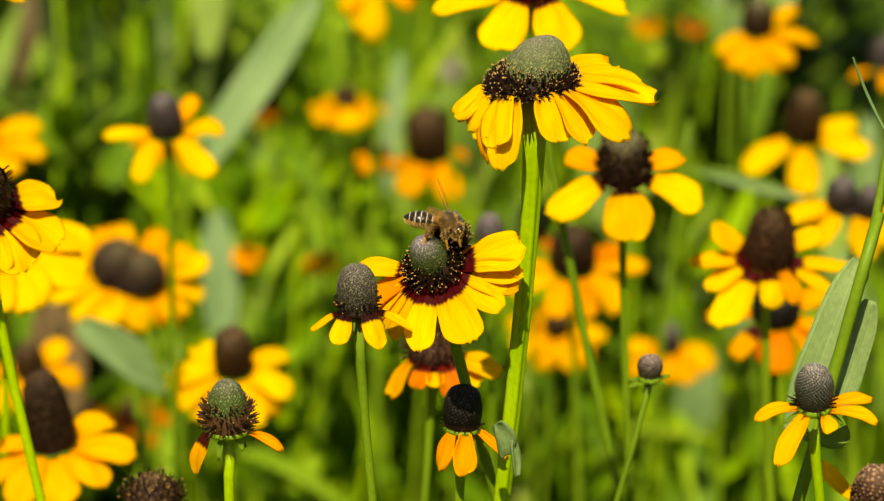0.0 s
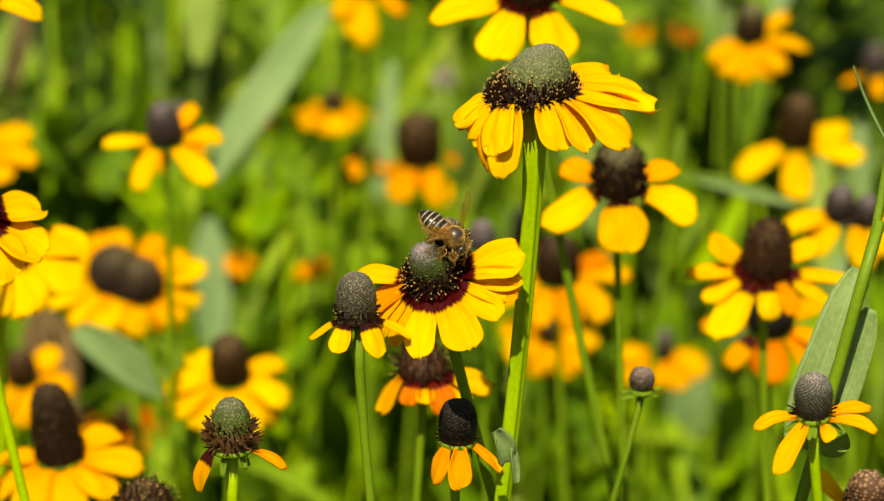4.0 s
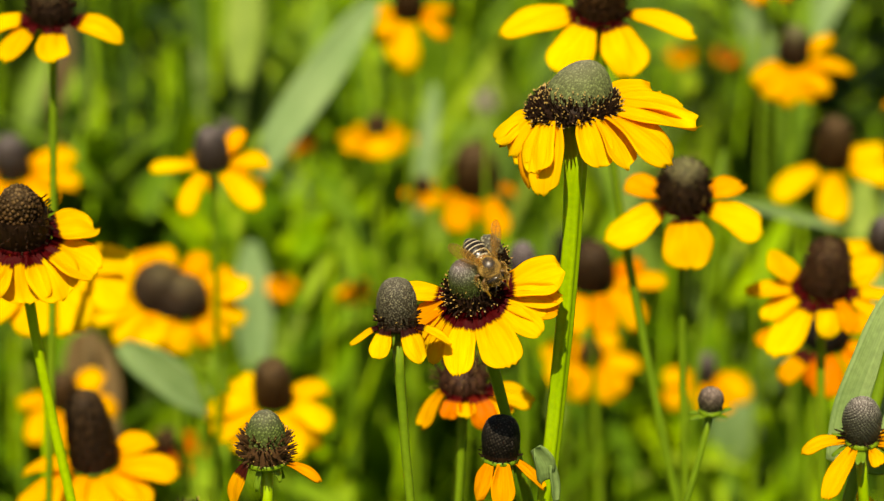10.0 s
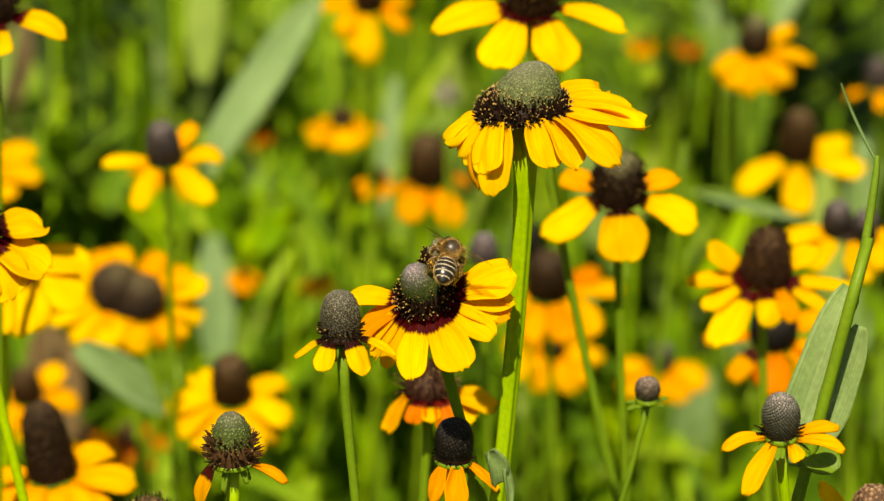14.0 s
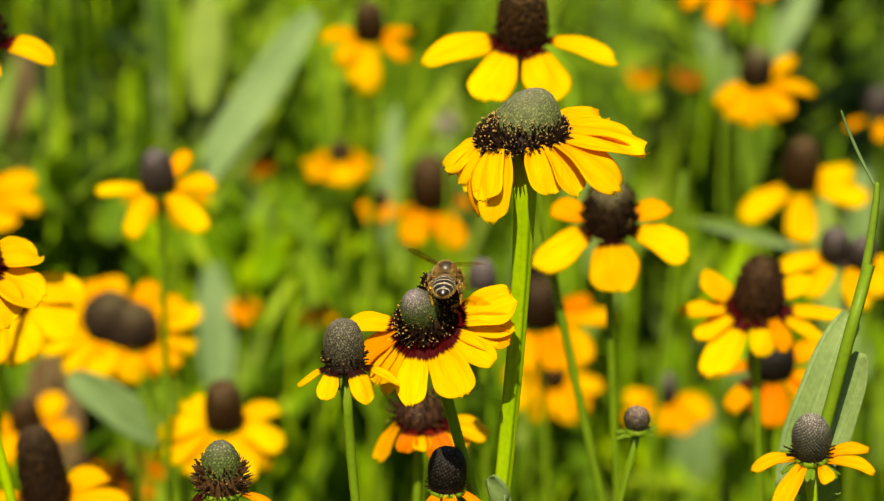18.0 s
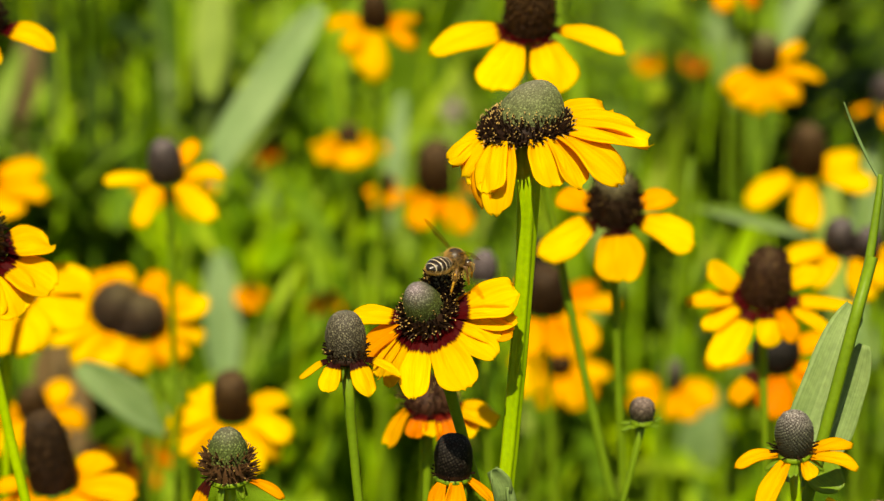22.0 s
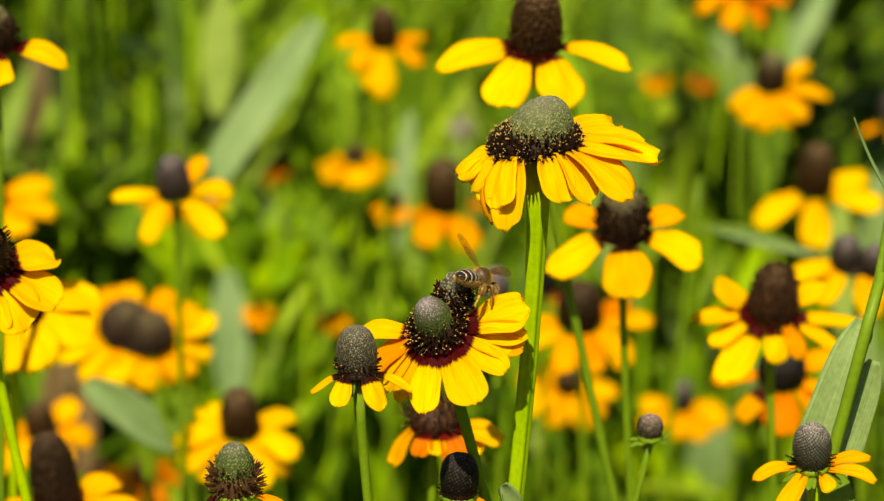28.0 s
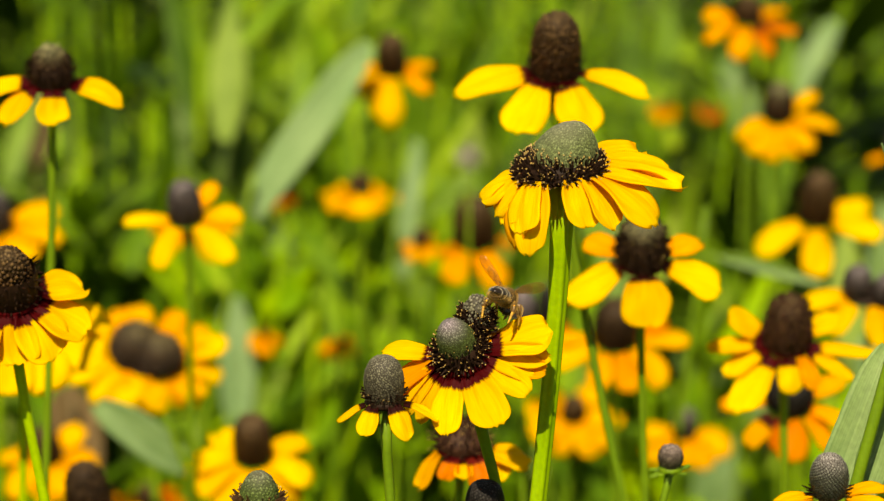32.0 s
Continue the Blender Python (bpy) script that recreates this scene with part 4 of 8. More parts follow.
# golden petal colour paints in the partial shade on this flower
coneflower("small_slate", (0.0696, 0.4370, 0.5777), (0.2028, 0.4370, 0.0000), (-4, 18), (7.8, 8.1), CONE_SLATE, [
    (184, 8.5, 3.6, 14, 58), (-128, 10.8, 4, -22, 36), (-16, 9, 4.0, 10, 36), (16, 8.5, 3.4, 14, 34), (-62, 3.4, 3, -30, 30)],
    "small coneflower with five narrow yellow petals, slate cone", PETAL_GOLD, 640, (6.6, 8.0, 18, 0.0, 0.08, 1.9, 0.0), 0.00105, None, 0.6, 9, wild=0.1, bumpy=0.7, egg=0.3, bract_rise=(-25, 12))
coneflower("black_seed", (0.0022, 0.4629, 0.5645), (-0.0248, 0.4629, 0.0000), (2, 8), (8.2, 8.0), CONE_BLACK, [
    (-128, 7.5, 4.2, -60, 20, PETAL_ORANGE), (-82, 8.5, 4.6, -66, 12, PETAL_ORANGE), (-18, 7.5, 4, -28, 30, PETAL_ORANGE)],
    "coneflower with nearly black cone and hanging orange petals", PETAL_ORANGE, 520, (7.9, 6.6, 18, 0.0, 0.10, 0.9, 0.0), 0.00105, STEM_DARK, 0.42, 6, bumpy=0.12, wild=0.4, egg=0.2)
coneflower("withered", (-0.0015, 0.5202, 0.5640), (-0.0537, 0.5202, 0.0000), (0, 18), (10.0, 5.0), CONE_BROWN, [
    (-158, 9.5, 5.49, -52, 20, PETAL_GOLD), (-60, 8, 6.1, -21, 50, PETAL_RUST), (-8, 10.5, 9.76, -6, 14), (-30, 7.5, 6.1, -20, 20, PETAL_RED), (-110, 5, 4.88, -31, 30, PETAL_RUST), (-86, 4.5, 4, -24, 20, PETAL_RED)],
    "withering coneflower with ragged brown disc and few petals", PETAL_RED, 150, (11.2, 5.0, 170, 0.0, 0.95, 2.2, 0.2), 0.0011, STEM_DARK, 0.85, 5)
coneflower("bur", (-0.0400, 0.4495, 0.5688), (-0.0343, 0.4495, 0.0000), (0, 8), (8.4, 9.6), CONE_MOSS, [
    (-148, 9, 4.8, -58, 30, PETAL_BROWNING), (-14, 7.6, 3, -4, 46, PETAL_ORANGE)],
    "nearly bare coneflower head with green tip and bristly brown florets", PETAL_ORANGE, 700, (9.2, 6.6, 210, 0.0, 0.54, 1.7, 0.30), 0.0011, None, 0.75, 6, bumpy=0.4)

# ---- flowers just behind ----
coneflower("behind_top", (0.0403, 0.5605, 0.5958), (0.0821, 0.5605, 0.0000), (0, 30), (11.6, 10.8), CONE_MIX, [
    (-158, 15, 11, -24, 10), (-86, 12, 11.6, -35, 12), (-16, 14.5, 9.15, -12, 18), (150, 9, 7.32, 12, 20, PETAL_ORANGE), (22, 10, 7.32, 10, 16, PETAL_ORANGE)],
    "yellow coneflower with five broad petals, brown green-topped cone", PETAL_FOOT, 442, (12.0, 10.4, 300, 0.0, 0.62, 1.5, 0.05), 0.0011, STEM_DARK, 0.62)
coneflower("right_star", (0.0764, 0.5749, 0.5736), (0.1322, 0.5749, 0.0000), (2, 26), (10.8, 12.4), CONE_BROWN, [
    (156, 11, 7.6, 34, 6), (184, 13.5, 6.4, -6, 10), (-128, 17, 8.4, -25, 16), (-158, 12, 7, -22, 14), (-84, 8.5, 6.4, -45, 10), (-4, 17, 6, 0, 10), (-27, 13, 5, -16, 12), (-54, 9, 5, -40, 20, PETAL_ORANGE), (30, 11, 6, 22, 10)],
    "yellow coneflower with star-like petals, tall dark brown cone", PETAL_RED, 408, (11.4, 12.4, 420, 0.0, 0.95, 1.0, 0.0), 0.0012, STEM_DARK, 0.46)
coneflower("bud", (0.0423, 0.4966, 0.5651), (-0.1200, 0.4966, 0.0000), (0, 12), (5.8, 4.4), CONE_BUD, [],
    "small unopened coneflower bud with green bracts", PETAL, 200, None, 0.0008, STEM_DARK, 0.5, 9, bumpy=0.4, egg=0.25, bract_rise=(-10, 35), top_bend=-0.03)
coneflower("over_top", (0.0207, 0.5598, 0.6389), (0.1770, 0.5598, 0.0000), (2, 26), (11.6, 14.4), CONE_BROWN, [
    (188, 18, 11.4, -8, 18), (-122, 13.6, 10.2, -29, 12), (-62, 13.0, 11.0, -27, 12), (-8, 17, 6.2, -4, 14), (90, 10, 7.32, 0, 10)],
    "yellow coneflower with tall brown cone and red petal bases", PETAL_FOOT, 408, (12.5, 15, 70, 0.0, 0.15, 1.0, 0.0), 0.0012, STEM_DARK, 0.58)
coneflower("left_edge", (-0.0902, 0.4856, 0.6039), (0.0484, 0.4856, 0.0000), (4, 30), (9.8, 11.6), CONE_BROWN, [
    (-20, 11.8, 10.4, -8, 28), (-48, 11.5, 11, -25, 16), (-82, 10, 11, -37, 12), (-120, 11, 11, -27, 12), (180, 14, 9.76, -8, 16), (20, 10, 9.76, 4, 24)],
    "broad-petalled yellow coneflower with wine-red centre", PETAL_RED, 374, (12.4, 12, 100, 0.0, 0.4, 1.2, 0.0), 0.00125, None, 0.65, 0, 12.5, 0.3)
coneflower("left_low", (-0.1074, 0.5932, 0.5736), (-0.1446, 0.5932, 0.0000), (0, 36), (10.5, 7), CONE_BROWN, [
    (-20, 17, 12.2, -14, 14), (-60, 15, 12.2, -9, 12), (-95, 15, 12.2, -11, 12), (-135, 15, 12.2, -9, 12), (180, 14, 9.76, -8, 16), (10, 16, 11, -6, 14)],
    "yellow coneflower with dark red centre, drooping petals", PETAL_RED, 160, (12, 7, 90, 0.0, 0.7, 1.4, 0.0), 0.0013, None, 0.8, 0, 14.0)
coneflower("tall_left", (-0.0978, 0.5589, 0.6367), (-0.1281, 0.5589, 0.0000), (2, 24), (8.8, 8.6), CONE_MIX, [
    (-14, 13.5, 7.93, 6, 40), (-80, 8, 7.32, -39, 10), (-140, 11, 7.93, -31, 14), (185, 12, 7.32, -4, 16)],
    "yellow coneflower with wine-dark cone on a slender stem", PETAL_RED, 200, (10.4, 6.5, 150, 0.0, 0.6, 1.4, 0.0), 0.0011, STEM_DARK, 0.65)
coneflower("big_brown", (-0.0933, 0.5836, 0.5269), (-0.0899, 0.5836, 0.0000), (-6, 14), (11.6, 20.0), CONE_UMBER, [
    (-12, 16, 9.76, 6, 34), (-40, 14, 9.76, -7, 30), (-80, 13, 9.76, -27, 20), (-120, 14, 9.76, -21, 20), (-160, 16, 9.76, -10, 26), (170, 15, 9.76, 0, 26), (40, 12, 9.76, 10, 20)],
    "coneflower with very tall dark brown cone, golden petals", PETAL_GOLD, 510, (12.2, 19, 50, 0.0, 0.14, 1.0, 0.0), 0.0013, None, 0.52)

# ---- flowers further back, out of focus ----
far_kw = dict(near=False, scales=320, bumpy=0.6)
coneflower("five_star", (-0.0757, 0.6683, 0.5854), (-0.0777, 0.6683, 0.0000), (-2, 28), (9.8, 11.8), CONE_DUSK, [
    (182, 13, 7.0, 20, 30), (-126, 12, 7.0, -25, 10), (-52, 15, 8.2, -25, 10), (2, 13.5, 7.0, 18, 28), (52, 9, 6, 28, 4, PETAL_ORANGE)],
    "five-petalled yellow coneflower with smooth dusky cone", stem=0.0011, square=0.62, **far_kw)
coneflower("double", (-0.0958, 0.7379, 0.5300), (-0.0321, 0.7379, 0.0000), (10, 29), (16.6, 10.6), CONE_OLIVE, [
    (-4, 15, 9.5, 2, 22), (-22, 13, 8.5, -14, 18, PETAL_GOLD), (-38, 13, 9, -26, 14), (-54, 12, 8, -30, 12, PETAL_ORANGE), (-68, 13, 9, -32, 10), (-82, 11.5, 8, -34, 10, PETAL_GOLD), (-96, 13, 9, -32, 10), (-110, 12.5, 8, -28, 12, PETAL_ORANGE),
    (-124, 15, 9.5, -26, 12), (-140, 16, 9.5, -20, 14), (-156, 17, 10, -14, 14), (-172, 18, 10, -4, 16), (168, 18, 10, 8, 16), (148, 15, 9, 18, 10), (128, 14, 9, 22, 8, PETAL_ORANGE), (104, 14, 9, 20, 10, PETAL_GOLD),
    (76, 14, 9, 20, 10, PETAL_ORANGE), (50, 15, 9.5, 20, 10, PETAL_GOLD), (26, 15, 9.5, 12, 16)],
    "coneflower with two merged cones and many yellow petals", PETAL, near=False, scales=260, bumpy=1.3, lobes=1.38, stem=0.0018, square=0.85)
coneflower("brown_post", (-0.0594, 0.6777, 0.5167), (-0.0849, 0.6777, 0.0000), (0, 26), (11.2, 13.6), CONE_BROWN, [
    (-6, 15.5, 11, 0, 34), (-34, 14, 11, -22, 24), (-64, 13, 11, -29, 16), (-96, 13, 11, -33, 12), (-124, 14, 11, -27, 16), (-150, 15, 11, -18, 26), (178, 15.5, 11, 0, 34), (40, 12, 9.76, 6, 20), (140, 12, 9.76, 6, 20)],
    "yellow coneflower with blunt dark brown cone", stem=0.0013, square=0.36, **far_kw)
coneflower("right_far", (0.1108, 0.8743, 0.5879), (0.1395, 0.8743, 0.0000), (0, 30), (12.2, 13.0), CONE_MIX, [
    (-20, 16, 9.15, 12, 30), (-44, 13, 9.15, -11, 16), (-74, 13, 8.54, -29, 10), (-100, 13, 8.54, -31, 8), (-130, 13, 9.15, -25, 10), (-160, 12, 8.54, -22, 14), (30, 13, 8.54, 14, 10)],
    "orange-yellow coneflower with dusky cone, far back", PETAL_GOLD, stem=0.0013, square=0.62, **far_kw)
coneflower("right_blunt", (0.1205, 0.8300, 0.5580), (0.1009, 0.8300, 0.0000), (0, 28), (13.0, 18.0), CONE_BROWN, [
    (-162, 16, 13.4, -18, 8), (-88, 16, 14, -27, 8), (-14, 17, 12.8, 4, 16), (24, 14, 10, 14, 8)],
    "yellow coneflower with blunt brown cone, broad petals", PETAL, stem=0.0013, square=0.5, **far_kw)
coneflower("right_twin", (0.1146, 0.6873, 0.5620), (0.1592, 0.6873, 0.0000), (0, 32), (9, 9), CONE_DUSK, [
    (-140, 12, 9.76, -27, 8), (-84, 12, 9.76, -37, 8), (-40, 12, 9.76, -27, 8), (190, 12, 8.54, -10, 10), (0, 13, 8.54, -2, 10)],
    "coneflower with a double dusky cone, drooping petals", PETAL, near=False, scales=320, bumpy=0.6, lobes=1.7, stem=0.0011, square=0.6)
# the darker petal colours here carry the shade under right_star
coneflower("under_star", (0.0866, 0.6356, 0.5437), (0.1390, 0.6356, 0.0000), (0, 34), (13.5, 9), CONE_BLACK, [
    (-135, 12, 8, -24, 10, PETAL_BROWNING), (-95, 11, 9, -30, 8, PETAL_DEEP), (-112, 9, 6, -40, 8, PETAL_RUST), (-50, 12, 8, -24, 8, PETAL_ORANGE), (-14, 13, 7, -4, 10), (30, 12, 7, 10, 10), (180, 12, 7, -4, 10, PETAL_ORANGE)],
    "orange coneflower with black centre in the shade", PETAL_ORANGE, stem=0.0011, square=0.7, **far_kw)
coneflower("low_orange", (0.0821, 0.8829, 0.4695), (0.0829, 0.8829, 0.0000), (0, 30), (9.5, 10.5), CONE_DUSK, [
    (-150, 13, 9.76, -20, 10), (-96, 10, 9.76, -31, 8), (-52, 12, 9.76, -19, 8), (-6, 14, 11, 2, 16), (180, 12, 8.54, 0, 10)],
    "orange coneflower with small dusky cone", PETAL_GOLD, stem=0.0012, square=0.6, **far_kw)
coneflower("orange_mop", (-0.0396, 0.9650, 0.5448), (-0.0291, 0.9650, 0.0000), (0, 8), (10.0, 7.3), CONE_BROWN, [
    (-6, 11.81, 9.99, 4, 24), (-40, 10.90, 9.99, -11, 16), (-75, 9.99, 9.99, -25, 10), (-108, 9.99, 9.99, -25, 10), (-142, 10.90, 9.99, -11, 16), (-174, 12.71, 9.99, 4, 24), (60, 9.99, 8.86, 10, 10), (120, 9.99, 8.86, 10, 10)],
    "orange coneflower with drooping petals, far back", PETAL_GOLD, stem=0.0013, square=0.7, **far_kw)
coneflower("orange_pair", (-0.0022, 0.9000, 0.5380), (-0.0386, 0.9000, 0.0000), (-6, 30), (17.4, 18.4), CONE_BROWN, [
    (-14, 7, 6, -20, 20, PETAL_DEEP), (-60, 13, 10.4, -34, 8), (-114, 13, 10.4, -34, 8), (-152, 8, 7, -22, 16, PETAL_DEEP), (90, 8, 7, 4, 10, PETAL_DEEP), (-88, 7, 6, -40, 8, PETAL_DEEP)],
    "orange coneflower with large brown cone, far back", PETAL_ORANGE, stem=0.0013, square=0.6, **far_kw)
coneflower("orange_twin", (-0.0224, 0.9100, 0.5346), (-0.0310, 0.9100, 0.0000), (0, 26), (6.9, 6.0), CONE_BROWN, [
    (-20, 5.5, 4.6, -14, 20), (-75, 5.5, 5, -30, 10), (-130, 5.5, 4.8, -30, 10), (-175, 5.5, 4.6, -12, 20), (60, 5, 4, 4, 10)],
    "small orange coneflower beside a larger one, far back", PETAL_ORANGE, stem=0.0011, square=0.7, **far_kw)
coneflower("behind_stem", (0.0437, 0.7391, 0.5355), (0.0745, 0.7391, 0.0000), (0, 28), (14.5, 14), CONE_UMBER, [
    (-6, 15, 8.5, 4, 16, PETAL_GOLD), (-36, 16, 9.5, -28, 10, PETAL_GOLD), (-74, 11, 9, -38, 8, PETAL_ORANGE), (-112, 11, 9, -34, 8, PETAL_ORANGE), (-150, 14.45, 10, -16, 12), (176, 14.45, 9, 8, 12), (30, 11.9, 8, 16, 8, PETAL_DEEP)],
    "golden coneflower with near-black cone among stems", PETAL_GOLD, stem=0.0013, square=0.55, **far_kw)
coneflower("mid_orange", (0.0413, 0.8843, 0.4759), (0.0014, 0.8843, 0.0000), (0, 38), (10, 9), CONE_BROWN, [
    (-4, 13, 11, 4, 18), (-36, 13, 11, -9, 10), (-72, 14, 11, -21, 8), (-110, 13, 11, -21, 8), (-145, 13, 11, -9, 10), (178, 13, 11, 4, 18), (50, 11, 9.76, 12, 8), (130, 11, 9.76, 12, 8)],
    "orange coneflower low among green stems", PETAL_GOLD, stem=0.0012, square=0.7, **far_kw)
coneflower("dot_a", (-0.0758, 0.9500, 0.4879), (-0.0795, 0.9500, 0.0000), (0, 30), (3.9, 3.5), CONE_BROWN, [(k * 51, 5.64, 4.34, -6, 20) for k in range(7)],
    "small orange coneflower far back in the meadow", PETAL_ORANGE, **far_kw)
coneflower("dot_b", (-0.0469, 0.9500, 0.4860), (-0.0570, 0.9500, 0.0000), (0, 24), (4.5, 4.1), CONE_BROWN, [(k * 51 + 20, 6.79, 4.98, -8, 20) for k in range(7)],
    "small orange coneflower far back in the meadow", PETAL_ORANGE, **far_kw)
coneflower("left_far", (-0.1565, 0.8290, 0.5536), (-0.1667, 0.8290, 0.0000), (0, 30), (12.5, 15), CONE_DUSK, [
    (-10, 17, 11, 6, 30), (-50, 15, 11, -15, 10), (-90, 14, 11, -27, 8), (-130, 14, 11, -21, 8), (180, 16, 11, 2, 20), (30, 16, 11, 8, 16)],
    "orange coneflower with dusky cone at the meadow's side", PETAL_GOLD, stem=0.0012, square=0.55, **far_kw)
coneflower("top_far", (-0.0252, 0.8870, 0.6011), (-0.0191, 0.8870, 0.0000), (0, 28), (11.5, 14), CONE_BROWN, [
    (-92, 17, 12.6, -37, 6), (-146, 12, 8, -16, 14, PETAL_GOLD), (-34, 12, 8, -14, 14, PETAL_ORANGE), (24, 12, 7.6, 12, 12, PETAL_ORANGE), (160, 12, 7.6, 4, 14, PETAL_ORANGE), (-118, 13, 9, -30, 8)],
    "yellow coneflower with brown cone, far back", PETAL, stem=0.0012, square=0.55, **far_kw)
coneflower("knob", (0.0126, 0.6485, 0.5595), (0.0376, 0.6485, 0.0000), (0, 10), (7.8, 7.6), CONE_HAZE, [(-100, 3, 3, -30, 10, PETAL_RUST)],
    "bare dusky coneflower knob behind the stem", PETAL, stem=0.001, square=0.6, **far_kw)
coneflower("low_left", (-0.0593, 0.4911, 0.5395), (-0.0428, 0.4911, 0.0000), (0, 10), (11.5, 6.5), CONE_BROWN, [(-20, 9, 6, -10, 20), (-90, 9, 6, -40, 10), (190, 9, 6, -10, 20)],
    "coneflower with bristly brown disc low in the meadow", PETAL, 160, (12.4, 6.4, 110, 0.0, 0.8, 1.6, 0.3))
coneflower("low_right", (0.0850, 0.4700, 0.5480), (0.1153, 0.4700, 0.0000), (0, 12), (9.5, 8), CONE_DRY, [(140, 10, 5, 30, 10), (-20, 9, 5, -8, 20), (-100, 8, 5, -50, 10)],
    "coneflower with brown cone and raised petal low in the meadow", PETAL, 200, None, 0.001)
coneflower("far_a", (0.0942, 1.1635, 0.5513), (0.1078, 1.1635, 0.0000), (0, 30), (6, 5), CONE_BROWN, [(k * 60, 5.2, 5.0, -10, 24) for k in range(6)],
    "small orange coneflower far back in the meadow", PETAL_ORANGE, **far_kw)
coneflower("far_b", (0.1153, 1.1634, 0.5508), (0.1287, 1.1634, 0.0000), (0, 26), (5, 5), CONE_BROWN, [(k * 60 + 30, 4.4, 4.4, -10, 24) for k in range(6)],
    "small rust coneflower far back in the meadow", PETAL_RUST, **far_kw)
coneflower("far_c", (-0.0803, 1.1091, 0.5206), (-0.0858, 1.1091, 0.0000), (0, 20), (6, 6), CONE_BROWN, [(k * 60 + 10, 7, 5.5, -34, 20) for k in range(6)],
    "small rust coneflower far back in the meadow", PETAL_RUST, **far_kw)
coneflower("dusk_back", (-0.0992, 0.9708, 0.5452), (-0.1026, 0.9708, 0.0000), (0, 28), (12, 16), CONE_DUSK, [
    (-170, 12, 9.76, -4, 20), (-120, 12, 9.76, -27, 8), (-60, 14, 9.76, -27, 8), (-10, 12, 9.76, -4, 20)],
    "orange coneflower with tall dusky cone, far back", PETAL_ORANGE, **far_kw)
coneflower("top_right", (0.1039, 0.9143, 0.6168), (0.1113, 0.9143, 0.0000), (0, 24), (11, 10), CONE_BROWN, [
    (-110, 14, 9, -34, 8), (-60, 15, 9, -20, 8, PETAL_RUST), (-150, 14, 8, -6, 14), (-16, 16, 9, -4, 14, PETAL_RUST), (40, 12, 8, 8, 10), (160, 13, 8, 6, 14)],
    "orange and rust coneflower, far back", PETAL_ORANGE, **far_kw)
coneflower("right_grey", (0.1715, 0.9738, 0.5595), (0.1954, 0.9738, 0.0000), (0, 14), (11, 12), CONE_DUSK, [(-160, 9, 6, -20, 10), (-90, 9, 6, -40, 10), (-20, 9, 6, -20, 10)],
    "orange coneflower with grey cone at the meadow's side", PETAL_ORANGE, **far_kw)
coneflower("low_back", (-0.1348, 0.7905, 0.4846), (-0.1409, 0.7905, 0.0000), (0, 28), (11, 12), CONE_BROWN, [
    (-10, 15, 11, 14, 44), (-50, 13, 11, -11, 16), (-90, 13, 11, -29, 10), (-130, 13, 11, -21, 14), (180, 14, 11, 6, 34), (50, 12, 9.76, 20, 14)],
    "orange-yellow coneflower low in the meadow", PETAL_GOLD, **far_kw)
coneflower("low_rust", (-0.1214, 0.9450, 0.4237), (-0.1186, 0.9450, 0.0000), (0, 20), (10, 8), CONE_BROWN, [(k * 51, 11, 8, -10, 24) for k in range(7)],
    "rust-orange coneflower low and far back", PETAL_RUST, **far_kw)
coneflower("low_gold", (-0.1468, 0.9900, 0.4103), (-0.1590, 0.9900, 0.0000), (0, 20), (10, 8), CONE_BROWN, [(k * 51 + 9, 11, 8, -10, 24) for k in range(7)],
    "orange coneflower low and far back", PETAL_ORANGE, **far_kw)
coneflower("dark_back", (0.0312, 0.8687, 0.5150), (0.0396, 0.8687, 0.0000), (0, 10), (10, 13), CONE_BLACK, [(-30, 8, 6, -30, 10), (-120, 8, 6, -40, 10)],
    "bare black coneflower head behind the stem", PETAL_RUST, **far_kw)

# ---- leafy stalks ----
def leafy_stalk(key, root, points, radius, mat, leaves, label):
    """A stalk through points, with leaves given as (base, tip, width, facing, droop, material)."""
    plant = empty("leafy_stalk", root)
    tagged(plant, label, "plant", "leafy stalks in the meadow")
    r0 = Vector(root)
    pts = [Vector(p) - r0 for p in points]
    line = []
    n = len(pts)
    for i in range(n - 1):
        p0, p1, p2, p3 = pts[max(0, i - 1)], pts[i], pts[i + 1], pts[min(n - 1, i + 2)]
        line += [b for b in bezier(p1, p1 + (p2 - p0) / 6, p2 - (p3 - p1) / 6, p2, 6)[:-1]]
    line.append(pts[-1])
    radii = [radius * (1.15 - 0.75 * (i / len(line)) ** 2) for i in range(len(line))]
    v, f = tube(line, radii, 10, 0.05, 5)
    mesh_object("stalk", v, f, mat, plant)
    for k, (b, t, w, face, droop, lm, *bite) in enumerate(leaves):
        leaf_on(plant, Vector(b) - r0, Vector(t) - r0, w, lm, droop, face, seed=k + len(key), bite=bite[0] if bite else 0.0)
    FLOWERS[key] = plant
    return plant


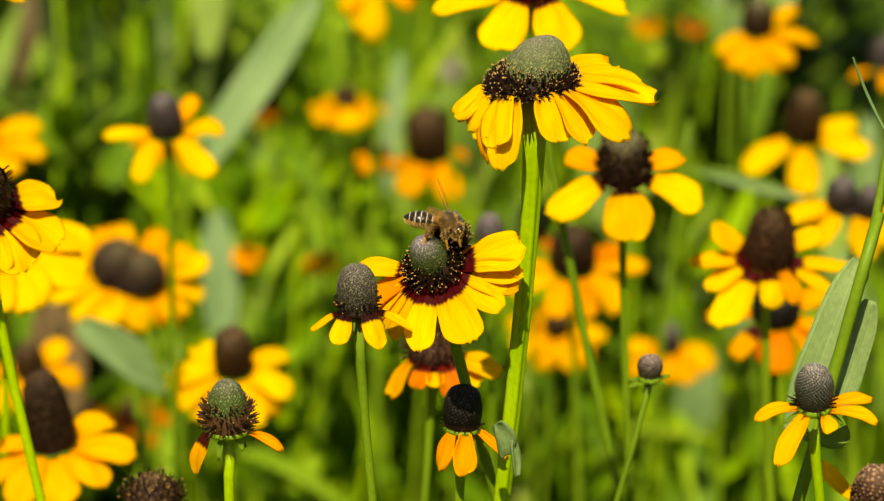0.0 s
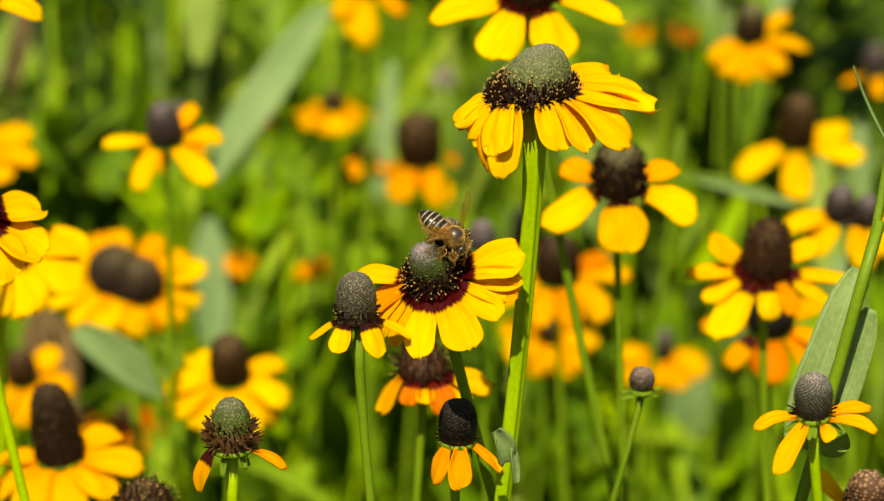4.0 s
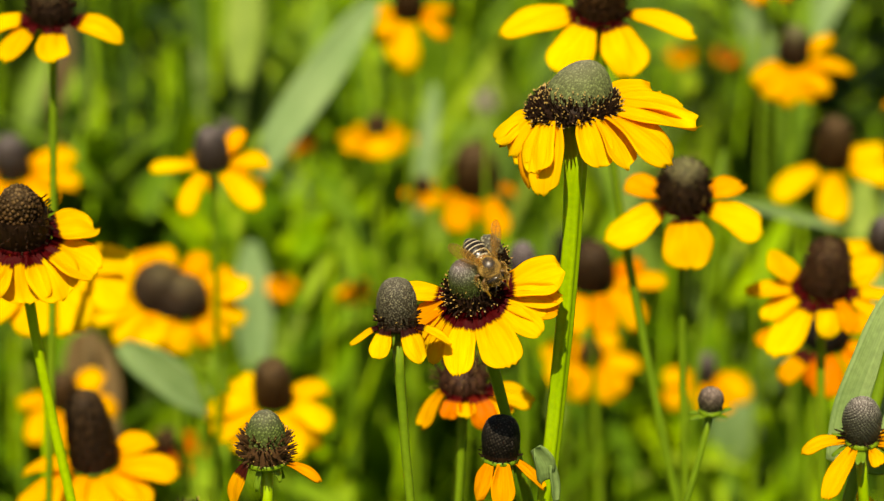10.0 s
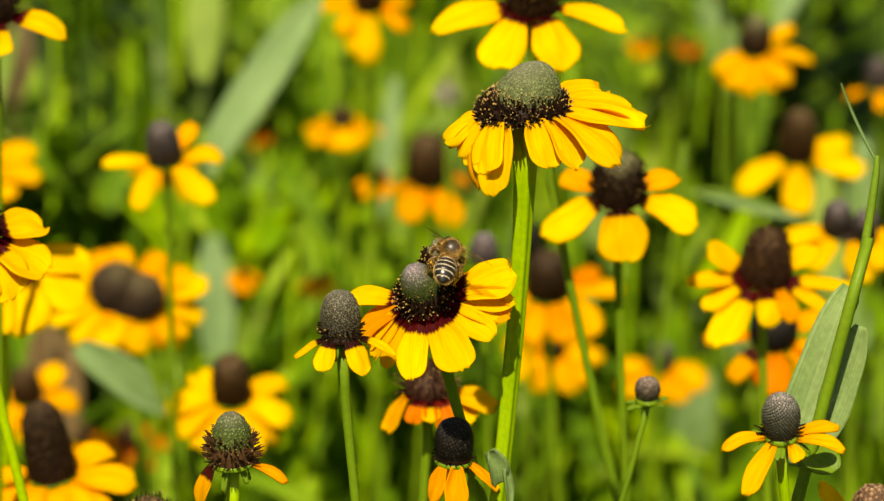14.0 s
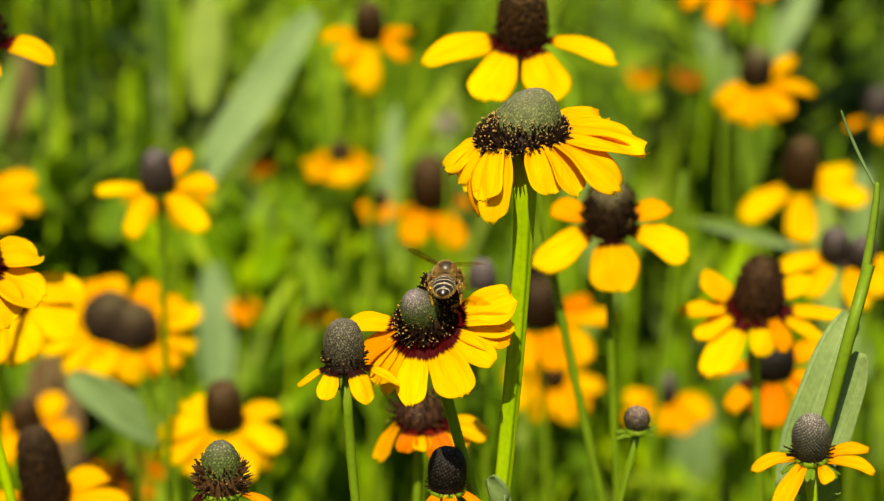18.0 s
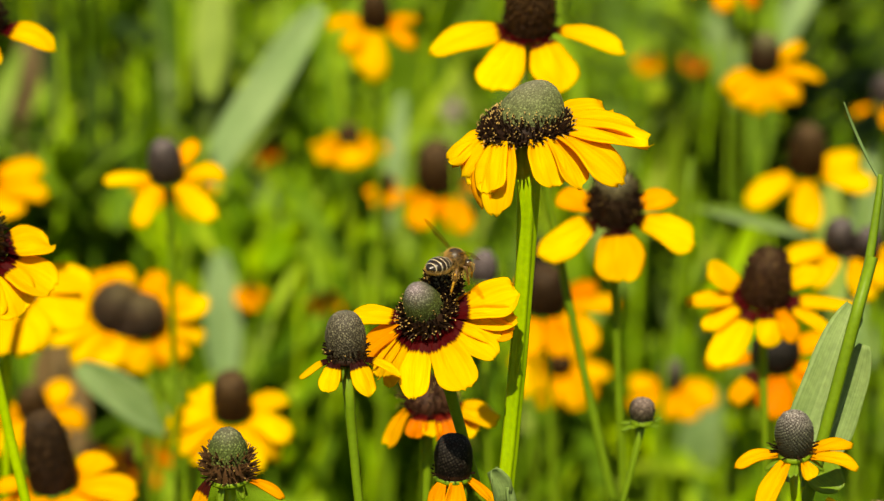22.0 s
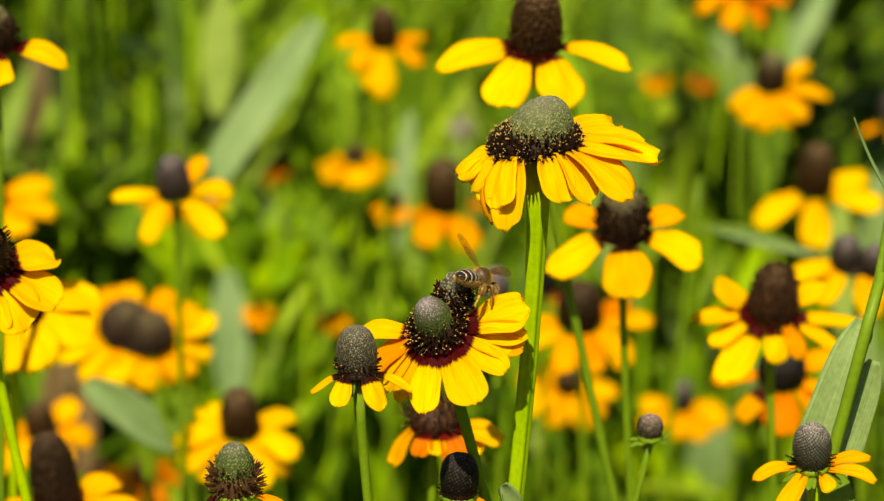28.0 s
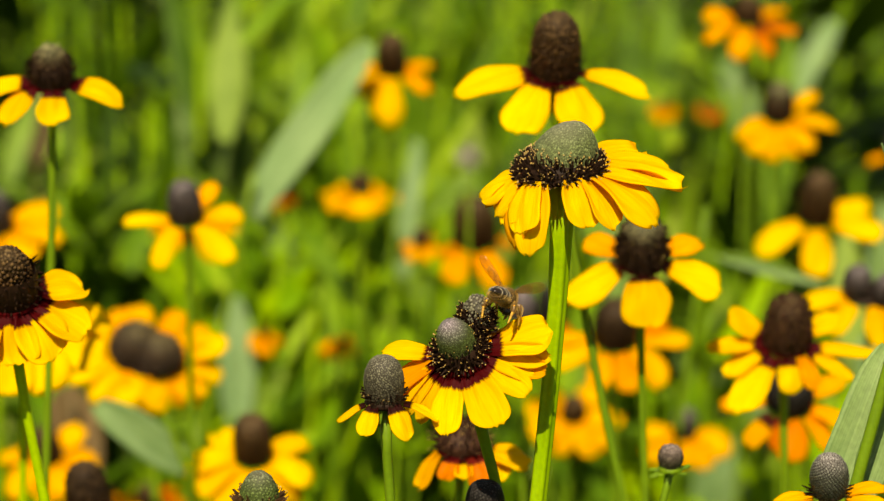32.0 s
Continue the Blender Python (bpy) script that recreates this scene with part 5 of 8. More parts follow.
leafy_stalk("leaf_right", (-0.0596, 0.4530, 0.0000), [(-0.0596, 0.4530, 0.0000), (0.0690, 0.4482, 0.5628), (0.0754, 0.4530, 0.5855), (0.0804, 0.4570, 0.6040), (0.0829, 0.4600, 0.6184), (0.0834, 0.4611, 0.6236)], 0.00105, STEM_DARK, [
    ((0.0666, 0.4500, 0.5671), (0.0799, 0.4657, 0.5970), 0.0095, (-0.15, -1, 0.35), 12, LEAF, 0.7),
    ((0.0734, 0.4520, 0.5705), (0.0805, 0.4564, 0.5916), 0.0067, (-0.1, -1, 0.45), -6, LEAF),
    ((0.0690, 0.4500, 0.5710), (0.0746, 0.4444, 0.5673), 0.0080, (0.2, -0.8, 0.8), 30, LEAF_BRIGHT),
    ((0.0834, 0.4609, 0.6225), (0.0768, 0.4639, 0.6367), 0.0005, (0.2, -1, 0.3), -30, LEAF)],
    "leaning green stalk with a broad glaucous clasping leaf")
leafy_stalk("big_leaf", (-0.1881, 0.8600, 0.0000), [(-0.1881, 0.8600, 0.0000), (-0.0913, 0.8541, 0.5162), (-0.0848, 0.8600, 0.5511)], 0.0011, STEM_DARK, [
    ((-0.0838, 0.8600, 0.5500), (-0.0435, 0.8712, 0.6088), 0.0152, (-0.3, -1, 0.3), 14, LEAF_PALE)],
    "meadow stalk with one long broad pale green leaf")
leafy_stalk("big_leaf_b", (-0.1210, 1.1523, 0.0000), [(-0.1210, 1.1523, 0.0000), (-0.1070, 1.1523, 0.3788), (-0.1010, 1.1523, 0.4988), (-0.0980, 1.1543, 0.5208)], 0.0011, STEM_DARK, [
    ((-0.1010, 1.1523, 0.4988), (-0.0747, 1.1452, 0.4653), 0.0120, (0.5, -0.6, 0.8), 30, MEADOW_LEAF)],
    "slender stalk with one hanging green leaf")
leafy_stalk("blue_leaf", (-0.0346, 0.9850, 0.0000), [(-0.0346, 0.9850, 0.0000), (-0.0208, 0.9775, 0.4704), (-0.0190, 0.9850, 0.5058), (-0.0178, 0.9883, 0.5212)], 0.0011, STEM_DARK, [
    ((-0.0235, 0.9850, 0.5058), (-0.0178, 0.9964, 0.5589), 0.0084, (-0.1, -1, 0.2), 10, LEAF_PALE),
    ((-0.0178, 0.9897, 0.5279), (0.0036, 0.9937, 0.5467), 0.0071, (0.2, -1, 0.5), 20, LEAF_BRIGHT)],
    "upright stalk with narrow blue-green leaves")
leafy_stalk("low_leaf", (-0.0150, 0.7023, 0.0000), [(-0.0150, 0.7023, 0.0000), (-0.0724, 0.7023, 0.4808), (-0.0794, 0.7023, 0.5027), (-0.0863, 0.7023, 0.5214)], 0.0015, STEM_DARK, [
    ((-0.0793, 0.7023, 0.5058), (-0.1073, 0.7123, 0.5222), 0.0115, (-0.3, -1, 0.5), 20, LEAF)],
    "thick green stalk with broad grey-green leaves")
leafy_stalk("low_leaf_b", (-0.1069, 1.0821, 0.0000), [(-0.1069, 1.0821, 0.0000), (-0.0929, 1.0821, 0.2734), (-0.0869, 1.0821, 0.3934), (-0.0839, 1.0841, 0.4154)], 0.0016, STEM_DARK, [
    ((-0.0869, 1.0821, 0.3934), (-0.0848, 1.1185, 0.4525), 0.0130, (0.2, -1, 0.3), 14, LEAF)],
    "slender stalk with one broad grey-green leaf")
leafy_stalk("right_back_leaf", (0.1157, 1.0430, 0.0000), [(0.1157, 1.0430, 0.0000), (0.1068, 1.0430, 0.4348), (0.1085, 1.0501, 0.4679)], 0.0013, STEM_DARK, [
    ((0.1068, 1.0340, 0.3922), (0.1152, 1.0410, 0.4253), 0.0220, (0.1, -1, 0.4), 14, LEAF)],
    "far stalk with broad pale leaves")
leafy_stalk("right_back_leaf_b", (0.1103, 1.0852, 0.0000), [(0.1103, 1.0852, 0.0000), (0.1243, 1.0852, 0.2882), (0.1303, 1.0852, 0.4082), (0.1333, 1.0872, 0.4302)], 0.0013, STEM_DARK, [
    ((0.1303, 1.0852, 0.4082), (0.1379, 1.0926, 0.4428), 0.0120, (0.1, -1, 0.4), 20, LEAF_PALE)],
    "slender stalk with one broad pale leaf")
leafy_stalk("top_leaf", (0.1314, 1.1523, 0.0000), [(0.1314, 1.1523, 0.0000), (0.1358, 1.1523, 0.4988), (0.1384, 1.1605, 0.5374)], 0.0013, STEM_DARK, [
    ((0.1384, 1.1589, 0.5297), (0.1226, 1.1682, 0.5735), 0.0150, (0.2, -1, 0.4), 14, LEAF),
    ((0.1476, 1.1627, 0.5477), (0.1739, 1.1720, 0.5915), 0.0130, (-0.2, -1, 0.4), 14, LEAF_PALE)],
    "far stalk with broad green leaves")
leafy_stalk("left_pale", (-0.1406, 1.1870, 0.0000), [(-0.1406, 1.1870, 0.0000), (-0.1436, 1.1729, 0.3843), (-0.1457, 1.1820, 0.4326), (-0.1470, 1.1870, 0.4594)], 0.0014, STEM_DARK, [
    ((-0.1557, 1.1870, 0.4370), (-0.1694, 1.2001, 0.4986), 0.0190, (0.2, -1, 0.4), 16, LEAF),
    ((-0.1242, 1.1859, 0.4317), (-0.0941, 1.1964, 0.4812), 0.0130, (-0.2, -1, 0.5), 18, LEAF)],
    "meadow stalk with several broad pale leaves")
leafy_stalk("left_pale_b", (-0.1397, 1.0739, 0.0000), [(-0.1397, 1.0739, 0.0000), (-0.1257, 1.0739, 0.3476), (-0.1197, 1.0739, 0.4676), (-0.1167, 1.0759, 0.4896)], 0.0014, STEM_DARK, [
    ((-0.1197, 1.0739, 0.4676), (-0.1153, 1.0837, 0.5136), 0.0160, (0.1, -1, 0.4), 12, LEAF_BRIGHT)],
    "slender stalk with one fresh lime-green leaf")
leafy_stalk("lime_leaves", (-0.0604, 1.1381, 0.0000), [(-0.0604, 1.1381, 0.0000), (-0.0629, 1.1304, 0.3959), (-0.0642, 1.1381, 0.4319), (-0.0647, 1.1441, 0.4602)], 0.0013, STEM_DARK, [
    ((-0.0682, 1.1326, 0.4061), (-0.0787, 1.1452, 0.4653), 0.0170, (0.2, -1, 0.4), 14, LEAF_BRIGHT),
    ((-0.0589, 1.1337, 0.4113), (-0.0418, 1.1452, 0.4653), 0.0150, (-0.2, -1, 0.5), 16, LEAF_BRIGHT),
    ((-0.0474, 1.1078, 0.4020), (-0.0513, 1.1164, 0.4424), 0.0140, (0.1, -1, 0.6), 14, LEAF_BRIGHT)],
    "meadow stalk with fresh lime-green leaves")
leafy_stalk("lime_leaves_b", (-0.0723, 1.1586, 0.0000), [(-0.0723, 1.1586, 0.0000), (-0.0863, 1.1586, 0.2959), (-0.0923, 1.1586, 0.4159), (-0.0953, 1.1606, 0.4379)], 0.0013, STEM_DARK, [
    ((-0.0923, 1.1586, 0.4159), (-0.0998, 1.1687, 0.4632), 0.0130, (0.1, -1, 0.5), 12, LEAF_BRIGHT)],
    "slender stalk with one fresh lime-green leaf")
leafy_stalk("blue_slant", (-0.0516, 1.0800, 0.0000), [(-0.0516, 1.0800, 0.0000), (-0.0716, 1.0800, 0.3940), (-0.0783, 1.0800, 0.4561), (-0.0945, 1.0800, 0.5242)], 0.0013, STEM_DARK, [
    ((-0.0887, 1.0800, 0.5155), (-0.0662, 1.0900, 0.4743), 0.0105, (0.2, -1, 0.4), 10, LEAF_PALE)],
    "meadow stalk with one narrow bluish pale leaf")
leafy_stalk("grey_upright", (-0.1026, 1.1600, 0.0000), [(-0.1026, 1.1600, 0.0000), (-0.1226, 1.1600, 0.3878), (-0.1224, 1.1600, 0.4595), (-0.1279, 1.1600, 0.5135)], 0.0013, STEM_DARK, [
    ((-0.1253, 1.1600, 0.5109), (-0.1279, 1.1700, 0.5600), 0.0165, (0.1, -1, 0.3), 8, LEAF),
    ((-0.1236, 1.1600, 0.4894), (-0.1035, 1.1700, 0.5213), 0.0120, (-0.1, -1, 0.3), 8, LEAF_BRIGHT)],
    "upright stalk with two broad grey-green leaves")
leafy_stalk("lime_upright", (-0.0437, 1.1000, 0.0000), [(-0.0437, 1.1000, 0.0000), (-0.0537, 1.1000, 0.3882), (-0.0492, 1.1000, 0.4619), (-0.0483, 1.1000, 0.5005)], 0.0016, STEM_DARK, [
    ((-0.0478, 1.1000, 0.4774), (-0.0504, 1.1100, 0.5599), 0.0125, (0.1, -1, 0.3), 8, LEAF_BRIGHT),
    ((-0.0505, 1.1000, 0.4567), (-0.0619, 1.1100, 0.4986), 0.0080, (0.1, -1, 0.3), 8, LEAF_BRIGHT)],
    "upright stalk with long lime-green blade leaves")
leafy_stalk("right_pale", (0.1479, 0.9800, 0.0000), [(0.1479, 0.9800, 0.0000), (0.1679, 0.9800, 0.4370), (0.1684, 0.9800, 0.4884), (0.1643, 0.9800, 0.5410)], 0.0013, STEM_DARK, [
    ((0.1661, 0.9800, 0.5022), (0.1728, 0.9900, 0.5393), 0.0125, (-0.1, -1, 0.3), 8, LEAF_PALE),
    ((0.1692, 0.9800, 0.4511), (0.1634, 0.9900, 0.4815), 0.0120, (0.1, -1, 0.3), 8, LEAF_PALE)],
    "stalk with two broad very pale leaves")
leafy_stalk("low_pale", (0.1342, 1.0400, 0.0000), [(0.1342, 1.0400, 0.0000), (0.1242, 1.0400, 0.3494), (0.1259, 1.0400, 0.3802), (0.1253, 1.0400, 0.4055)], 0.0013, STEM_DARK, [
    ((0.1256, 1.0400, 0.3725), (0.1185, 1.0500, 0.4090), 0.0105, (0.1, -1, 0.4), 8, LEAF_PALE),
    ((0.1266, 1.0400, 0.3700), (0.1393, 1.0500, 0.4001), 0.0090, (-0.1, -1, 0.4), 8, LEAF_PALE),
    ((0.1263, 1.0400, 0.3623), (0.1059, 1.0500, 0.3924), 0.0100, (0.1, -1, 0.4), 14, LEAF_BRIGHT)],
    "low stalk with three fresh pale leaves")
leafy_stalk("mid_pale", (-0.0700, 1.1200, 0.0000), [(-0.0700, 1.1200, 0.0000), (-0.0800, 1.1200, 0.3497), (-0.0818, 1.1200, 0.4041), (-0.0826, 1.1200, 0.4362)], 0.0013, STEM_DARK, [
    ((-0.0827, 1.1200, 0.4148), (-0.0894, 1.1300, 0.4659), 0.0120, (0.1, -1, 0.4), 8, LEAF_PALE),
    ((-0.0819, 1.1200, 0.3933), (-0.0624, 1.1300, 0.4338), 0.0125, (-0.1, -1, 0.5), 10, LEAF_BRIGHT),
    ((-0.0811, 1.1200, 0.3770), (-0.1008, 1.1300, 0.4068), 0.0110, (0.1, -1, 0.5), 12, LEAF_BRIGHT)],
    "meadow stalk with one pale and two fresh green leaves")
leafy_stalk("pale_blade", (-0.0802, 0.9500, 0.0000), [(-0.0802, 0.9500, 0.0000), (-0.0902, 0.9500, 0.3990), (-0.0885, 0.9500, 0.4314), (-0.0864, 0.9500, 0.4589)], 0.0011, STEM_DARK, [
    ((-0.0863, 0.9500, 0.4532), (-0.0887, 0.9600, 0.5018), 0.0150, (0.1, -1, 0.7), 8, LEAF_PALE),
    ((-0.0871, 0.9500, 0.4452), (-0.0697, 0.9600, 0.4746), 0.0100, (-0.1, -1, 0.8), 10, LEAF_BRIGHT)],
    "stalk with one broad pale blue-green leaf and a fresh one")
leafy_stalk("bent_grass", (0.0198, 0.7816, 0.0000), [(0.0198, 0.7816, 0.0000), (0.0726, 0.7754, 0.5263), (0.0753, 0.7802, 0.5490), (0.0816, 0.7815, 0.5550), (0.0995, 0.7809, 0.5522), (0.1156, 0.7794, 0.5452), (0.1301, 0.7694, 0.5429)], 0.0009, STEM_DARK, [
    ((0.0807, 0.7815, 0.5548), (0.1140, 0.7751, 0.5473), 0.0030, (0, -1, 0.6), -12, LEAF)],
    "thin grass stalk bent over sideways with a pale narrow leaf")
leafy_stalk("dry", (-0.1204, 0.8595, 0.0000), [(-0.1204, 0.8595, 0.0000), (-0.1348, 0.8550, 0.4505), (-0.1378, 0.8595, 0.4720), (-0.1398, 0.8629, 0.4877)], 0.0016, DRY, [
    ((-0.1338, 0.8550, 0.4505), (-0.1392, 0.8633, 0.4896), 0.0200, (0.1, -1, 0.3), 10, DRY)],
    "dead brown stalk with withered leaves")
leafy_stalk("dry_b", (-0.2263, 1.2041, 0.0000), [(-0.2263, 1.2041, 0.0000), (-0.2123, 1.2041, 0.3973), (-0.2063, 1.2041, 0.5173), (-0.2033, 1.2061, 0.5393)], 0.0016, DRY, [
    ((-0.2063, 1.2041, 0.5173), (-0.2022, 1.2132, 0.5602), 0.0140, (0.1, -1, 0.3), 10, DRY)],
    "dead stalk with one withered brown leaf")
leaf_on(FLOWERS["bee_seat"], Vector((0.0127, 0.4485, 0.5638)) - FLOWERS["bee_seat"].location, Vector((0.0105, 0.4475, 0.5705)) - FLOWERS["bee_seat"].location, 0.0044, LEAF, 50, (0.5, -1, 0.7), label="small curled grey-green leaf", seed=4, cup=0.45)
leaf_on(FLOWERS["bee_seat"], Vector((0.0148, 0.4477, 0.5602)) - FLOWERS["bee_seat"].location, Vector((0.0138, 0.4482, 0.5670)) - FLOWERS["bee_seat"].location, 0.0026, LEAF, 10, (1, -0.7, 0.1), label="small curled grey-green leaf", seed=5, cup=0.3)


# ---- the bee ----
FUR = plain("bee_fur", (0.43, 0.265, 0.065), 0.8, 0.4, 1200)
BEE_DARK = plain("bee_dark_shell", (0.014, 0.010, 0.007), 0.30, 0.4, 900)
BEE_AMBER = plain("bee_amber_shell", (0.20, 0.085, 0.016), 0.35, 0.35, 900)
BEE_BAND = plain("bee_pale_band", (0.36, 0.31, 0.21), 0.7, 0.25, 1500)
BEE_DOWN = plain("bee_thorax_down", (0.030, 0.020, 0.012), 0.4, 0.4, 2500, 0.6)
BEE_EYE = plain("bee_eye", (0.012, 0.008, 0.006), 0.2, 0.2, 900)
BEE_LEG = plain("bee_leg", (0.11, 0.055, 0.012), 0.4, 0.4, 900)
TARSUS = plain("bee_foot", (0.42, 0.22, 0.02), 0.6, 0.5, 2500)
POLLEN = plain("bee_pollen", (0.75, 0.38, 0.01), 0.8, 0.3, 1500)
WING, wnt, wbsdf, wout = material("bee_wing")
wbsdf.inputs["Base Color"].default_value = (0.36, 0.21, 0.06, 1)
wbsdf.inputs["Roughness"].default_value = 0.15
wbsdf.inputs["Specular IOR Level"].default_value = 0.9
clear = wnt.nodes.new("ShaderNodeBsdfTransparent")
clear.inputs[0].default_value = (0.92, 0.86, 0.74, 1)
wmix = wnt.nodes.new("ShaderNodeMixShader")
wuv = wnt.nodes.new("ShaderNodeTexCoord")
vein = node(wnt, "ShaderNodeTexVoronoi", Scale=620.0)
vein.feature = 'DISTANCE_TO_EDGE'
wnt.links.new(wuv.outputs["Object"], vein.inputs[0])
wnt.links.new(ramp(wnt, vein.outputs[0], ((0.008, (0.50, 0.50, 0.50)), (0.028, (0.13, 0.13, 0.13)))).outputs[0], wmix.inputs[0])
wnt.links.new(clear.outputs[0], wmix.inputs[1])
wnt.links.new(wbsdf.outputs[0], wmix.inputs[2])
wnt.links.new(wmix.outputs[0], wout.inputs[0])


def lathe_x(profile, seg=22, flat=0.70):
    """A body turned round the x axis; profile is (x, radius)."""
    v, f = [], []
    for x, r in profile:
        for k in range(seg):
            a = 2 * math.pi * k / seg
            v.append((x, r * math.cos(a), r * math.sin(a) * flat))
    for i in range(len(profile) - 1):
        for k in range(seg):
            k2 = (k + 1) % seg
            f.append((i * seg + k, (i + 1) * seg + k, (i + 1) * seg + k2, i * seg + k2))
    f.append(tuple(range(seg)))
    f.append(tuple((len(profile) - 1) * seg + k for k in range(seg))[::-1])
    return v, f


def fur(centre, radii, n, length, rng, keep=lambda p: True, back=0.6):
    """Fine hairs over an ellipsoid, swept backwards."""
    v, f = [], []
    for k in range(n):
        z = 1 - 2 * (k + 0.5) / n
        a = k * 2.399963
        s = math.sqrt(1 - z * z)
        p = Vector((s * math.cos(a), s * math.sin(a), z))
        if not keep(p):
            continue
        c = Vector((centre[0] + p.x * radii[0], centre[1] + p.y * radii[1], centre[2] + p.z * radii[2]))
        way = (p + Vector((-back, 0, 0)) + Vector((rng.uniform(-.4, .4), rng.uniform(-.4, .4), rng.uniform(-.4, .4)))).normalized()
        e = way.orthogonal().normalized() * 0.00003
        e2 = way.cross(e)
        b = len(v)
        v += [tuple(c + e), tuple(c - e * 0.5 + e2), tuple(c - e * 0.5 - e2), tuple(c + way * length * rng.uniform(0.6, 1.2))]
        f += [(b, b + 1, b + 3), (b + 1, b + 2, b + 3), (b + 2, b, b + 3)]
    return v, f


WINGS = []


def wing_pose(s, x0, sweep, lift):
    """A wing of one side (s), swept back and lifted by degrees from its hinge."""
    return Matrix.Translation((x0 / 1000, s * 0.0011, 0.0012)) @ Matrix.Rotation(radians(s * (sweep + 3 * (x0 < 0.2))), 4, 'Z') @ Matrix.Rotation(radians(-lift), 4, 'Y') @ Matrix.Rotation(radians(s * 42), 4, 'X')


def build_bee():
    rng = random.Random(11)
    bee = empty("honey_bee", (0, 0, 0))
    tagged(bee, "brown honey bee with pale-banded abdomen foraging on the cone", "bee")
    mm = 0.001
    v, f = ellipsoid((0.15 * mm, 0, 0), (1.9 * mm, 1.9 * mm, 1.85 * mm), 20, 12)
    thorax = mesh_object("thorax", v, f, BEE_DOWN, bee)
    v, f = fur((0.15 * mm, 0, 0), (1.87 * mm, 1.87 * mm, 1.8 * mm), 2600, 0.5 * mm, rng, lambda p: p.z < 0.78 or rng.random() < 0.12)
    mesh_object("fur", v, f, FUR, thorax, "tawny fur", None, False)
    v, f = ellipsoid((2.75 * mm, 0, -0.55 * mm), (1.0 * mm, 1.75 * mm, 1.6 * mm), 18, 12)
    head = mesh_object("head", v, f, BEE_DARK, bee, "", None, True, Matrix.Rotation(radians(22), 4, 'Y'))
    v, f = fur((2.75 * mm, 0, -0.5 * mm), (1.0 * mm, 1.4 * mm, 1.5 * mm), 700, 0.5 * mm, rng)
    mesh_object("face_fur", v, f, FUR, head, "", None, False)
    for s in (1, -1):
        v, f = ellipsoid((2.75 * mm, s * 1.4 * mm, -0.45 * mm), (0.62 * mm, 0.55 * mm, 1.1 * mm), 14, 10)
        mesh_object("eye", v, f, BEE_EYE, head, "glossy dark eye")
        v, f = tube([Vector((3.4 * mm, s * 0.35 * mm, 0)), Vector((4.2 * mm, s * 0.8 * mm, 0.5 * mm)), Vector((5.0 * mm, s * 1.3 * mm, -0.3 * mm)), Vector((5.4 * mm, s * 1.5 * mm, -0.9 * mm))], [0.14 * mm, 0.12 * mm, 0.13 * mm, 0.09 * mm], 6)
        mesh_object("antenna", [tuple(p) for p in v], f, BEE_DARK, head)
    v, f = tube([Vector((3.2 * mm, 0, -1.5 * mm)), Vector((3.1 * mm, 0, -2.6 * mm)), Vector((2.8 * mm, 0, -3.3 * mm))], [0.3 * mm, 0.2 * mm, 0.08 * mm], 6)
    mesh_object("tongue", [tuple(p) for p in v], f, BEE_AMBER, head)
    # abdomen: overlapping plates, each with a pale hair band at its front
    def radius(x):
        t = (x + 7.9) / 6.6
        return 2.0 * max(0.02, math.sin(min(1.0, max(0.0, t)) ** 0.86 * math.pi * 0.88 + 0.04)) ** 0.95
    cuts = (-1.30, -2.35, -3.42, -4.50, -5.58, -6.66, -7.85)
    ab = empty_part("abdomen", bee)
    for k in range(6):
        a, b = cuts[k], cuts[k + 1]
        prof = []
        for i in range(7):
            x = a + (b - a) * i / 6
            prof.append((x * mm, (radius(x) + (0.05 if 0 < i < 6 else -0.05)) * mm))
        v, f = lathe_x(prof)
        v = [(x, y, z - 0.25 * mm - 0.035 * (-x - 1.75 * mm)) for x, y, z in v]
        mesh_object("plate", v, f, BEE_AMBER if k < 1 else BEE_DARK, ab)
        if k > 0:
            lo, hi = a - 0.02, a - (0.24 if k < 5 else 0.18)
            v, f = lathe_x([(x * mm, (radius(x) + 0.085) * mm) for x in (lo, (lo + hi) / 2, hi)])
            v = [(x, y, z - 0.25 * mm - 0.035 * (-x - 1.75 * mm)) for x, y, z in v]
            mesh_object("pale_band", v, f, BEE_BAND, ab, "pale hair band")
    v, f = fur((-2.6 * mm, 0, -0.3 * mm), (1.5 * mm, 1.9 * mm, 1.9 * mm), 260, 0.4 * mm, rng)
    mesh_object("abdomen_fur", v, f, FUR, ab, "", None, False)
    v, f = fur((-4.5 * mm, 0, -0.75 * mm), (3.0 * mm, 1.95 * mm, 1.15 * mm), 1900, 0.5 * mm, rng, lambda p: p.z < 0.12)
    mesh_object("belly_fur", v, f, FUR, ab, "golden hair fringe", None, False)
    # legs
    for i in range(3):
        for s in (1, -1):
            x0 = (1.0, 0.0, -1.0)[i]
            knee = ((1.9, 2.3, -1.0), (0.1, 2.8, -1.0), (-2.2, 2.6, -0.9))[i]
            shin = ((2.8, 2.3, -2.5), (0.5, 3.2, -2.9), (-3.2, 2.9, -3.0))[i]
            foot = ((3.4, 1.9, -4.0), (1.2, 3.1, -4.6), (-3.4, 2.6, -5.2))[i]
            pts = [Vector((x0, s * 1.1, -1.2)), Vector((knee[0], s * knee[1], knee[2])), Vector((shin[0], s * shin[1], shin[2])), Vector((foot[0], s * foot[1], foot[2]))]
            v, f = tube([p * mm for p in pts[:3]], [0.30 * mm, 0.34 * mm, (0.44 if i == 2 else 0.28) * mm], 7)
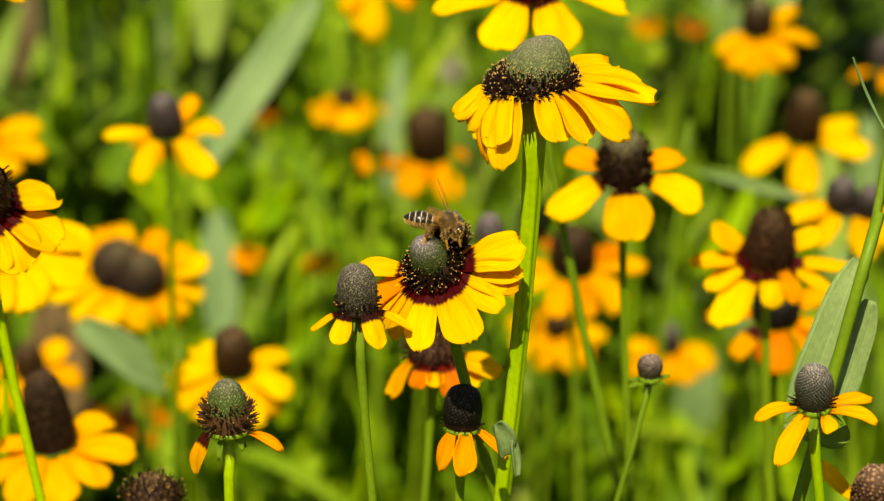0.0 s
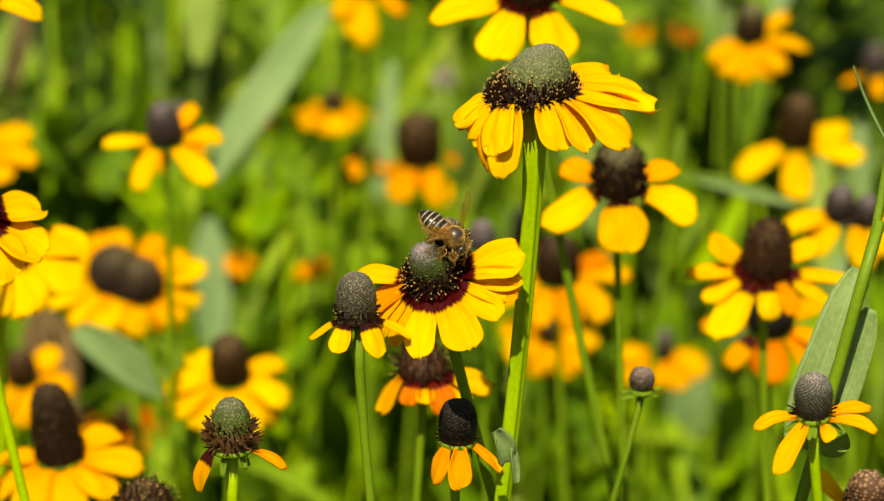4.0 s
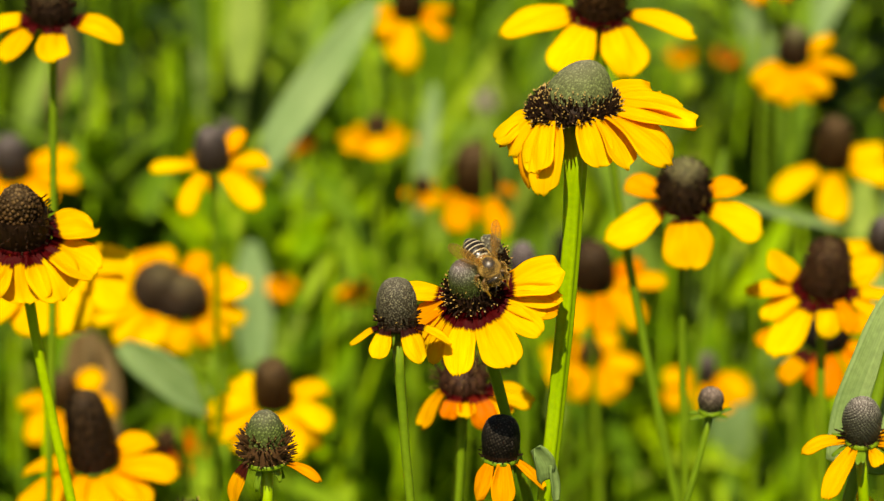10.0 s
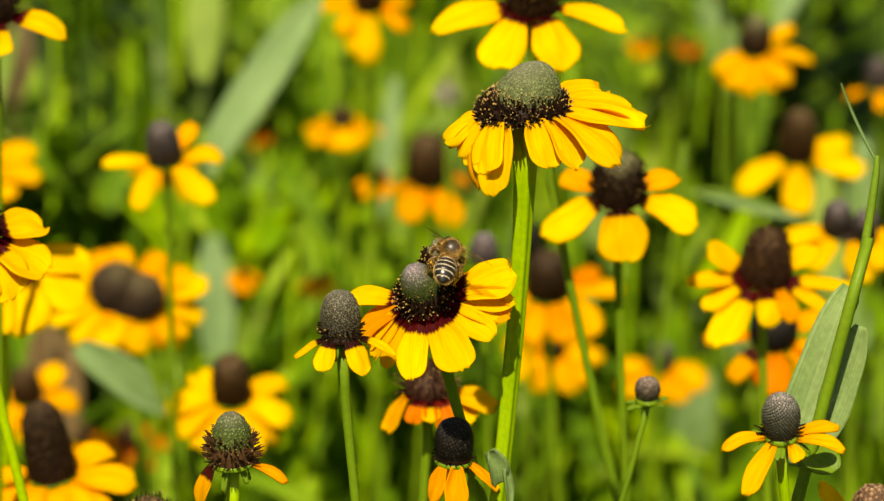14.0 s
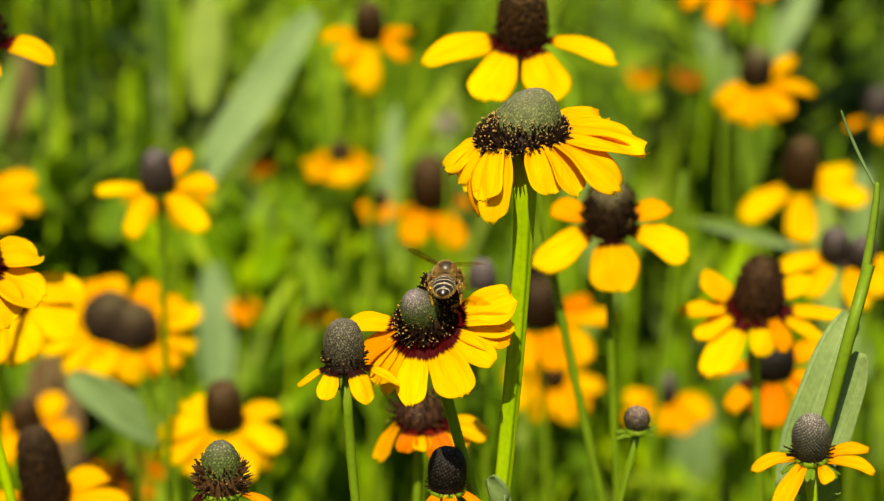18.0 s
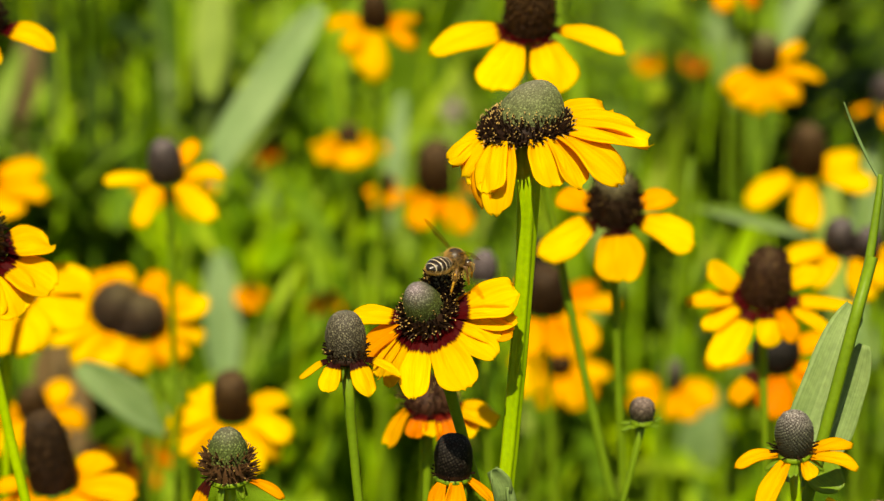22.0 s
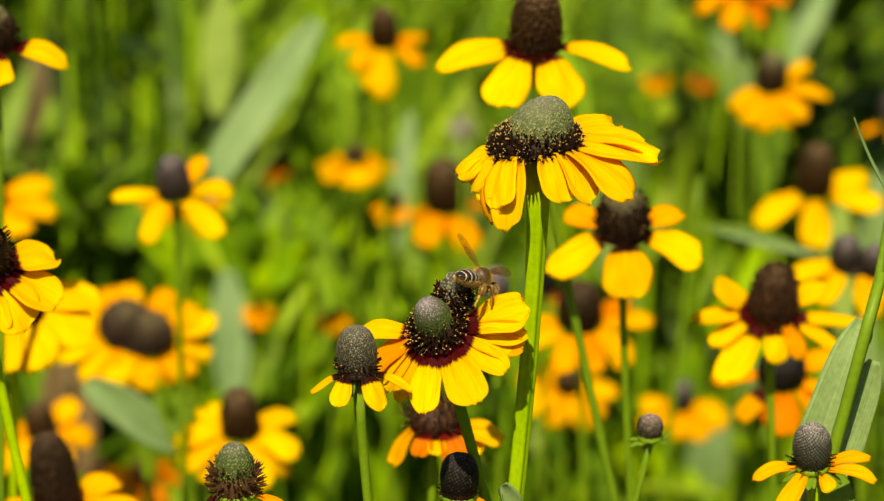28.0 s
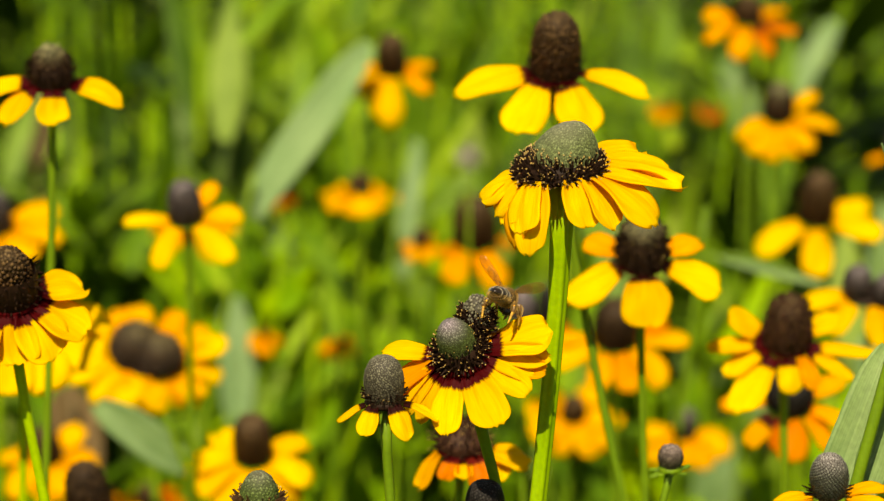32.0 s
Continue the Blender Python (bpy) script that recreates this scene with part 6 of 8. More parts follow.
            leg = mesh_object("leg", [tuple(p) for p in v], f, BEE_LEG, bee)
            mid = (pts[1] + pts[2]) / 2 * mm
            v, f = fur(tuple(mid), (0.75 * mm, 0.5 * mm, 0.95 * mm), 150, 0.4 * mm, rng, back=0.2)
            mesh_object("leg_fur", v, f, FUR, leg, "golden leg hairs", None, False)
            steps = [pts[2].lerp(pts[3], q / 8) * mm for q in range(9)]
            v, f = tube(steps, [(0.20 if q % 2 else 0.27) * mm * (1.25 - 0.06 * q) for q in range(9)], 6)
            mesh_object("tarsus", [tuple(p) for p in v], f, TARSUS, leg, "yellow pollen-dusted foot")
            if i == 2:
                v, f = ellipsoid(mid, (0.38 * mm, 0.26 * mm, 0.5 * mm), 10, 8)
                mesh_object("pollen_basket", v, f, POLLEN, leg, "orange pollen load")
    # wings, spread and half raised; they fold back when it turns its face to the flower
    for s in (1, -1):
        for name, ln, wd, x0 in (("forewing", 7.8, 2.4, 0.5), ("hindwing", 5.0, 1.6, 0.0)):
            v, f, u = blade(ln * mm, wd * mm, 0, 6, rng, teeth=0, shape=0.66, cup=0.02, thick=0.00004, nl=12, nw=6, ridge=0.02, wave=0.01, narrow=0.18)
            wing = mesh_object(name, v, f, WING, bee, "clear amber wing", u, True, wing_pose(s, x0, 116, 44 if s > 0 else 16))
            WINGS.append((wing, s, x0))
    return bee


def empty_part(name, parent):
    """A part that is one small body itself and carries further pieces."""
    v, f = ellipsoid((-0.0046, 0, -0.0004), (0.0028, 0.0015, 0.0010), 14, 8)
    return mesh_object(name, v, f, BEE_DARK, parent)


BEE = build_bee()


def seed_head(head, root):
    """A fluffy grey seed ball on a thin stalk."""
    rng = random.Random(3)
    plant = empty("seed_head", root)
    tagged(plant, "fluffy grey seed ball on a thin green stalk", "flower")
    top = Vector(head) - Vector(root)
    v, f = tube(bezier((0, 0, 0), top * 0.4, top - Vector((0, 0, 0.05)), top, 12), [0.0007] * 13, 7)
    mesh_object("stem", [tuple(p) for p in v], f, STEM_DARK, plant)
    v, f = ellipsoid(tuple(top), (0.0018, 0.0018, 0.0018), 12, 8)
    mesh_object("core", v, f, SEED_FLUFF, plant)
    v, f = fur(tuple(top), (0.0018, 0.0018, 0.0018), 900, 0.0045, rng, back=0.0)
    mesh_object("fluff", v, f, SEED_FLUFF, plant, "grey silky hairs", None, False)


SEED_FLUFF = plain("seed_fluff", (0.34, 0.32, 0.24), 0.8, 0.2, 900, 0.1)
seed_head((0.0024, 0.8111, 0.5816), (0.0061, 0.8111, 0.0000))


# ---- movement ----
def sway(plant, head, rows, reach=1.0):
    """Poses of a plant whose head is carried (right, up) by millimetres at each time, while its foot stays."""
    root, top = plant.location.copy(), Vector(head)
    out = []
    arm = top - root
    for t, dx, dz in rows:
        goal = top + Vector((dx / 1000, 0, dz / 1000)) * reach
        q = arm.rotation_difference(goal - root)
        turned = q.to_matrix() @ arm
        out.append((t, Matrix.Translation(goal - turned) @ q.to_matrix().to_4x4()))
    return out


def settle(rows):
    """Poses of the bee: place, the way it faces, and the way its back is turned."""
    out = []
    for t, place, ahead, back in rows:
        x = Vector(ahead).normalized()
        z = Vector(back)
        z = (z - x * z.dot(x)).normalized()
        y = z.cross(x)
        out.append((t, Matrix.Translation(place) @ Matrix((x, y, z)).transposed().to_4x4()))
    return out


def motions():
    walk(FLOWERS["top"], sway(FLOWERS["top"], (0.0173, 0.4626, 0.6306), [(0, -0.81, 0.30), (0.5, -0.50, -0.04), (1, -0.23, -0.19), (1.5, -0.53, -0.11), (2, -1.13, 0.18), (2.5, -1.30, 0.31), (3, -0.39, 0.17), (3.5, 0.84, -0.12), (5.5, 0.28, 0.09), (6, 0.68, -0.06), (6.5, 3.19, -0.58), (7, 2.88, -0.69), (7.5, -2.53, -0.66), (8, -5.18, -1.53), (8.5, -3.80, -1.76), (9, -1.16, -0.67), (9.5, 0.84, 0.24), (10, 0.60, 1.18), (10.5, -0.11, 0.45), (11, -1.96, -0.59), (11.5, -2.56, -0.72), (12, -0.87, -0.29), (12.5, 0.58, 0.30), (13, -0.00, 0.00), (13.5, -1.02, -0.45), (14, -1.68, -0.49), (14.5, -1.69, -0.22), (16.5, -1.88, -0.28), (17, -2.13, -0.22), (17.5, -2.21, -0.21), (18, -1.71, 0.04), (18.5, -1.58, -0.53), (19, -1.81, -0.93), (19.5, -2.37, -0.79), (20, -2.58, -0.39), (20.5, -2.14, -0.19), (21, -1.73, -0.47), (21.5, -1.97, -0.68), (22, -2.25, -0.94), (22.5, -2.32, -0.59), (23, -1.76, -0.14), (23.5, -1.22, -0.33), (24, -1.32, -0.62), (24.5, -1.78, -0.58), (25, -2.04, -0.47), (25.5, -1.55, -0.25), (27.5, -2.09, -0.50), (28, -2.02, -0.32), (28.5, -2.03, -0.45), (29, -2.00, -0.43), (29.5, -2.05, -0.36), (30, -1.84, -0.27), (30.5, -1.51, -0.15), (31, -1.12, 0.08), (31.5, -0.36, 0.09), (32, 1.19, 0.27)]))
    walk(FLOWERS["bee_seat"], sway(FLOWERS["bee_seat"], (-0.0008, 0.4555, 0.5979), [(0, -0.75, 0.34), (0.5, -0.57, 0.14), (1, -0.31, -0.08), (1.5, -0.70, -0.11), (2, -1.26, 0.23), (2.5, -1.38, 0.18), (3, -0.46, 0.20), (3.5, 0.69, 0.11), (5.5, -0.08, 0.67), (6, 1.27, 0.69), (6.5, 3.28, -1.75), (7, 3.76, -2.25), (7.5, -2.30, -2.70), (8, -5.15, -3.48), (8.5, -3.55, -2.77), (9, -1.48, -1.16), (9.5, 0.33, 0.40), (10, 0.16, 1.38), (10.5, -0.04, 0.42), (11, -1.52, -0.64), (11.5, -2.25, -0.96), (12, -0.73, -0.38), (12.5, 0.31, 0.43), (13, -0.00, -0.00), (13.5, -1.04, -0.61), (14, -1.66, -0.83), (14.5, -1.78, -0.35), (16.5, -1.95, -0.57), (17, -2.11, -0.55), (17.5, -2.02, -0.38), (18, -1.65, -0.16), (18.5, -1.50, -0.56), (19, -1.78, -1.10), (19.5, -2.39, -1.09), (20, -2.48, -0.76), (20.5, -2.01, -0.58), (21, -1.74, -0.70), (21.5, -1.92, -1.01), (22, -2.40, -1.27), (22.5, -2.26, -0.95), (23, -1.71, -0.34), (23.5, -1.23, -0.56), (24, -1.34, -0.86), (24.5, -1.76, -0.91), (25, -1.79, -0.68), (25.5, -1.57, -0.48), (27.5, -1.81, -0.56), (28, -1.96, -0.51), (28.5, -1.79, -0.64), (29, -1.78, -0.61), (29.5, -1.98, -0.39), (30, -1.54, -0.18), (30.5, -1.21, -0.06), (31, -0.76, 0.14), (31.5, -0.02, 0.32), (32, 1.12, 0.63)]))
    walk(FLOWERS["small_grey"], sway(FLOWERS["small_grey"], (-0.0157, 0.4493, 0.5928), [(0, -0.05, -0.39), (0.5, 0.29, -0.11), (1, 0.42, -0.40), (1.5, 0.17, -0.72), (2, -0.57, -0.01), (2.5, -0.52, -0.41), (3, 0.24, -0.70), (3.5, 1.52, -0.76), (5.5, -0.69, -0.83), (6, -0.31, -2.72), (6.5, 1.14, -5.29), (7, 1.97, -5.36), (7.5, -2.56, -1.96), (8, -5.05, -1.67), (8.5, -4.14, -4.21), (9, -3.23, -3.05), (9.5, -0.41, 1.06), (10, 0.99, 2.56), (10.5, -0.82, -0.73), (11, -3.08, -2.60), (11.5, -3.00, -0.85), (12, -1.01, -0.59), (12.5, 0.32, -0.39), (13, -0.00, 0.00), (13.5, -1.52, -1.06), (14, -2.44, -1.14), (14.5, -2.10, 0.03), (16.5, -1.95, -1.01), (17, -2.41, -1.50), (17.5, -2.17, -1.03), (18, -1.79, -0.98), (18.5, -1.47, -1.69), (19, -2.08, -1.89), (19.5, -2.54, -1.70), (20, -2.60, -1.43), (20.5, -2.44, -1.10), (21, -1.69, -1.39), (21.5, -2.22, -1.83), (22, -2.70, -1.90), (22.5, -2.22, -1.45), (23, -2.16, -0.99), (23.5, -1.18, -1.26), (24, -1.62, -1.55), (24.5, -2.38, -1.70), (25, -1.92, -1.35), (25.5, -1.67, -1.18), (27.5, -2.26, -1.40), (28, -2.09, -1.17), (28.5, -2.08, -1.31), (29, -2.08, -1.27), (29.5, -2.27, -1.21), (30, -1.97, -1.19), (30.5, -1.65, -1.24), (31, -1.02, -1.23), (31.5, -0.45, -1.35), (32, 1.82, -1.56)]))
    walk(FLOWERS["small_slate"], sway(FLOWERS["small_slate"], (0.0696, 0.4370, 0.5777), [(0, -2.28, 0.16), (0.5, -0.07, -0.12), (1, -1.43, 0.28), (1.5, -4.70, 0.51), (2, -5.62, 0.30), (2.5, -3.35, -0.28), (3, -1.05, -0.54), (3.5, -1.09, -0.17), (5.5, -0.93, -1.76), (6, -1.97, -2.23), (6.5, -1.39, -2.83), (7, 0.88, -2.53), (7.5, -3.04, -3.45), (8, -7.91, -4.13), (8.5, -9.81, -3.79), (9, -6.30, -1.92), (9.5, -1.05, -0.90), (10, -0.02, -0.43), (10.5, -2.50, -0.57), (11, -6.88, -1.20), (11.5, -7.56, -1.29), (12, -3.10, -0.70), (12.5, 0.96, 0.22), (13, 0.00, 0.00), (13.5, -4.78, -1.26), (14, -7.69, -1.54), (14.5, -6.16, -0.66), (16.5, -6.80, -2.10), (17, -6.58, -0.66), (17.5, -3.98, 0.45), (18, -2.35, 0.12), (18.5, -3.90, -1.50), (19, -6.71, -2.43), (19.5, -6.88, -1.27), (20, -5.02, -0.09), (20.5, -3.43, -0.15), (21, -4.41, -1.50), (21.5, -6.21, -2.15), (22, -6.55, -1.69), (22.5, -4.97, -0.33), (23, -3.50, -0.23), (23.5, -3.28, -1.03), (24, -4.34, -1.67), (24.5, -5.30, -1.33), (25, -4.97, -0.50), (25.5, -3.93, -0.35), (27.5, -5.29, -0.47), (28, -4.83, -0.38), (28.5, -4.19, -0.95), (29, -4.52, -1.26), (29.5, -5.49, -1.04), (30, -5.16, -0.20), (30.5, -3.75, -0.24), (31, -2.79, -0.69), (31.5, -2.87, -1.05), (32, -2.80, -0.47)]))
    walk(FLOWERS["black_seed"], sway(FLOWERS["black_seed"], (0.0022, 0.4629, 0.5645), [(0, 1.59, 1.22), (0.5, 0.32, -0.98), (1, 0.72, -1.70), (1.5, 2.22, -0.73), (2, 1.37, 0.27), (2.5, 0.47, -0.12), (3, 1.41, -0.26), (3.5, 2.04, -0.36), (5.5, 1.52, 0.04), (6, -0.07, -0.28), (6.5, 0.07, -1.65), (7, -2.81, -1.55), (7.5, -5.35, -0.46), (8, -2.71, -3.03), (8.5, -1.93, -2.84), (9, -3.69, -1.85), (9.5, 0.10, -0.23), (10, 2.34, 1.13), (10.5, 0.85, 0.10), (11, 0.85, -2.64), (11.5, 1.13, -3.28), (12, 1.54, -0.86), (12.5, 0.54, 0.78), (13, -0.00, 0.00), (13.5, -0.43, -0.95), (14, 0.46, -1.01), (14.5, 0.75, -1.19), (16.5, 0.42, 0.40), (17, -0.84, -0.56), (17.5, -1.89, -1.39), (18, -0.81, -0.82), (18.5, -0.15, -0.07), (19, -0.64, -0.30), (19.5, -1.33, -0.62), (20, -1.16, -0.61), (20.5, -0.79, -0.58), (21, -1.17, -1.21), (21.5, -1.27, -1.38), (22, -0.97, -0.81), (22.5, -0.44, 0.19), (23, -0.38, -0.01), (23.5, -0.96, -1.24), (24, -0.93, -1.37), (24.5, -0.14, -0.77), (25, 0.22, -0.36), (25.5, -0.82, -0.32), (27.5, -1.11, -1.06), (28, -1.30, -0.85), (28.5, -0.63, -0.15), (29, -0.13, 0.04), (29.5, -0.50, -0.57), (30, -0.80, -1.17), (30.5, -0.30, -0.87), (31, 0.89, -0.49), (31.5, 1.29, -0.47), (32, 2.54, -0.65)]))
    walk(FLOWERS["withered"], sway(FLOWERS["withered"], (-0.0015, 0.5202, 0.5640), [(0, -0.74, 0.39), (0.5, -1.63, -1.51), (1, -1.98, -2.89), (1.5, -1.74, -2.00), (2, -1.90, -1.22), (2.5, -0.16, -0.53), (3, -0.76, -1.07), (3.5, -1.14, -1.92), (5.5, -1.33, -1.46), (6, -3.11, -1.83), (6.5, -3.99, -3.61), (7, -3.56, -3.09), (7.5, -4.76, -3.31), (8, -4.85, -3.44), (8.5, -3.68, -3.92), (9, -2.63, -2.25), (9.5, -0.21, -0.85), (10, -1.37, 0.28), (10.5, -0.39, -1.19), (11, -0.40, -2.59), (11.5, -0.10, -2.77), (12, -1.13, -2.29), (12.5, -0.91, -0.44), (13, -0.00, 0.00), (13.5, -0.10, -1.25), (14, -0.98, -2.44), (14.5, -2.28, -2.05), (16.5, -2.10, -0.84), (17, -2.43, -1.93), (17.5, -3.06, -2.29), (18, -2.80, -2.22), (18.5, -2.43, -1.57), (19, -1.86, -1.45), (19.5, -2.21, -1.07), (20, -2.63, -1.80), (20.5, -3.36, -2.15), (21, -3.04, -2.68), (21.5, -2.75, -1.92), (22, -2.20, -1.84), (22.5, -2.38, -1.28), (23, -2.32, -1.31), (23.5, -2.45, -2.14), (24, -2.39, -2.67), (24.5, -2.20, -2.15), (25, -2.02, -1.71), (25.5, -2.09, -1.49), (27.5, -2.58, -2.50), (28, -2.78, -1.88), (28.5, -2.40, -1.30), (29, -2.03, -1.26), (29.5, -2.25, -1.74), (30, -2.44, -2.25), (30.5, -2.24, -2.12), (31, -1.50, -1.88), (31.5, 0.44, -1.67), (32, 1.79, -0.95)]))
    walk(FLOWERS["bur"], sway(FLOWERS["bur"], (-0.0400, 0.4495, 0.5688), [(0, -0.07, 0.26), (0.5, 0.14, -1.74), (1, 0.87, -2.77), (1.5, 0.71, -2.06), (2, -0.12, -0.62), (2.5, -0.20, -0.41), (3, 1.38, -1.19), (3.5, 1.98, -2.01), (5.5, 0.83, -1.23), (6, -0.40, -1.21), (6.5, -0.89, -2.74), (7, -0.45, -2.92), (7.5, -1.64, -2.45), (8, -1.81, -3.17), (8.5, -1.38, -3.01), (9, -0.83, -1.94), (9.5, 0.92, -0.73), (10, 0.67, 0.03), (10.5, 2.27, -0.93), (11, 2.28, -2.35), (11.5, 1.43, -2.87), (12, 1.01, -1.66), (12.5, 0.36, -0.11), (13, -0.00, 0.00), (13.5, 0.39, -0.72), (14, 1.26, -1.49), (14.5, 0.40, -1.69), (16.5, -0.40, -0.65), (17, -0.17, -1.04), (17.5, -0.88, -1.52), (18, -0.63, -1.34), (18.5, -0.31, -1.44), (19, -0.79, -0.96), (19.5, -0.81, -0.73), (20, -0.79, -1.01), (20.5, -0.78, -1.19), (21, -0.48, -1.66), (21.5, -0.26, -1.55), (22, -0.62, -1.27), (22.5, -0.91, -0.69), (23, -1.03, -0.54), (23.5, -0.78, -1.05), (24, -0.58, -1.33), (24.5, -0.78, -0.76), (25, -0.91, -0.45), (25.5, -0.80, -0.31), (27.5, -0.59, -1.00), (28, -0.78, -0.57), (28.5, -0.92, -0.24), (29, -1.10, -0.18), (29.5, -1.29, -0.62), (30, -0.94, -0.98), (30.5, -0.77, -1.02), (31, -0.10, -0.88), (31.5, 1.26, -0.67), (32, 2.79, -0.93)]))
    walk(FLOWERS["behind_top"], sway(FLOWERS["behind_top"], (0.0403, 0.5605, 0.5958), [(0, 0.52, 0.71), (0.5, -0.07, 0.30), (1, 0.34, 0.02), (1.5, 0.51, 0.07), (2, -0.10, 0.54), (2.5, -0.27, 0.52), (3, 0.26, 0.56), (3.5, 0.54, -0.04), (5.5, 3.57, -1.18), (6, 3.85, -2.55), (6.5, 5.93, -4.39), (7, 5.43, -4.04), (7.5, 2.36, -3.79), (8, 3.72, -5.31), (8.5, 7.60, -6.40), (9, 9.99, -6.53), (9.5, 10.07, -3.40), (10, 6.36, 1.20), (10.5, 3.05, 2.75), (11, 1.80, 1.52), (11.5, -0.29, -0.20), (12, -0.58, -1.25), (12.5, -0.24, -0.98), (13, -0.00, 0.00), (13.5, 0.32, 1.01), (14, 0.32, 0.79), (14.5, -0.73, 0.47), (16.5, -0.56, 0.39), (17, -0.80, 1.13), (17.5, -1.50, 0.54), (18, -1.65, 0.67), (18.5, -1.88, 0.19), (19, -1.60, -0.32), (19.5, -1.72, 0.01), (20, -2.12, 0.56), (20.5, -2.34, 0.64), (21, -2.02, 0.30), (21.5, -1.77, -0.00), (22, -1.95, 0.04), (22.5, -1.81, 0.49), (23, -1.72, 0.64), (23.5, -1.80, 0.48), (24, -1.72, 0.10), (24.5, -1.37, 0.09), (25, -1.66, 0.46), (25.5, -1.61, 0.76), (27.5, -1.89, 0.25), (28, -2.03, 0.63), (28.5, -1.64, 0.48), (29, -1.62, 0.30), (29.5, -1.87, 0.19), (30, -1.98, 0.34), (30.5, -1.77, 0.69), (31, -1.07, 0.62), (31.5, -0.15, 0.61), (32, 0.81, 0.48)]))
    walk(FLOWERS["right_star"], sway(FLOWERS["right_star"], (0.0764, 0.5749, 0.5736), [(0, -0.16, 0.13), (0.5, -0.15, -0.65), (1, 0.17, -1.20), (1.5, 0.29, -0.84), (2, -0.39, -0.46), (2.5, -0.55, -0.22), (3, -0.42, 0.01), (3.5, 0.25, -0.89), (5.5, 3.13, -1.51), (6, 3.63, -3.13), (6.5, 4.92, -4.56), (7, 5.09, -4.05), (7.5, 2.95, -4.51), (8, 3.81, -6.18), (8.5, 6.87, -8.36), (9, 8.87, -8.38), (9.5, 9.14, -4.25), (10, 4.85, 0.21), (10.5, 2.56, 1.49), (11, 0.49, 0.67), (11.5, 0.18, -0.48), (12, -0.53, -1.55), (12.5, 0.78, -1.36), (13, -0.00, 0.00), (13.5, 0.11, 0.20), (14, -0.07, 0.44), (14.5, -0.82, 0.40), (16.5, -0.63, 0.34), (17, -0.84, 0.35), (17.5, -1.55, 0.58), (18, -1.69, 0.55), (18.5, -1.50, 0.07), (19, -1.24, -0.31), (19.5, -1.60, -0.02), (20, -1.74, 0.47), (20.5, -1.75, 0.38), (21, -1.61, 0.05), (21.5, -1.21, -0.37), (22, -1.61, -0.37), (22.5, -1.44, 0.57), (23, -1.57, 0.92), (23.5, -1.38, 0.65), (24, -1.52, 0.23), (24.5, -1.42, -0.11), (25, -1.47, 0.15), (25.5, -1.39, 0.52), (27.5, -1.51, -0.04), (28, -1.88, 0.30), (28.5, -1.67, 0.16), (29, -1.66, 0.37), (29.5, -1.92, 0.46), (30, -2.18, 0.70), (30.5, -1.97, 0.66), (31, -1.61, 0.65), (31.5, -0.68, 0.20), (32, -0.05, 0.12)]))
    walk(FLOWERS["bud"], sway(FLOWERS["bud"], (0.0423, 0.4966, 0.5651), [(0, 0.21, 1.38), (0.5, -0.47, 1.02), (1, 0.26, 0.80), (1.5, 0.13, 0.65), (2, -0.38, 1.05), (2.5, -0.48, 1.23), (3, 0.00, 0.90), (3.5, -0.19, 0.35), (5.5, 2.47, -1.05), (6, 2.72, -2.81), (6.5, 4.59, -3.90), (7, 4.32, -4.27), (7.5, 1.68, -4.81), (8, 2.16, -5.46), (8.5, 5.89, -6.82), (9, 8.46, -7.30), (9.5, 7.66, -3.39), (10, 5.63, 0.75), (10.5, 2.29, 2.32), (11, 1.22, 1.75), (11.5, 0.09, -0.16), (12, -1.24, -0.93), (12.5, -0.33, -1.05), (13, -0.00, 0.00), (13.5, -0.46, 1.44), (14, 0.32, 1.08), (14.5, -1.13, 0.76), (16.5, -0.77, 0.70), (17, -1.07, 1.19), (17.5, -1.33, 1.03), (18, -1.78, 1.15), (18.5, -1.79, 0.37), (19, -1.59, 0.07), (19.5, -1.94, 0.36), (20, -1.97, 0.71), (20.5, -2.14, 0.95), (21, -1.84, 0.64), (21.5, -1.90, 0.18), (22, -2.11, 0.21), (22.5, -1.74, 0.63), (23, -1.49, 1.12), (23.5, -1.63, 0.99), (24, -1.57, 0.47), (24.5, -1.40, 0.26), (25, -1.58, 0.60), (25.5, -1.47, 0.88), (27.5, -1.76, 0.59), (28, -2.12, 0.76), (28.5, -1.76, 0.81), (29, -1.58, 0.82), (29.5, -1.80, 0.72), (30, -1.79, 0.87), (30.5, -1.61, 0.84), (31, -1.08, 0.96), (31.5, -0.10, 0.76), (32, 0.86, 0.48)]))
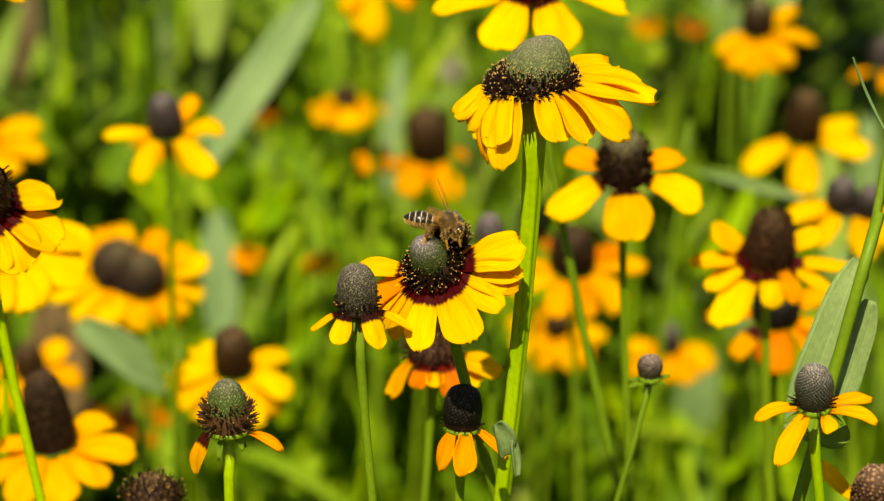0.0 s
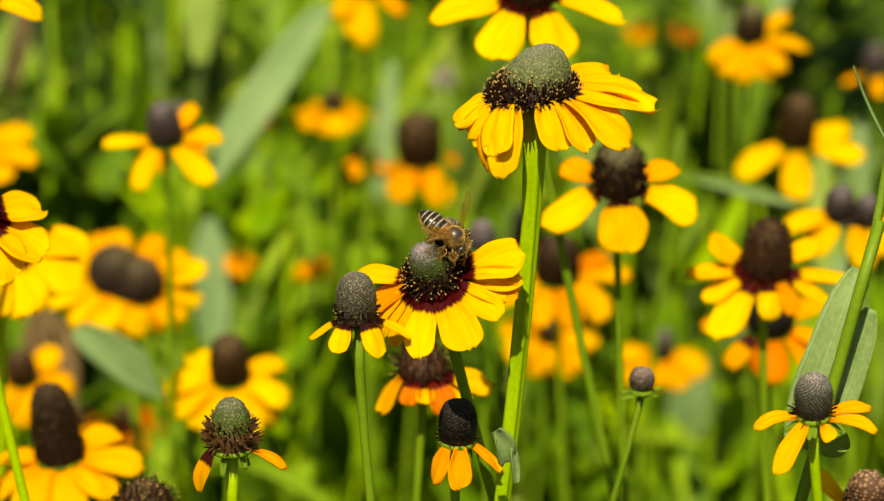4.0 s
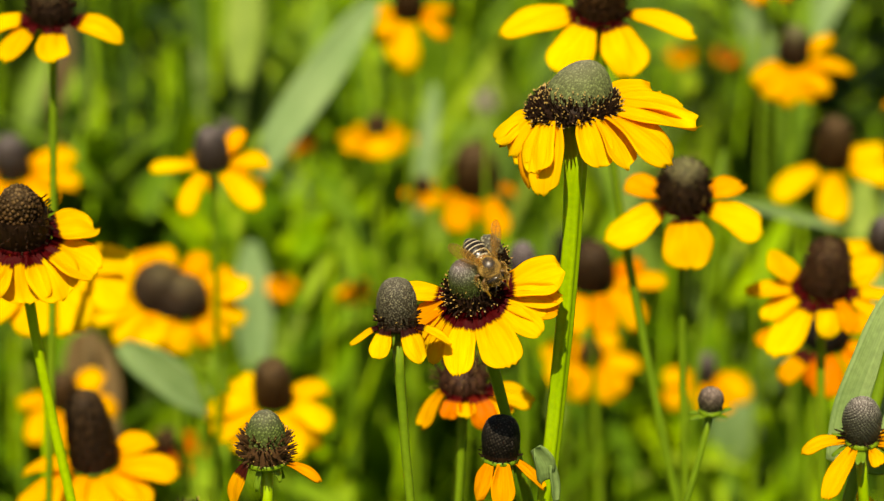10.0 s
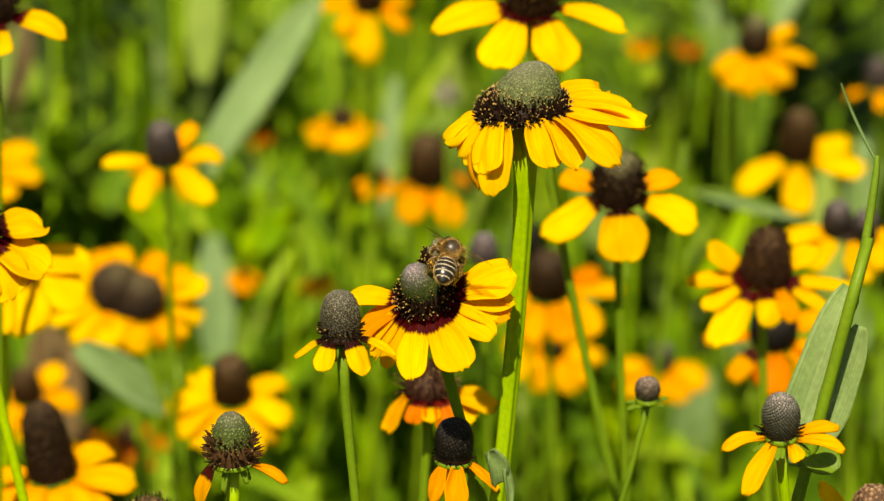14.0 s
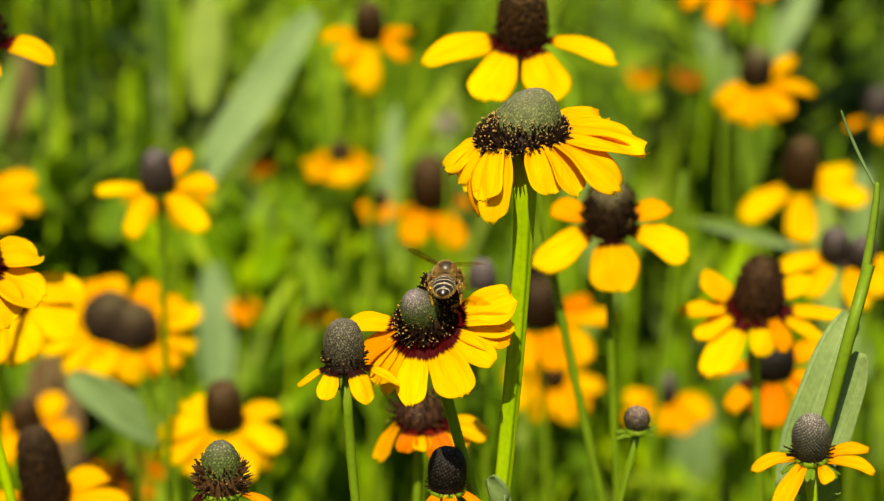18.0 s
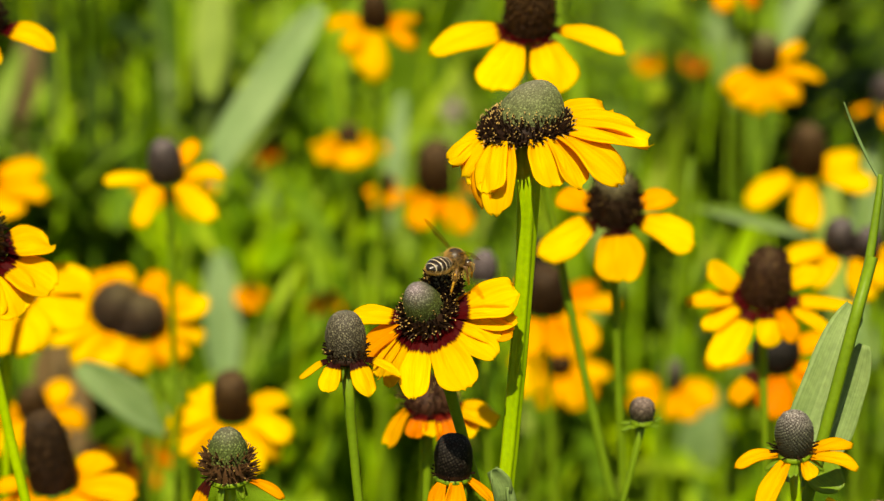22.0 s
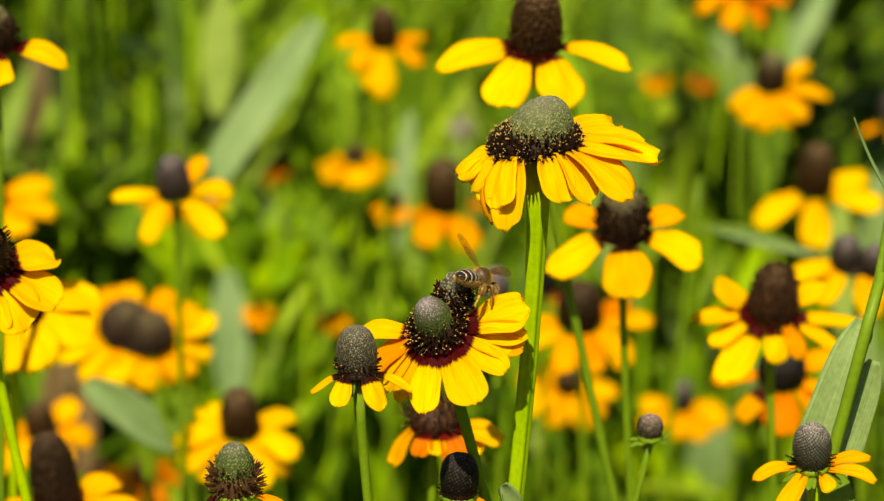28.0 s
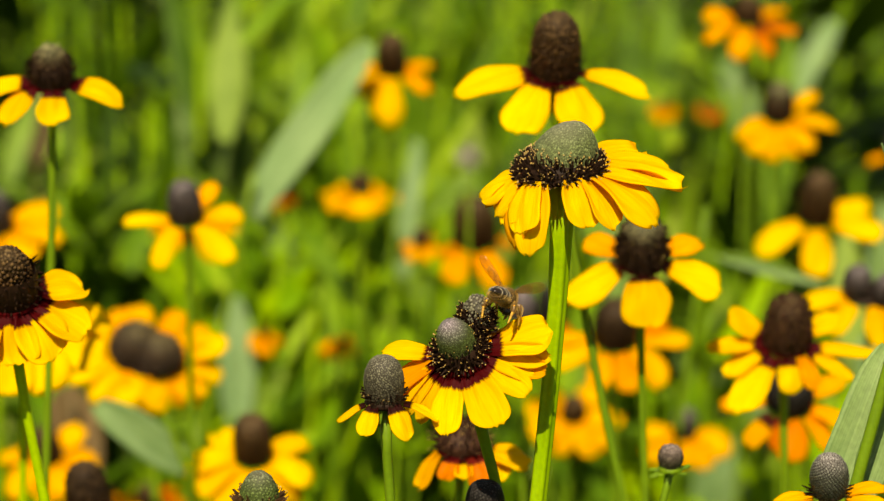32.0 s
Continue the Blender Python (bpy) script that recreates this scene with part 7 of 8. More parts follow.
    walk(FLOWERS["over_top"], sway(FLOWERS["over_top"], (0.0207, 0.5598, 0.6389), [(0, -1.18, 0.03), (0.5, -1.41, -0.77), (1, -1.38, -0.95), (1.5, -1.11, -0.65), (2, -1.56, -0.12), (2.5, -1.61, 0.04), (3, -0.90, -0.12), (3.5, -0.52, -0.66), (5.5, 2.97, -0.08), (6, 4.61, -1.81), (6.5, 5.54, -3.00), (7, 6.04, -2.71), (7.5, 4.01, -2.87), (8, 3.84, -3.87), (8.5, 7.77, -5.76), (9, 10.23, -5.06), (9.5, 10.33, -2.35), (10, 6.39, 1.44), (10.5, 2.54, 2.87), (11, 1.25, 1.63), (11.5, -0.26, -0.29), (12, -0.37, -1.32), (12.5, -0.31, -1.38), (13, -0.00, 0.00), (13.5, -0.23, 0.81), (14, -0.29, 0.77), (14.5, -1.20, 0.50), (16.5, -0.86, 0.62), (17, -1.59, 0.71), (17.5, -1.89, 0.52), (18, -2.48, 0.23), (18.5, -2.13, -0.05), (19, -1.98, -0.53), (19.5, -1.85, 0.03), (20, -2.77, 0.11), (20.5, -2.65, 0.36), (21, -2.54, 0.02), (21.5, -2.19, -0.23), (22, -2.13, -0.36), (22.5, -2.24, 0.25), (23, -2.33, 0.60), (23.5, -2.34, 0.19), (24, -2.24, -0.18), (24.5, -1.94, -0.12), (25, -2.12, 0.00), (25.5, -2.33, 0.28), (27.5, -2.39, -0.02), (28, -2.65, 0.19), (28.5, -2.28, 0.23), (29, -2.04, 0.06), (29.5, -2.30, 0.14), (30, -2.69, 0.05), (30.5, -2.28, 0.20), (31, -1.67, 0.48), (31.5, -0.93, 0.49), (32, -0.08, 0.49)]))
    walk(FLOWERS["left_edge"], sway(FLOWERS["left_edge"], (-0.0902, 0.4856, 0.6039), [(0, -1.04, -0.38), (0.5, -2.57, -1.18), (1, -3.72, -1.32), (1.5, -4.11, -0.79), (2, -2.61, -0.43), (2.5, -0.86, -0.61), (3, -0.75, -1.28), (3.5, -2.41, -1.19), (5.5, -2.34, -1.31), (6, -3.99, -1.96), (6.5, -4.53, -3.48), (7, -3.89, -3.70), (7.5, -5.76, -2.56), (8, -5.93, -2.81), (8.5, -4.47, -2.09), (9, -2.75, -0.51), (9.5, -0.77, -0.31), (10, -0.41, -0.08), (10.5, -1.08, -0.73), (11, -1.65, -1.29), (11.5, -2.43, -1.54), (12, -2.53, -1.12), (12.5, -0.72, -0.88), (13, 0.00, 0.00), (13.5, -0.24, -1.08), (14, -2.79, -1.09), (14.5, -4.42, -0.64), (16.5, -2.89, -0.43), (17, -3.95, -0.77), (17.5, -3.86, -0.62), (18, -3.82, -0.99), (18.5, -3.32, -0.77), (19, -2.58, -0.89), (19.5, -2.52, -0.90), (20, -3.69, -1.04), (20.5, -4.40, -0.59), (21, -4.80, -0.95), (21.5, -3.76, -0.51), (22, -2.90, -1.19), (22.5, -2.58, -1.33), (23, -3.37, -0.48), (23.5, -3.24, -1.16), (24, -3.69, -1.08), (24.5, -3.41, -0.82), (25, -2.95, -0.93), (25.5, -2.39, -1.38), (27.5, -3.67, -1.40), (28, -3.47, -0.51), (28.5, -2.78, -1.38), (29, -2.59, -1.29), (29.5, -2.81, -1.10), (30, -3.22, -0.90), (30.5, -3.04, -0.95), (31, -1.90, -1.58), (31.5, -0.43, -1.48), (32, 0.93, -1.34)]))
    walk(FLOWERS["left_low"], sway(FLOWERS["left_low"], (-0.1074, 0.5932, 0.5736), [(0, 0.47, -0.85), (0.5, 0.49, -0.97), (1, 1.01, -1.70), (1.5, 1.55, -1.07), (2, 0.64, -0.69), (2.5, 0.06, -0.91), (3, 0.62, -0.90), (3.5, 1.71, -0.57), (5.5, -0.34, 0.29), (6, -2.57, 1.18), (6.5, -3.39, 1.07), (7, -2.19, 1.88), (7.5, -2.00, 2.99), (8, -2.18, 1.05), (8.5, -0.65, 0.79), (9, 1.86, 1.47), (9.5, 4.58, 1.16), (10, 2.29, 0.99), (10.5, -0.27, 0.36), (11, -1.16, -0.32), (11.5, 0.61, -0.19), (12, 2.39, 0.14), (12.5, 1.86, 0.60), (13, -0.00, 0.00), (13.5, -0.30, -0.49), (14, 1.19, -0.30), (14.5, 1.67, 0.43), (16.5, -0.43, -0.54), (17, 0.40, -0.32), (17.5, 0.09, -0.14), (18, -0.48, -0.37), (18.5, -0.71, -0.94), (19, -0.65, -1.09), (19.5, -0.40, -0.71), (20, -0.53, -0.63), (20.5, -0.96, -0.69), (21, -1.45, -1.12), (21.5, -0.82, -1.04), (22, -0.20, -1.04), (22.5, 0.19, -0.78), (23, -0.34, -0.58), (23.5, -0.36, -1.19), (24, -0.30, -1.30), (24.5, 0.01, -0.79), (25, 0.39, -0.92), (25.5, 0.25, -0.83), (27.5, -0.28, -1.05), (28, -0.25, -0.83), (28.5, -0.46, -1.06), (29, -0.43, -0.96), (29.5, -0.50, -0.92), (30, 0.28, -0.45), (30.5, 0.92, -0.09), (31, 1.08, -0.21), (31.5, 0.99, 0.10), (32, 0.80, 0.07)]))
    walk(FLOWERS["tall_left"], sway(FLOWERS["tall_left"], (-0.0978, 0.5589, 0.6367), [(0, -12.04, 3.77), (3, -12.72, 3.55), (5.5, 4.87, -3.68), (6, 4.77, -4.23), (6.5, 7.08, -4.64), (7, 4.30, -3.32), (7.5, 2.05, -2.16), (8, 0.55, -5.12), (8.5, 4.85, -5.36), (9, 7.86, -1.07), (10.5, -1.62, 1.93), (11.5, -3.37, -0.08), (13, -0.96, 1.31), (14.5, -2.42, 1.05), (16.5, -4.09, 1.67), (19, -5.06, 1.99), (21, -6.75, 1.79), (23, -4.63, 2.70), (25, -4.55, 0.98), (25.5, -4.62, 0.75), (28, -5.06, 2.43), (29, -5.27, 1.68), (30, -3.90, 0.63), (31, 0.08, 0.55), (32, 5.67, -0.22)]))
    walk(FLOWERS["big_brown"], sway(FLOWERS["big_brown"], (-0.0933, 0.5836, 0.5269), [(0, -1.29, -3.08), (0.5, 1.08, -4.66), (1, 5.59, -5.50), (1.5, 6.83, -3.64), (2, 3.02, -1.87), (2.5, -1.47, -2.10), (3, -0.68, -4.18), (3.5, 2.81, -4.49), (5.5, -0.78, -3.86), (6, -0.92, -4.24), (6.5, -0.69, -4.24), (7, -0.77, -1.92), (7.5, -2.96, -0.72), (8, -1.28, -3.45), (8.5, -0.31, -5.68), (9, -0.03, -5.87), (9.5, 1.24, -3.17), (10, 0.70, -0.42), (10.5, -0.17, -0.25), (11, -0.78, -3.84), (11.5, -1.47, -6.22), (12, -0.95, -4.87), (12.5, 0.06, -1.05), (13, -0.00, 0.00), (13.5, 0.72, -1.55), (14, -0.65, -4.48), (14.5, -3.26, -5.66), (16.5, -2.61, -2.24), (17, -3.56, -4.30), (17.5, -3.02, -4.54), (18, -1.85, -3.28), (18.5, -1.65, -2.81), (19, -1.86, -1.70), (19.5, -3.78, -2.81), (20, -4.37, -4.17), (20.5, -3.28, -4.23), (21, -0.83, -3.59), (21.5, 0.07, -2.49), (22, -1.86, -2.73), (22.5, -3.27, -3.49), (23, -3.20, -3.50), (23.5, -1.19, -3.87), (24, 0.94, -3.35), (24.5, 0.67, -2.68), (25, -2.00, -3.20), (25.5, -2.89, -3.94), (27.5, -1.59, -3.54), (28, -2.47, -3.53), (28.5, -2.87, -3.76), (29, -1.83, -3.45), (29.5, -0.41, -3.19), (30, 2.16, -3.52), (30.5, 3.01, -3.58), (31, 3.89, -4.32), (31.5, 5.65, -4.42), (32, 4.93, -4.43)]))
    walk(FLOWERS["five_star"], sway(FLOWERS["five_star"], (-0.0757, 0.6683, 0.5854), [(0, 0.55, 0.96), (0.5, 0.53, 0.61), (1, 1.44, -0.03), (1.5, 1.90, 0.57), (2, 1.00, 1.32), (2.5, 0.30, 0.91), (3, 1.16, 1.16), (3.5, 2.44, 0.96), (5.5, 0.46, -0.22), (6, -1.79, 0.74), (6.5, -2.97, 1.18), (7, -2.21, 0.85), (7.5, -0.77, -0.84), (8, -1.05, -3.81), (8.5, 0.38, -2.77), (9, 3.24, -0.48), (9.5, 6.47, 0.00), (10, 3.76, 0.19), (10.5, 0.11, -0.23), (11, -1.62, -0.46), (11.5, 1.02, -0.28), (12, 3.22, 0.09), (12.5, 2.97, 0.28), (13, -0.00, 0.00), (13.5, -0.08, -0.58), (14, 1.31, -0.06), (14.5, 2.19, 0.62), (16.5, -0.17, 0.25), (17, 0.68, 0.35), (17.5, 0.55, 0.80), (18, -0.35, 0.36), (18.5, -0.85, -0.02), (19, -0.26, -0.47), (19.5, -0.39, 0.35), (20, -0.66, 0.58), (20.5, -1.17, 0.08), (21, -1.98, -0.16), (21.5, -0.96, -0.16), (22, 0.02, -0.21), (22.5, 0.40, 0.60), (23, 0.04, 0.58), (23.5, -0.32, -0.21), (24, -0.45, -0.35), (24.5, 0.24, 0.30), (25, 0.58, 0.71), (25.5, 0.39, 0.41), (27.5, -0.19, 0.36), (28, -0.09, 0.32), (28.5, -0.34, 0.32), (29, -0.53, 0.17), (29.5, -0.37, 0.22), (30, 0.65, 0.38), (30.5, 1.37, 0.78), (31, 1.48, 1.18), (31.5, 1.65, 0.79), (32, 1.13, 0.58)]))
    walk(FLOWERS["double"], sway(FLOWERS["double"], (-0.0958, 0.7379, 0.5300), [(0, 0.63, -0.84), (0.5, 0.66, -0.97), (1, 1.33, -1.74), (1.5, 1.99, -1.03), (2, 0.83, -0.67), (2.5, 0.12, -0.90), (3, 0.82, -0.89), (3.5, 2.17, -0.55), (5.5, -0.40, 0.48), (6, -3.18, 1.57), (6.5, -4.15, 1.70), (7, -2.64, 2.84), (7.5, -2.46, 3.93), (8, -2.67, 1.62), (8.5, -0.80, 1.06), (9, 2.31, 1.82), (9.5, 5.75, 1.72), (10, 2.88, 1.43), (10.5, -0.33, 0.51), (11, -1.42, -0.30), (11.5, 0.79, -0.10), (12, 3.00, 0.31), (12.5, 2.32, 0.80), (13, -0.00, 0.00), (13.5, -0.38, -0.64), (14, 1.49, -0.35), (14.5, 2.07, 0.45), (16.5, -0.55, -0.74), (17, 0.50, -0.39), (17.5, 0.11, -0.15), (18, -0.59, -0.41), (18.5, -0.87, -1.11), (19, -0.81, -1.34), (19.5, -0.50, -0.91), (20, -0.64, -0.70), (20.5, -1.17, -0.74), (21, -1.78, -1.26), (21.5, -1.02, -1.25), (22, -0.25, -1.30), (22.5, 0.25, -0.92), (23, -0.42, -0.68), (23.5, -0.42, -1.34), (24, -0.35, -1.50), (24.5, 0.01, -0.98), (25, 0.50, -1.07), (25.5, 0.33, -0.90), (27.5, -0.33, -1.21), (28, -0.30, -0.98), (28.5, -0.56, -1.25), (29, -0.53, -1.14), (29.5, -0.62, -1.08), (30, 0.37, -0.42), (30.5, 1.17, 0.03), (31, 1.38, -0.06), (31.5, 1.26, 0.30), (32, 1.04, 0.32)]))
    walk(FLOWERS["brown_post"], sway(FLOWERS["brown_post"], (-0.0594, 0.6777, 0.5167), [(0, 0.75, 0.40), (0.5, 1.04, 0.05), (1, 1.79, -0.53), (1.5, 2.10, 0.06), (2, 1.17, 0.28), (2.5, 0.55, 0.12), (3, 1.20, -0.10), (3.5, 2.14, 0.13), (5.5, -0.02, -0.64), (6, -0.18, -0.62), (6.5, -1.08, -0.23), (7, 0.43, 0.97), (7.5, -0.17, 0.70), (8, -0.49, -1.33), (8.5, 0.53, -1.37), (9, 2.14, -0.49), (9.5, 4.61, -0.57), (10, 2.36, -0.18), (10.5, -0.00, -0.44), (11, -0.74, -0.65), (11.5, 0.61, -0.92), (12, 2.41, -0.79), (12.5, 1.49, 0.55), (13, -0.00, 0.00), (13.5, -0.13, -0.61), (14, 1.16, -0.78), (14.5, 1.37, -0.13), (16.5, -0.57, -0.74), (17, 0.23, -0.35), (17.5, -0.12, -0.36), (18, -0.74, 0.17), (18.5, -0.74, -0.46), (19, -0.71, -0.95), (19.5, -0.47, -0.36), (20, -1.00, -0.07), (20.5, -1.23, -0.09), (21, -1.53, -0.56), (21.5, -0.91, -0.62), (22, -0.46, -0.70), (22.5, 0.05, -0.54), (23, -0.35, 0.16), (23.5, -0.28, -0.37), (24, -0.23, -0.53), (24.5, 0.03, -0.41), (25, 0.29, -0.42), (25.5, -0.06, -0.22), (27.5, -0.22, -0.29), (28, -0.47, -0.37), (28.5, -0.22, -0.59), (29, -0.46, -0.52), (29.5, -0.04, -0.44), (30, 0.70, 0.24), (30.5, 1.19, 0.41), (31, 1.68, 0.38), (31.5, 1.79, 0.20), (32, 1.64, -0.19)]))
    walk(FLOWERS["right_far"], sway(FLOWERS["right_far"], (0.1108, 0.8743, 0.5879), [(0, -1.48, -0.45), (0.5, -1.81, -1.04), (1, -2.31, -0.68), (1.5, -1.32, -0.42), (2, -2.37, -0.74), (2.5, -1.51, -0.38), (3, -2.53, -0.64), (3.5, -1.98, -0.77), (5.5, -0.15, 0.13), (6, -0.33, 0.45), (6.5, 0.88, 0.67), (7, 1.10, 1.08), (7.5, 2.36, 0.80), (8, 5.14, 0.75), (8.5, 2.77, -0.09), (9, 0.24, -0.39), (9.5, -0.13, -0.13), (10, -0.82, -0.36), (10.5, 0.66, 0.07), (11, 0.18, -0.24), (11.5, -0.35, -0.13), (12, -0.23, -0.23), (12.5, 0.15, 0.08), (13, -0.00, 0.00), (13.5, -0.08, 0.00), (14, -0.46, 0.02), (14.5, -0.41, -0.03), (16.5, 0.13, -0.11), (17, -0.07, -0.09), (17.5, -0.24, -0.34), (18, 0.08, -0.41), (18.5, 0.33, -0.50), (19, 0.52, -0.16), (19.5, 0.11, -0.03), (20, 0.22, -0.20), (20.5, 0.14, -0.35), (21, 0.30, -0.25), (21.5, 0.21, -0.25), (22, 0.29, -0.25), (22.5, 0.13, -0.38), (23, -0.01, -0.47), (23.5, 0.02, -0.26), (24, 0.16, -0.27), (24.5, -0.03, -0.16), (25, -0.26, -0.39), (25.5, 0.03, -0.44), (27.5, -0.07, -0.37), (28, 0.10, -0.17), (28.5, 0.37, -0.38), (29, 0.14, -0.37), (29.5, -0.26, -0.53), (30, -0.52, -0.49), (30.5, -0.82, -0.56), (31, -1.03, -0.58), (31.5, -1.09, -0.34), (32, -0.02, -0.47)]))
    walk(FLOWERS["right_blunt"], sway(FLOWERS["right_blunt"], (0.1205, 0.8300, 0.5580), [(0, -0.19, -0.61), (0.5, -1.37, -0.88), (1, 0.33, -0.43), (1.5, -0.53, -0.52), (2, -0.80, -0.62), (2.5, 0.37, -0.53), (3, -0.30, -0.49), (3.5, 0.44, -0.34), (5.5, -1.46, -0.11), (6, -0.48, 0.18), (6.5, -1.08, 0.48), (7, -1.31, 0.93), (7.5, -0.42, 0.84), (8, 2.64, 0.83), (8.5, -0.74, 0.22), (9, -1.22, -0.38), (9.5, -2.43, -0.31), (10, -2.02, 0.30), (10.5, 0.12, 0.09), (11, 0.87, -0.48), (11.5, -0.48, -0.07), (12, -1.80, -0.16), (12.5, -0.68, -0.49), (13, -0.00, 0.00), (13.5, 0.49, -0.31), (14, -0.69, -0.26), (14.5, -1.33, -0.35), (16.5, 0.66, 0.45), (17, -0.91, 0.20), (17.5, -0.19, 0.25), (18, 0.44, 0.22), (18.5, -0.18, 0.42), (19, -0.04, 0.42), (19.5, 0.97, 0.24), (20, 0.91, 0.41), (20.5, 0.84, 0.29), (21, 1.01, 0.41), (21.5, 0.55, 0.36), (22, 0.02, 0.35), (22.5, -0.67, 0.25), (23, -0.53, 0.16), (23.5, -0.10, -0.19), (24, 0.31, 0.08), (24.5, 0.59, 0.14), (25, 0.13, 0.23), (25.5, -0.41, 0.20), (27.5, 0.63, 0.28), (28, 0.17, 0.16), (28.5, -0.43, 0.26), (29, 0.20, 0.24), (29.5, 0.39, 0.09), (30, -0.36, 0.18), (30.5, -1.50, 0.10), (31, -0.79, 0.13), (31.5, -0.29, 0.35), (32, -1.51, 0.52)]))
    walk(FLOWERS["right_twin"], sway(FLOWERS["right_twin"], (0.1146, 0.6873, 0.5620), [(0, 0.21, 0.81), (0.5, 0.70, 0.13), (1, 1.25, -0.18), (1.5, 1.19, -0.04), (2, 0.90, 0.57), (2.5, 0.20, 0.64), (3, 0.38, 0.21), (3.5, 1.18, -0.19), (5.5, 2.71, -0.27), (6, 2.32, -1.47), (6.5, 1.30, -2.05), (7, 1.19, -0.90), (9.5, 1.35, -6.63), (10, 2.32, -2.28), (10.5, 4.01, 0.36), (11, 1.02, 0.38), (11.5, 0.41, -1.18), (12, 1.25, -1.50), (12.5, -0.29, -0.61), (13, -0.00, 0.00), (13.5, -0.10, -0.75), (14, 0.15, -0.43), (14.5, -0.20, -0.31), (16.5, 0.25, -0.61), (17, -0.04, -0.28), (17.5, -0.63, 0.24), (18, -0.58, 0.46), (18.5, -0.85, -0.10), (19, -1.00, -0.82), (19.5, -1.41, -0.52), (20, -1.62, 0.16), (20.5, -1.64, 0.30), (21, -1.50, -0.08), (21.5, -0.97, -0.39), (22, -0.96, -0.67), (22.5, -1.50, -0.24), (23, -1.63, 0.17), (23.5, -1.21, 0.15), (24, -1.13, -0.34), (24.5, -0.97, -0.83), (25, -1.31, -0.24), (25.5, -1.47, 0.24), (27.5, -1.35, -0.20), (28, -1.53, -0.08), (28.5, -1.29, -0.23), (29, -1.26, -0.25), (29.5, -1.58, -0.12), (30, -1.91, -0.01), (30.5, -2.15, -0.08), (31, -1.26, 0.19), (31.5, -0.62, -0.11), (32, -0.15, -0.16)]))
    walk(FLOWERS["under_star"], sway(FLOWERS["under_star"], (0.0866, 0.6356, 0.5437), [(0, 0.16, 1.30), (0.5, 0.64, 0.19), (1, 1.04, -0.18), (1.5, 1.15, 0.22), (2, 0.33, 0.40), (2.5, 0.17, 0.89), (3, 0.56, 0.03), (3.5, 0.57, 0.16), (5.5, 1.50, 0.57), (6, 0.93, -4.39), (6.5, 1.81, -4.63), (7, 1.59, -3.42), (7.5, -1.36, -3.91), (8, -2.17, -5.11), (8.5, -1.13, -7.51), (9, 1.06, -6.60), (9.5, 3.94, -2.51), (10, 3.88, 2.93), (10.5, 2.89, 3.23), (11, 1.48, 2.77), (11.5, 0.04, 0.38), (12, 1.29, -1.27), (12.5, 0.01, 0.06), (13, -0.00, 0.00), (13.5, 0.34, -0.22), (14, 0.39, 0.71), (14.5, -0.26, 0.20), (16.5, 0.18, 0.15), (17, -0.25, 0.39), (17.5, -0.35, 0.43), (18, -0.26, 0.62), (18.5, -0.50, -0.15), (19, -0.91, -1.02), (19.5, -0.88, -0.93), (20, -1.43, 0.08), (20.5, -1.43, -0.03), (21, -1.05, -0.18), (21.5, -0.87, -0.63), (22, -0.89, -0.86), (22.5, -1.11, -0.50), (23, -1.48, -0.11), (23.5, -0.78, -0.40), (24, -0.71, -0.41), (24.5, -0.66, -1.02), (25, -0.91, -0.74), (25.5, -1.48, 0.36), (27.5, -0.93, -0.49), (28, -1.38, -0.34), (28.5, -0.91, -0.71), (29, -0.91, -0.26), (29.5, -1.19, -0.38), (30, -1.67, 0.11), (30.5, -1.89, 0.06), (31, -1.01, -0.16), (31.5, -0.90, 0.68), (32, -0.85, 0.60)]))
    walk(FLOWERS["low_orange"], sway(FLOWERS["low_orange"], (0.0821, 0.8829, 0.4695), [(0, -0.01, 0.30), (0.5, 0.33, 0.92), (1, -0.94, 0.84), (1.5, -0.50, 0.88), (2, 0.52, 0.03), (2.5, 0.66, 0.03), (3, 0.25, 0.09), (3.5, 0.23, 0.33), (5.5, -0.70, 0.35), (6, 0.37, -0.58), (6.5, 0.68, -0.33), (7, 0.78, -1.61), (7.5, 0.04, -0.94), (8, -2.97, 0.69), (8.5, 0.64, -0.17), (9, 2.45, 0.88), (9.5, 2.75, 0.57), (10, 0.47, 0.38), (10.5, -0.34, 0.34), (11, 0.55, 1.23), (11.5, 0.12, 0.70), (12, 0.27, 0.59), (12.5, 0.03, 0.97), (13, -0.00, 0.00), (13.5, -0.47, 1.28), (14, -1.64, 0.96), (14.5, -0.08, 0.38), (16.5, -1.64, 1.54), (17, -0.65, 0.23), (17.5, -0.16, 0.27), (18, -0.04, 0.49), (18.5, 0.58, 0.35), (19, -0.30, 0.44), (19.5, -0.60, 0.63), (20, 0.25, 0.34), (20.5, 0.58, 0.47), (21, 0.47, 0.24), (21.5, 0.38, 0.33), (22, -0.60, 0.70), (22.5, -0.28, 0.52), (23, 0.79, 0.43), (23.5, 0.54, 0.22), (24, -0.01, 0.54), (24.5, -0.28, 0.77), (25, 0.03, 0.46), (25.5, 0.82, 0.05), (27.5, -0.01, 0.45), (28, 0.31, 0.10), (28.5, 0.33, 0.51), (29, 0.33, 0.52), (29.5, 0.56, 0.65), (30, 0.24, 0.34), (30.5, 0.57, 0.25), (31, 0.24, 0.17), (31.5, -0.22, -0.17), (32, -0.46, 0.56)]))
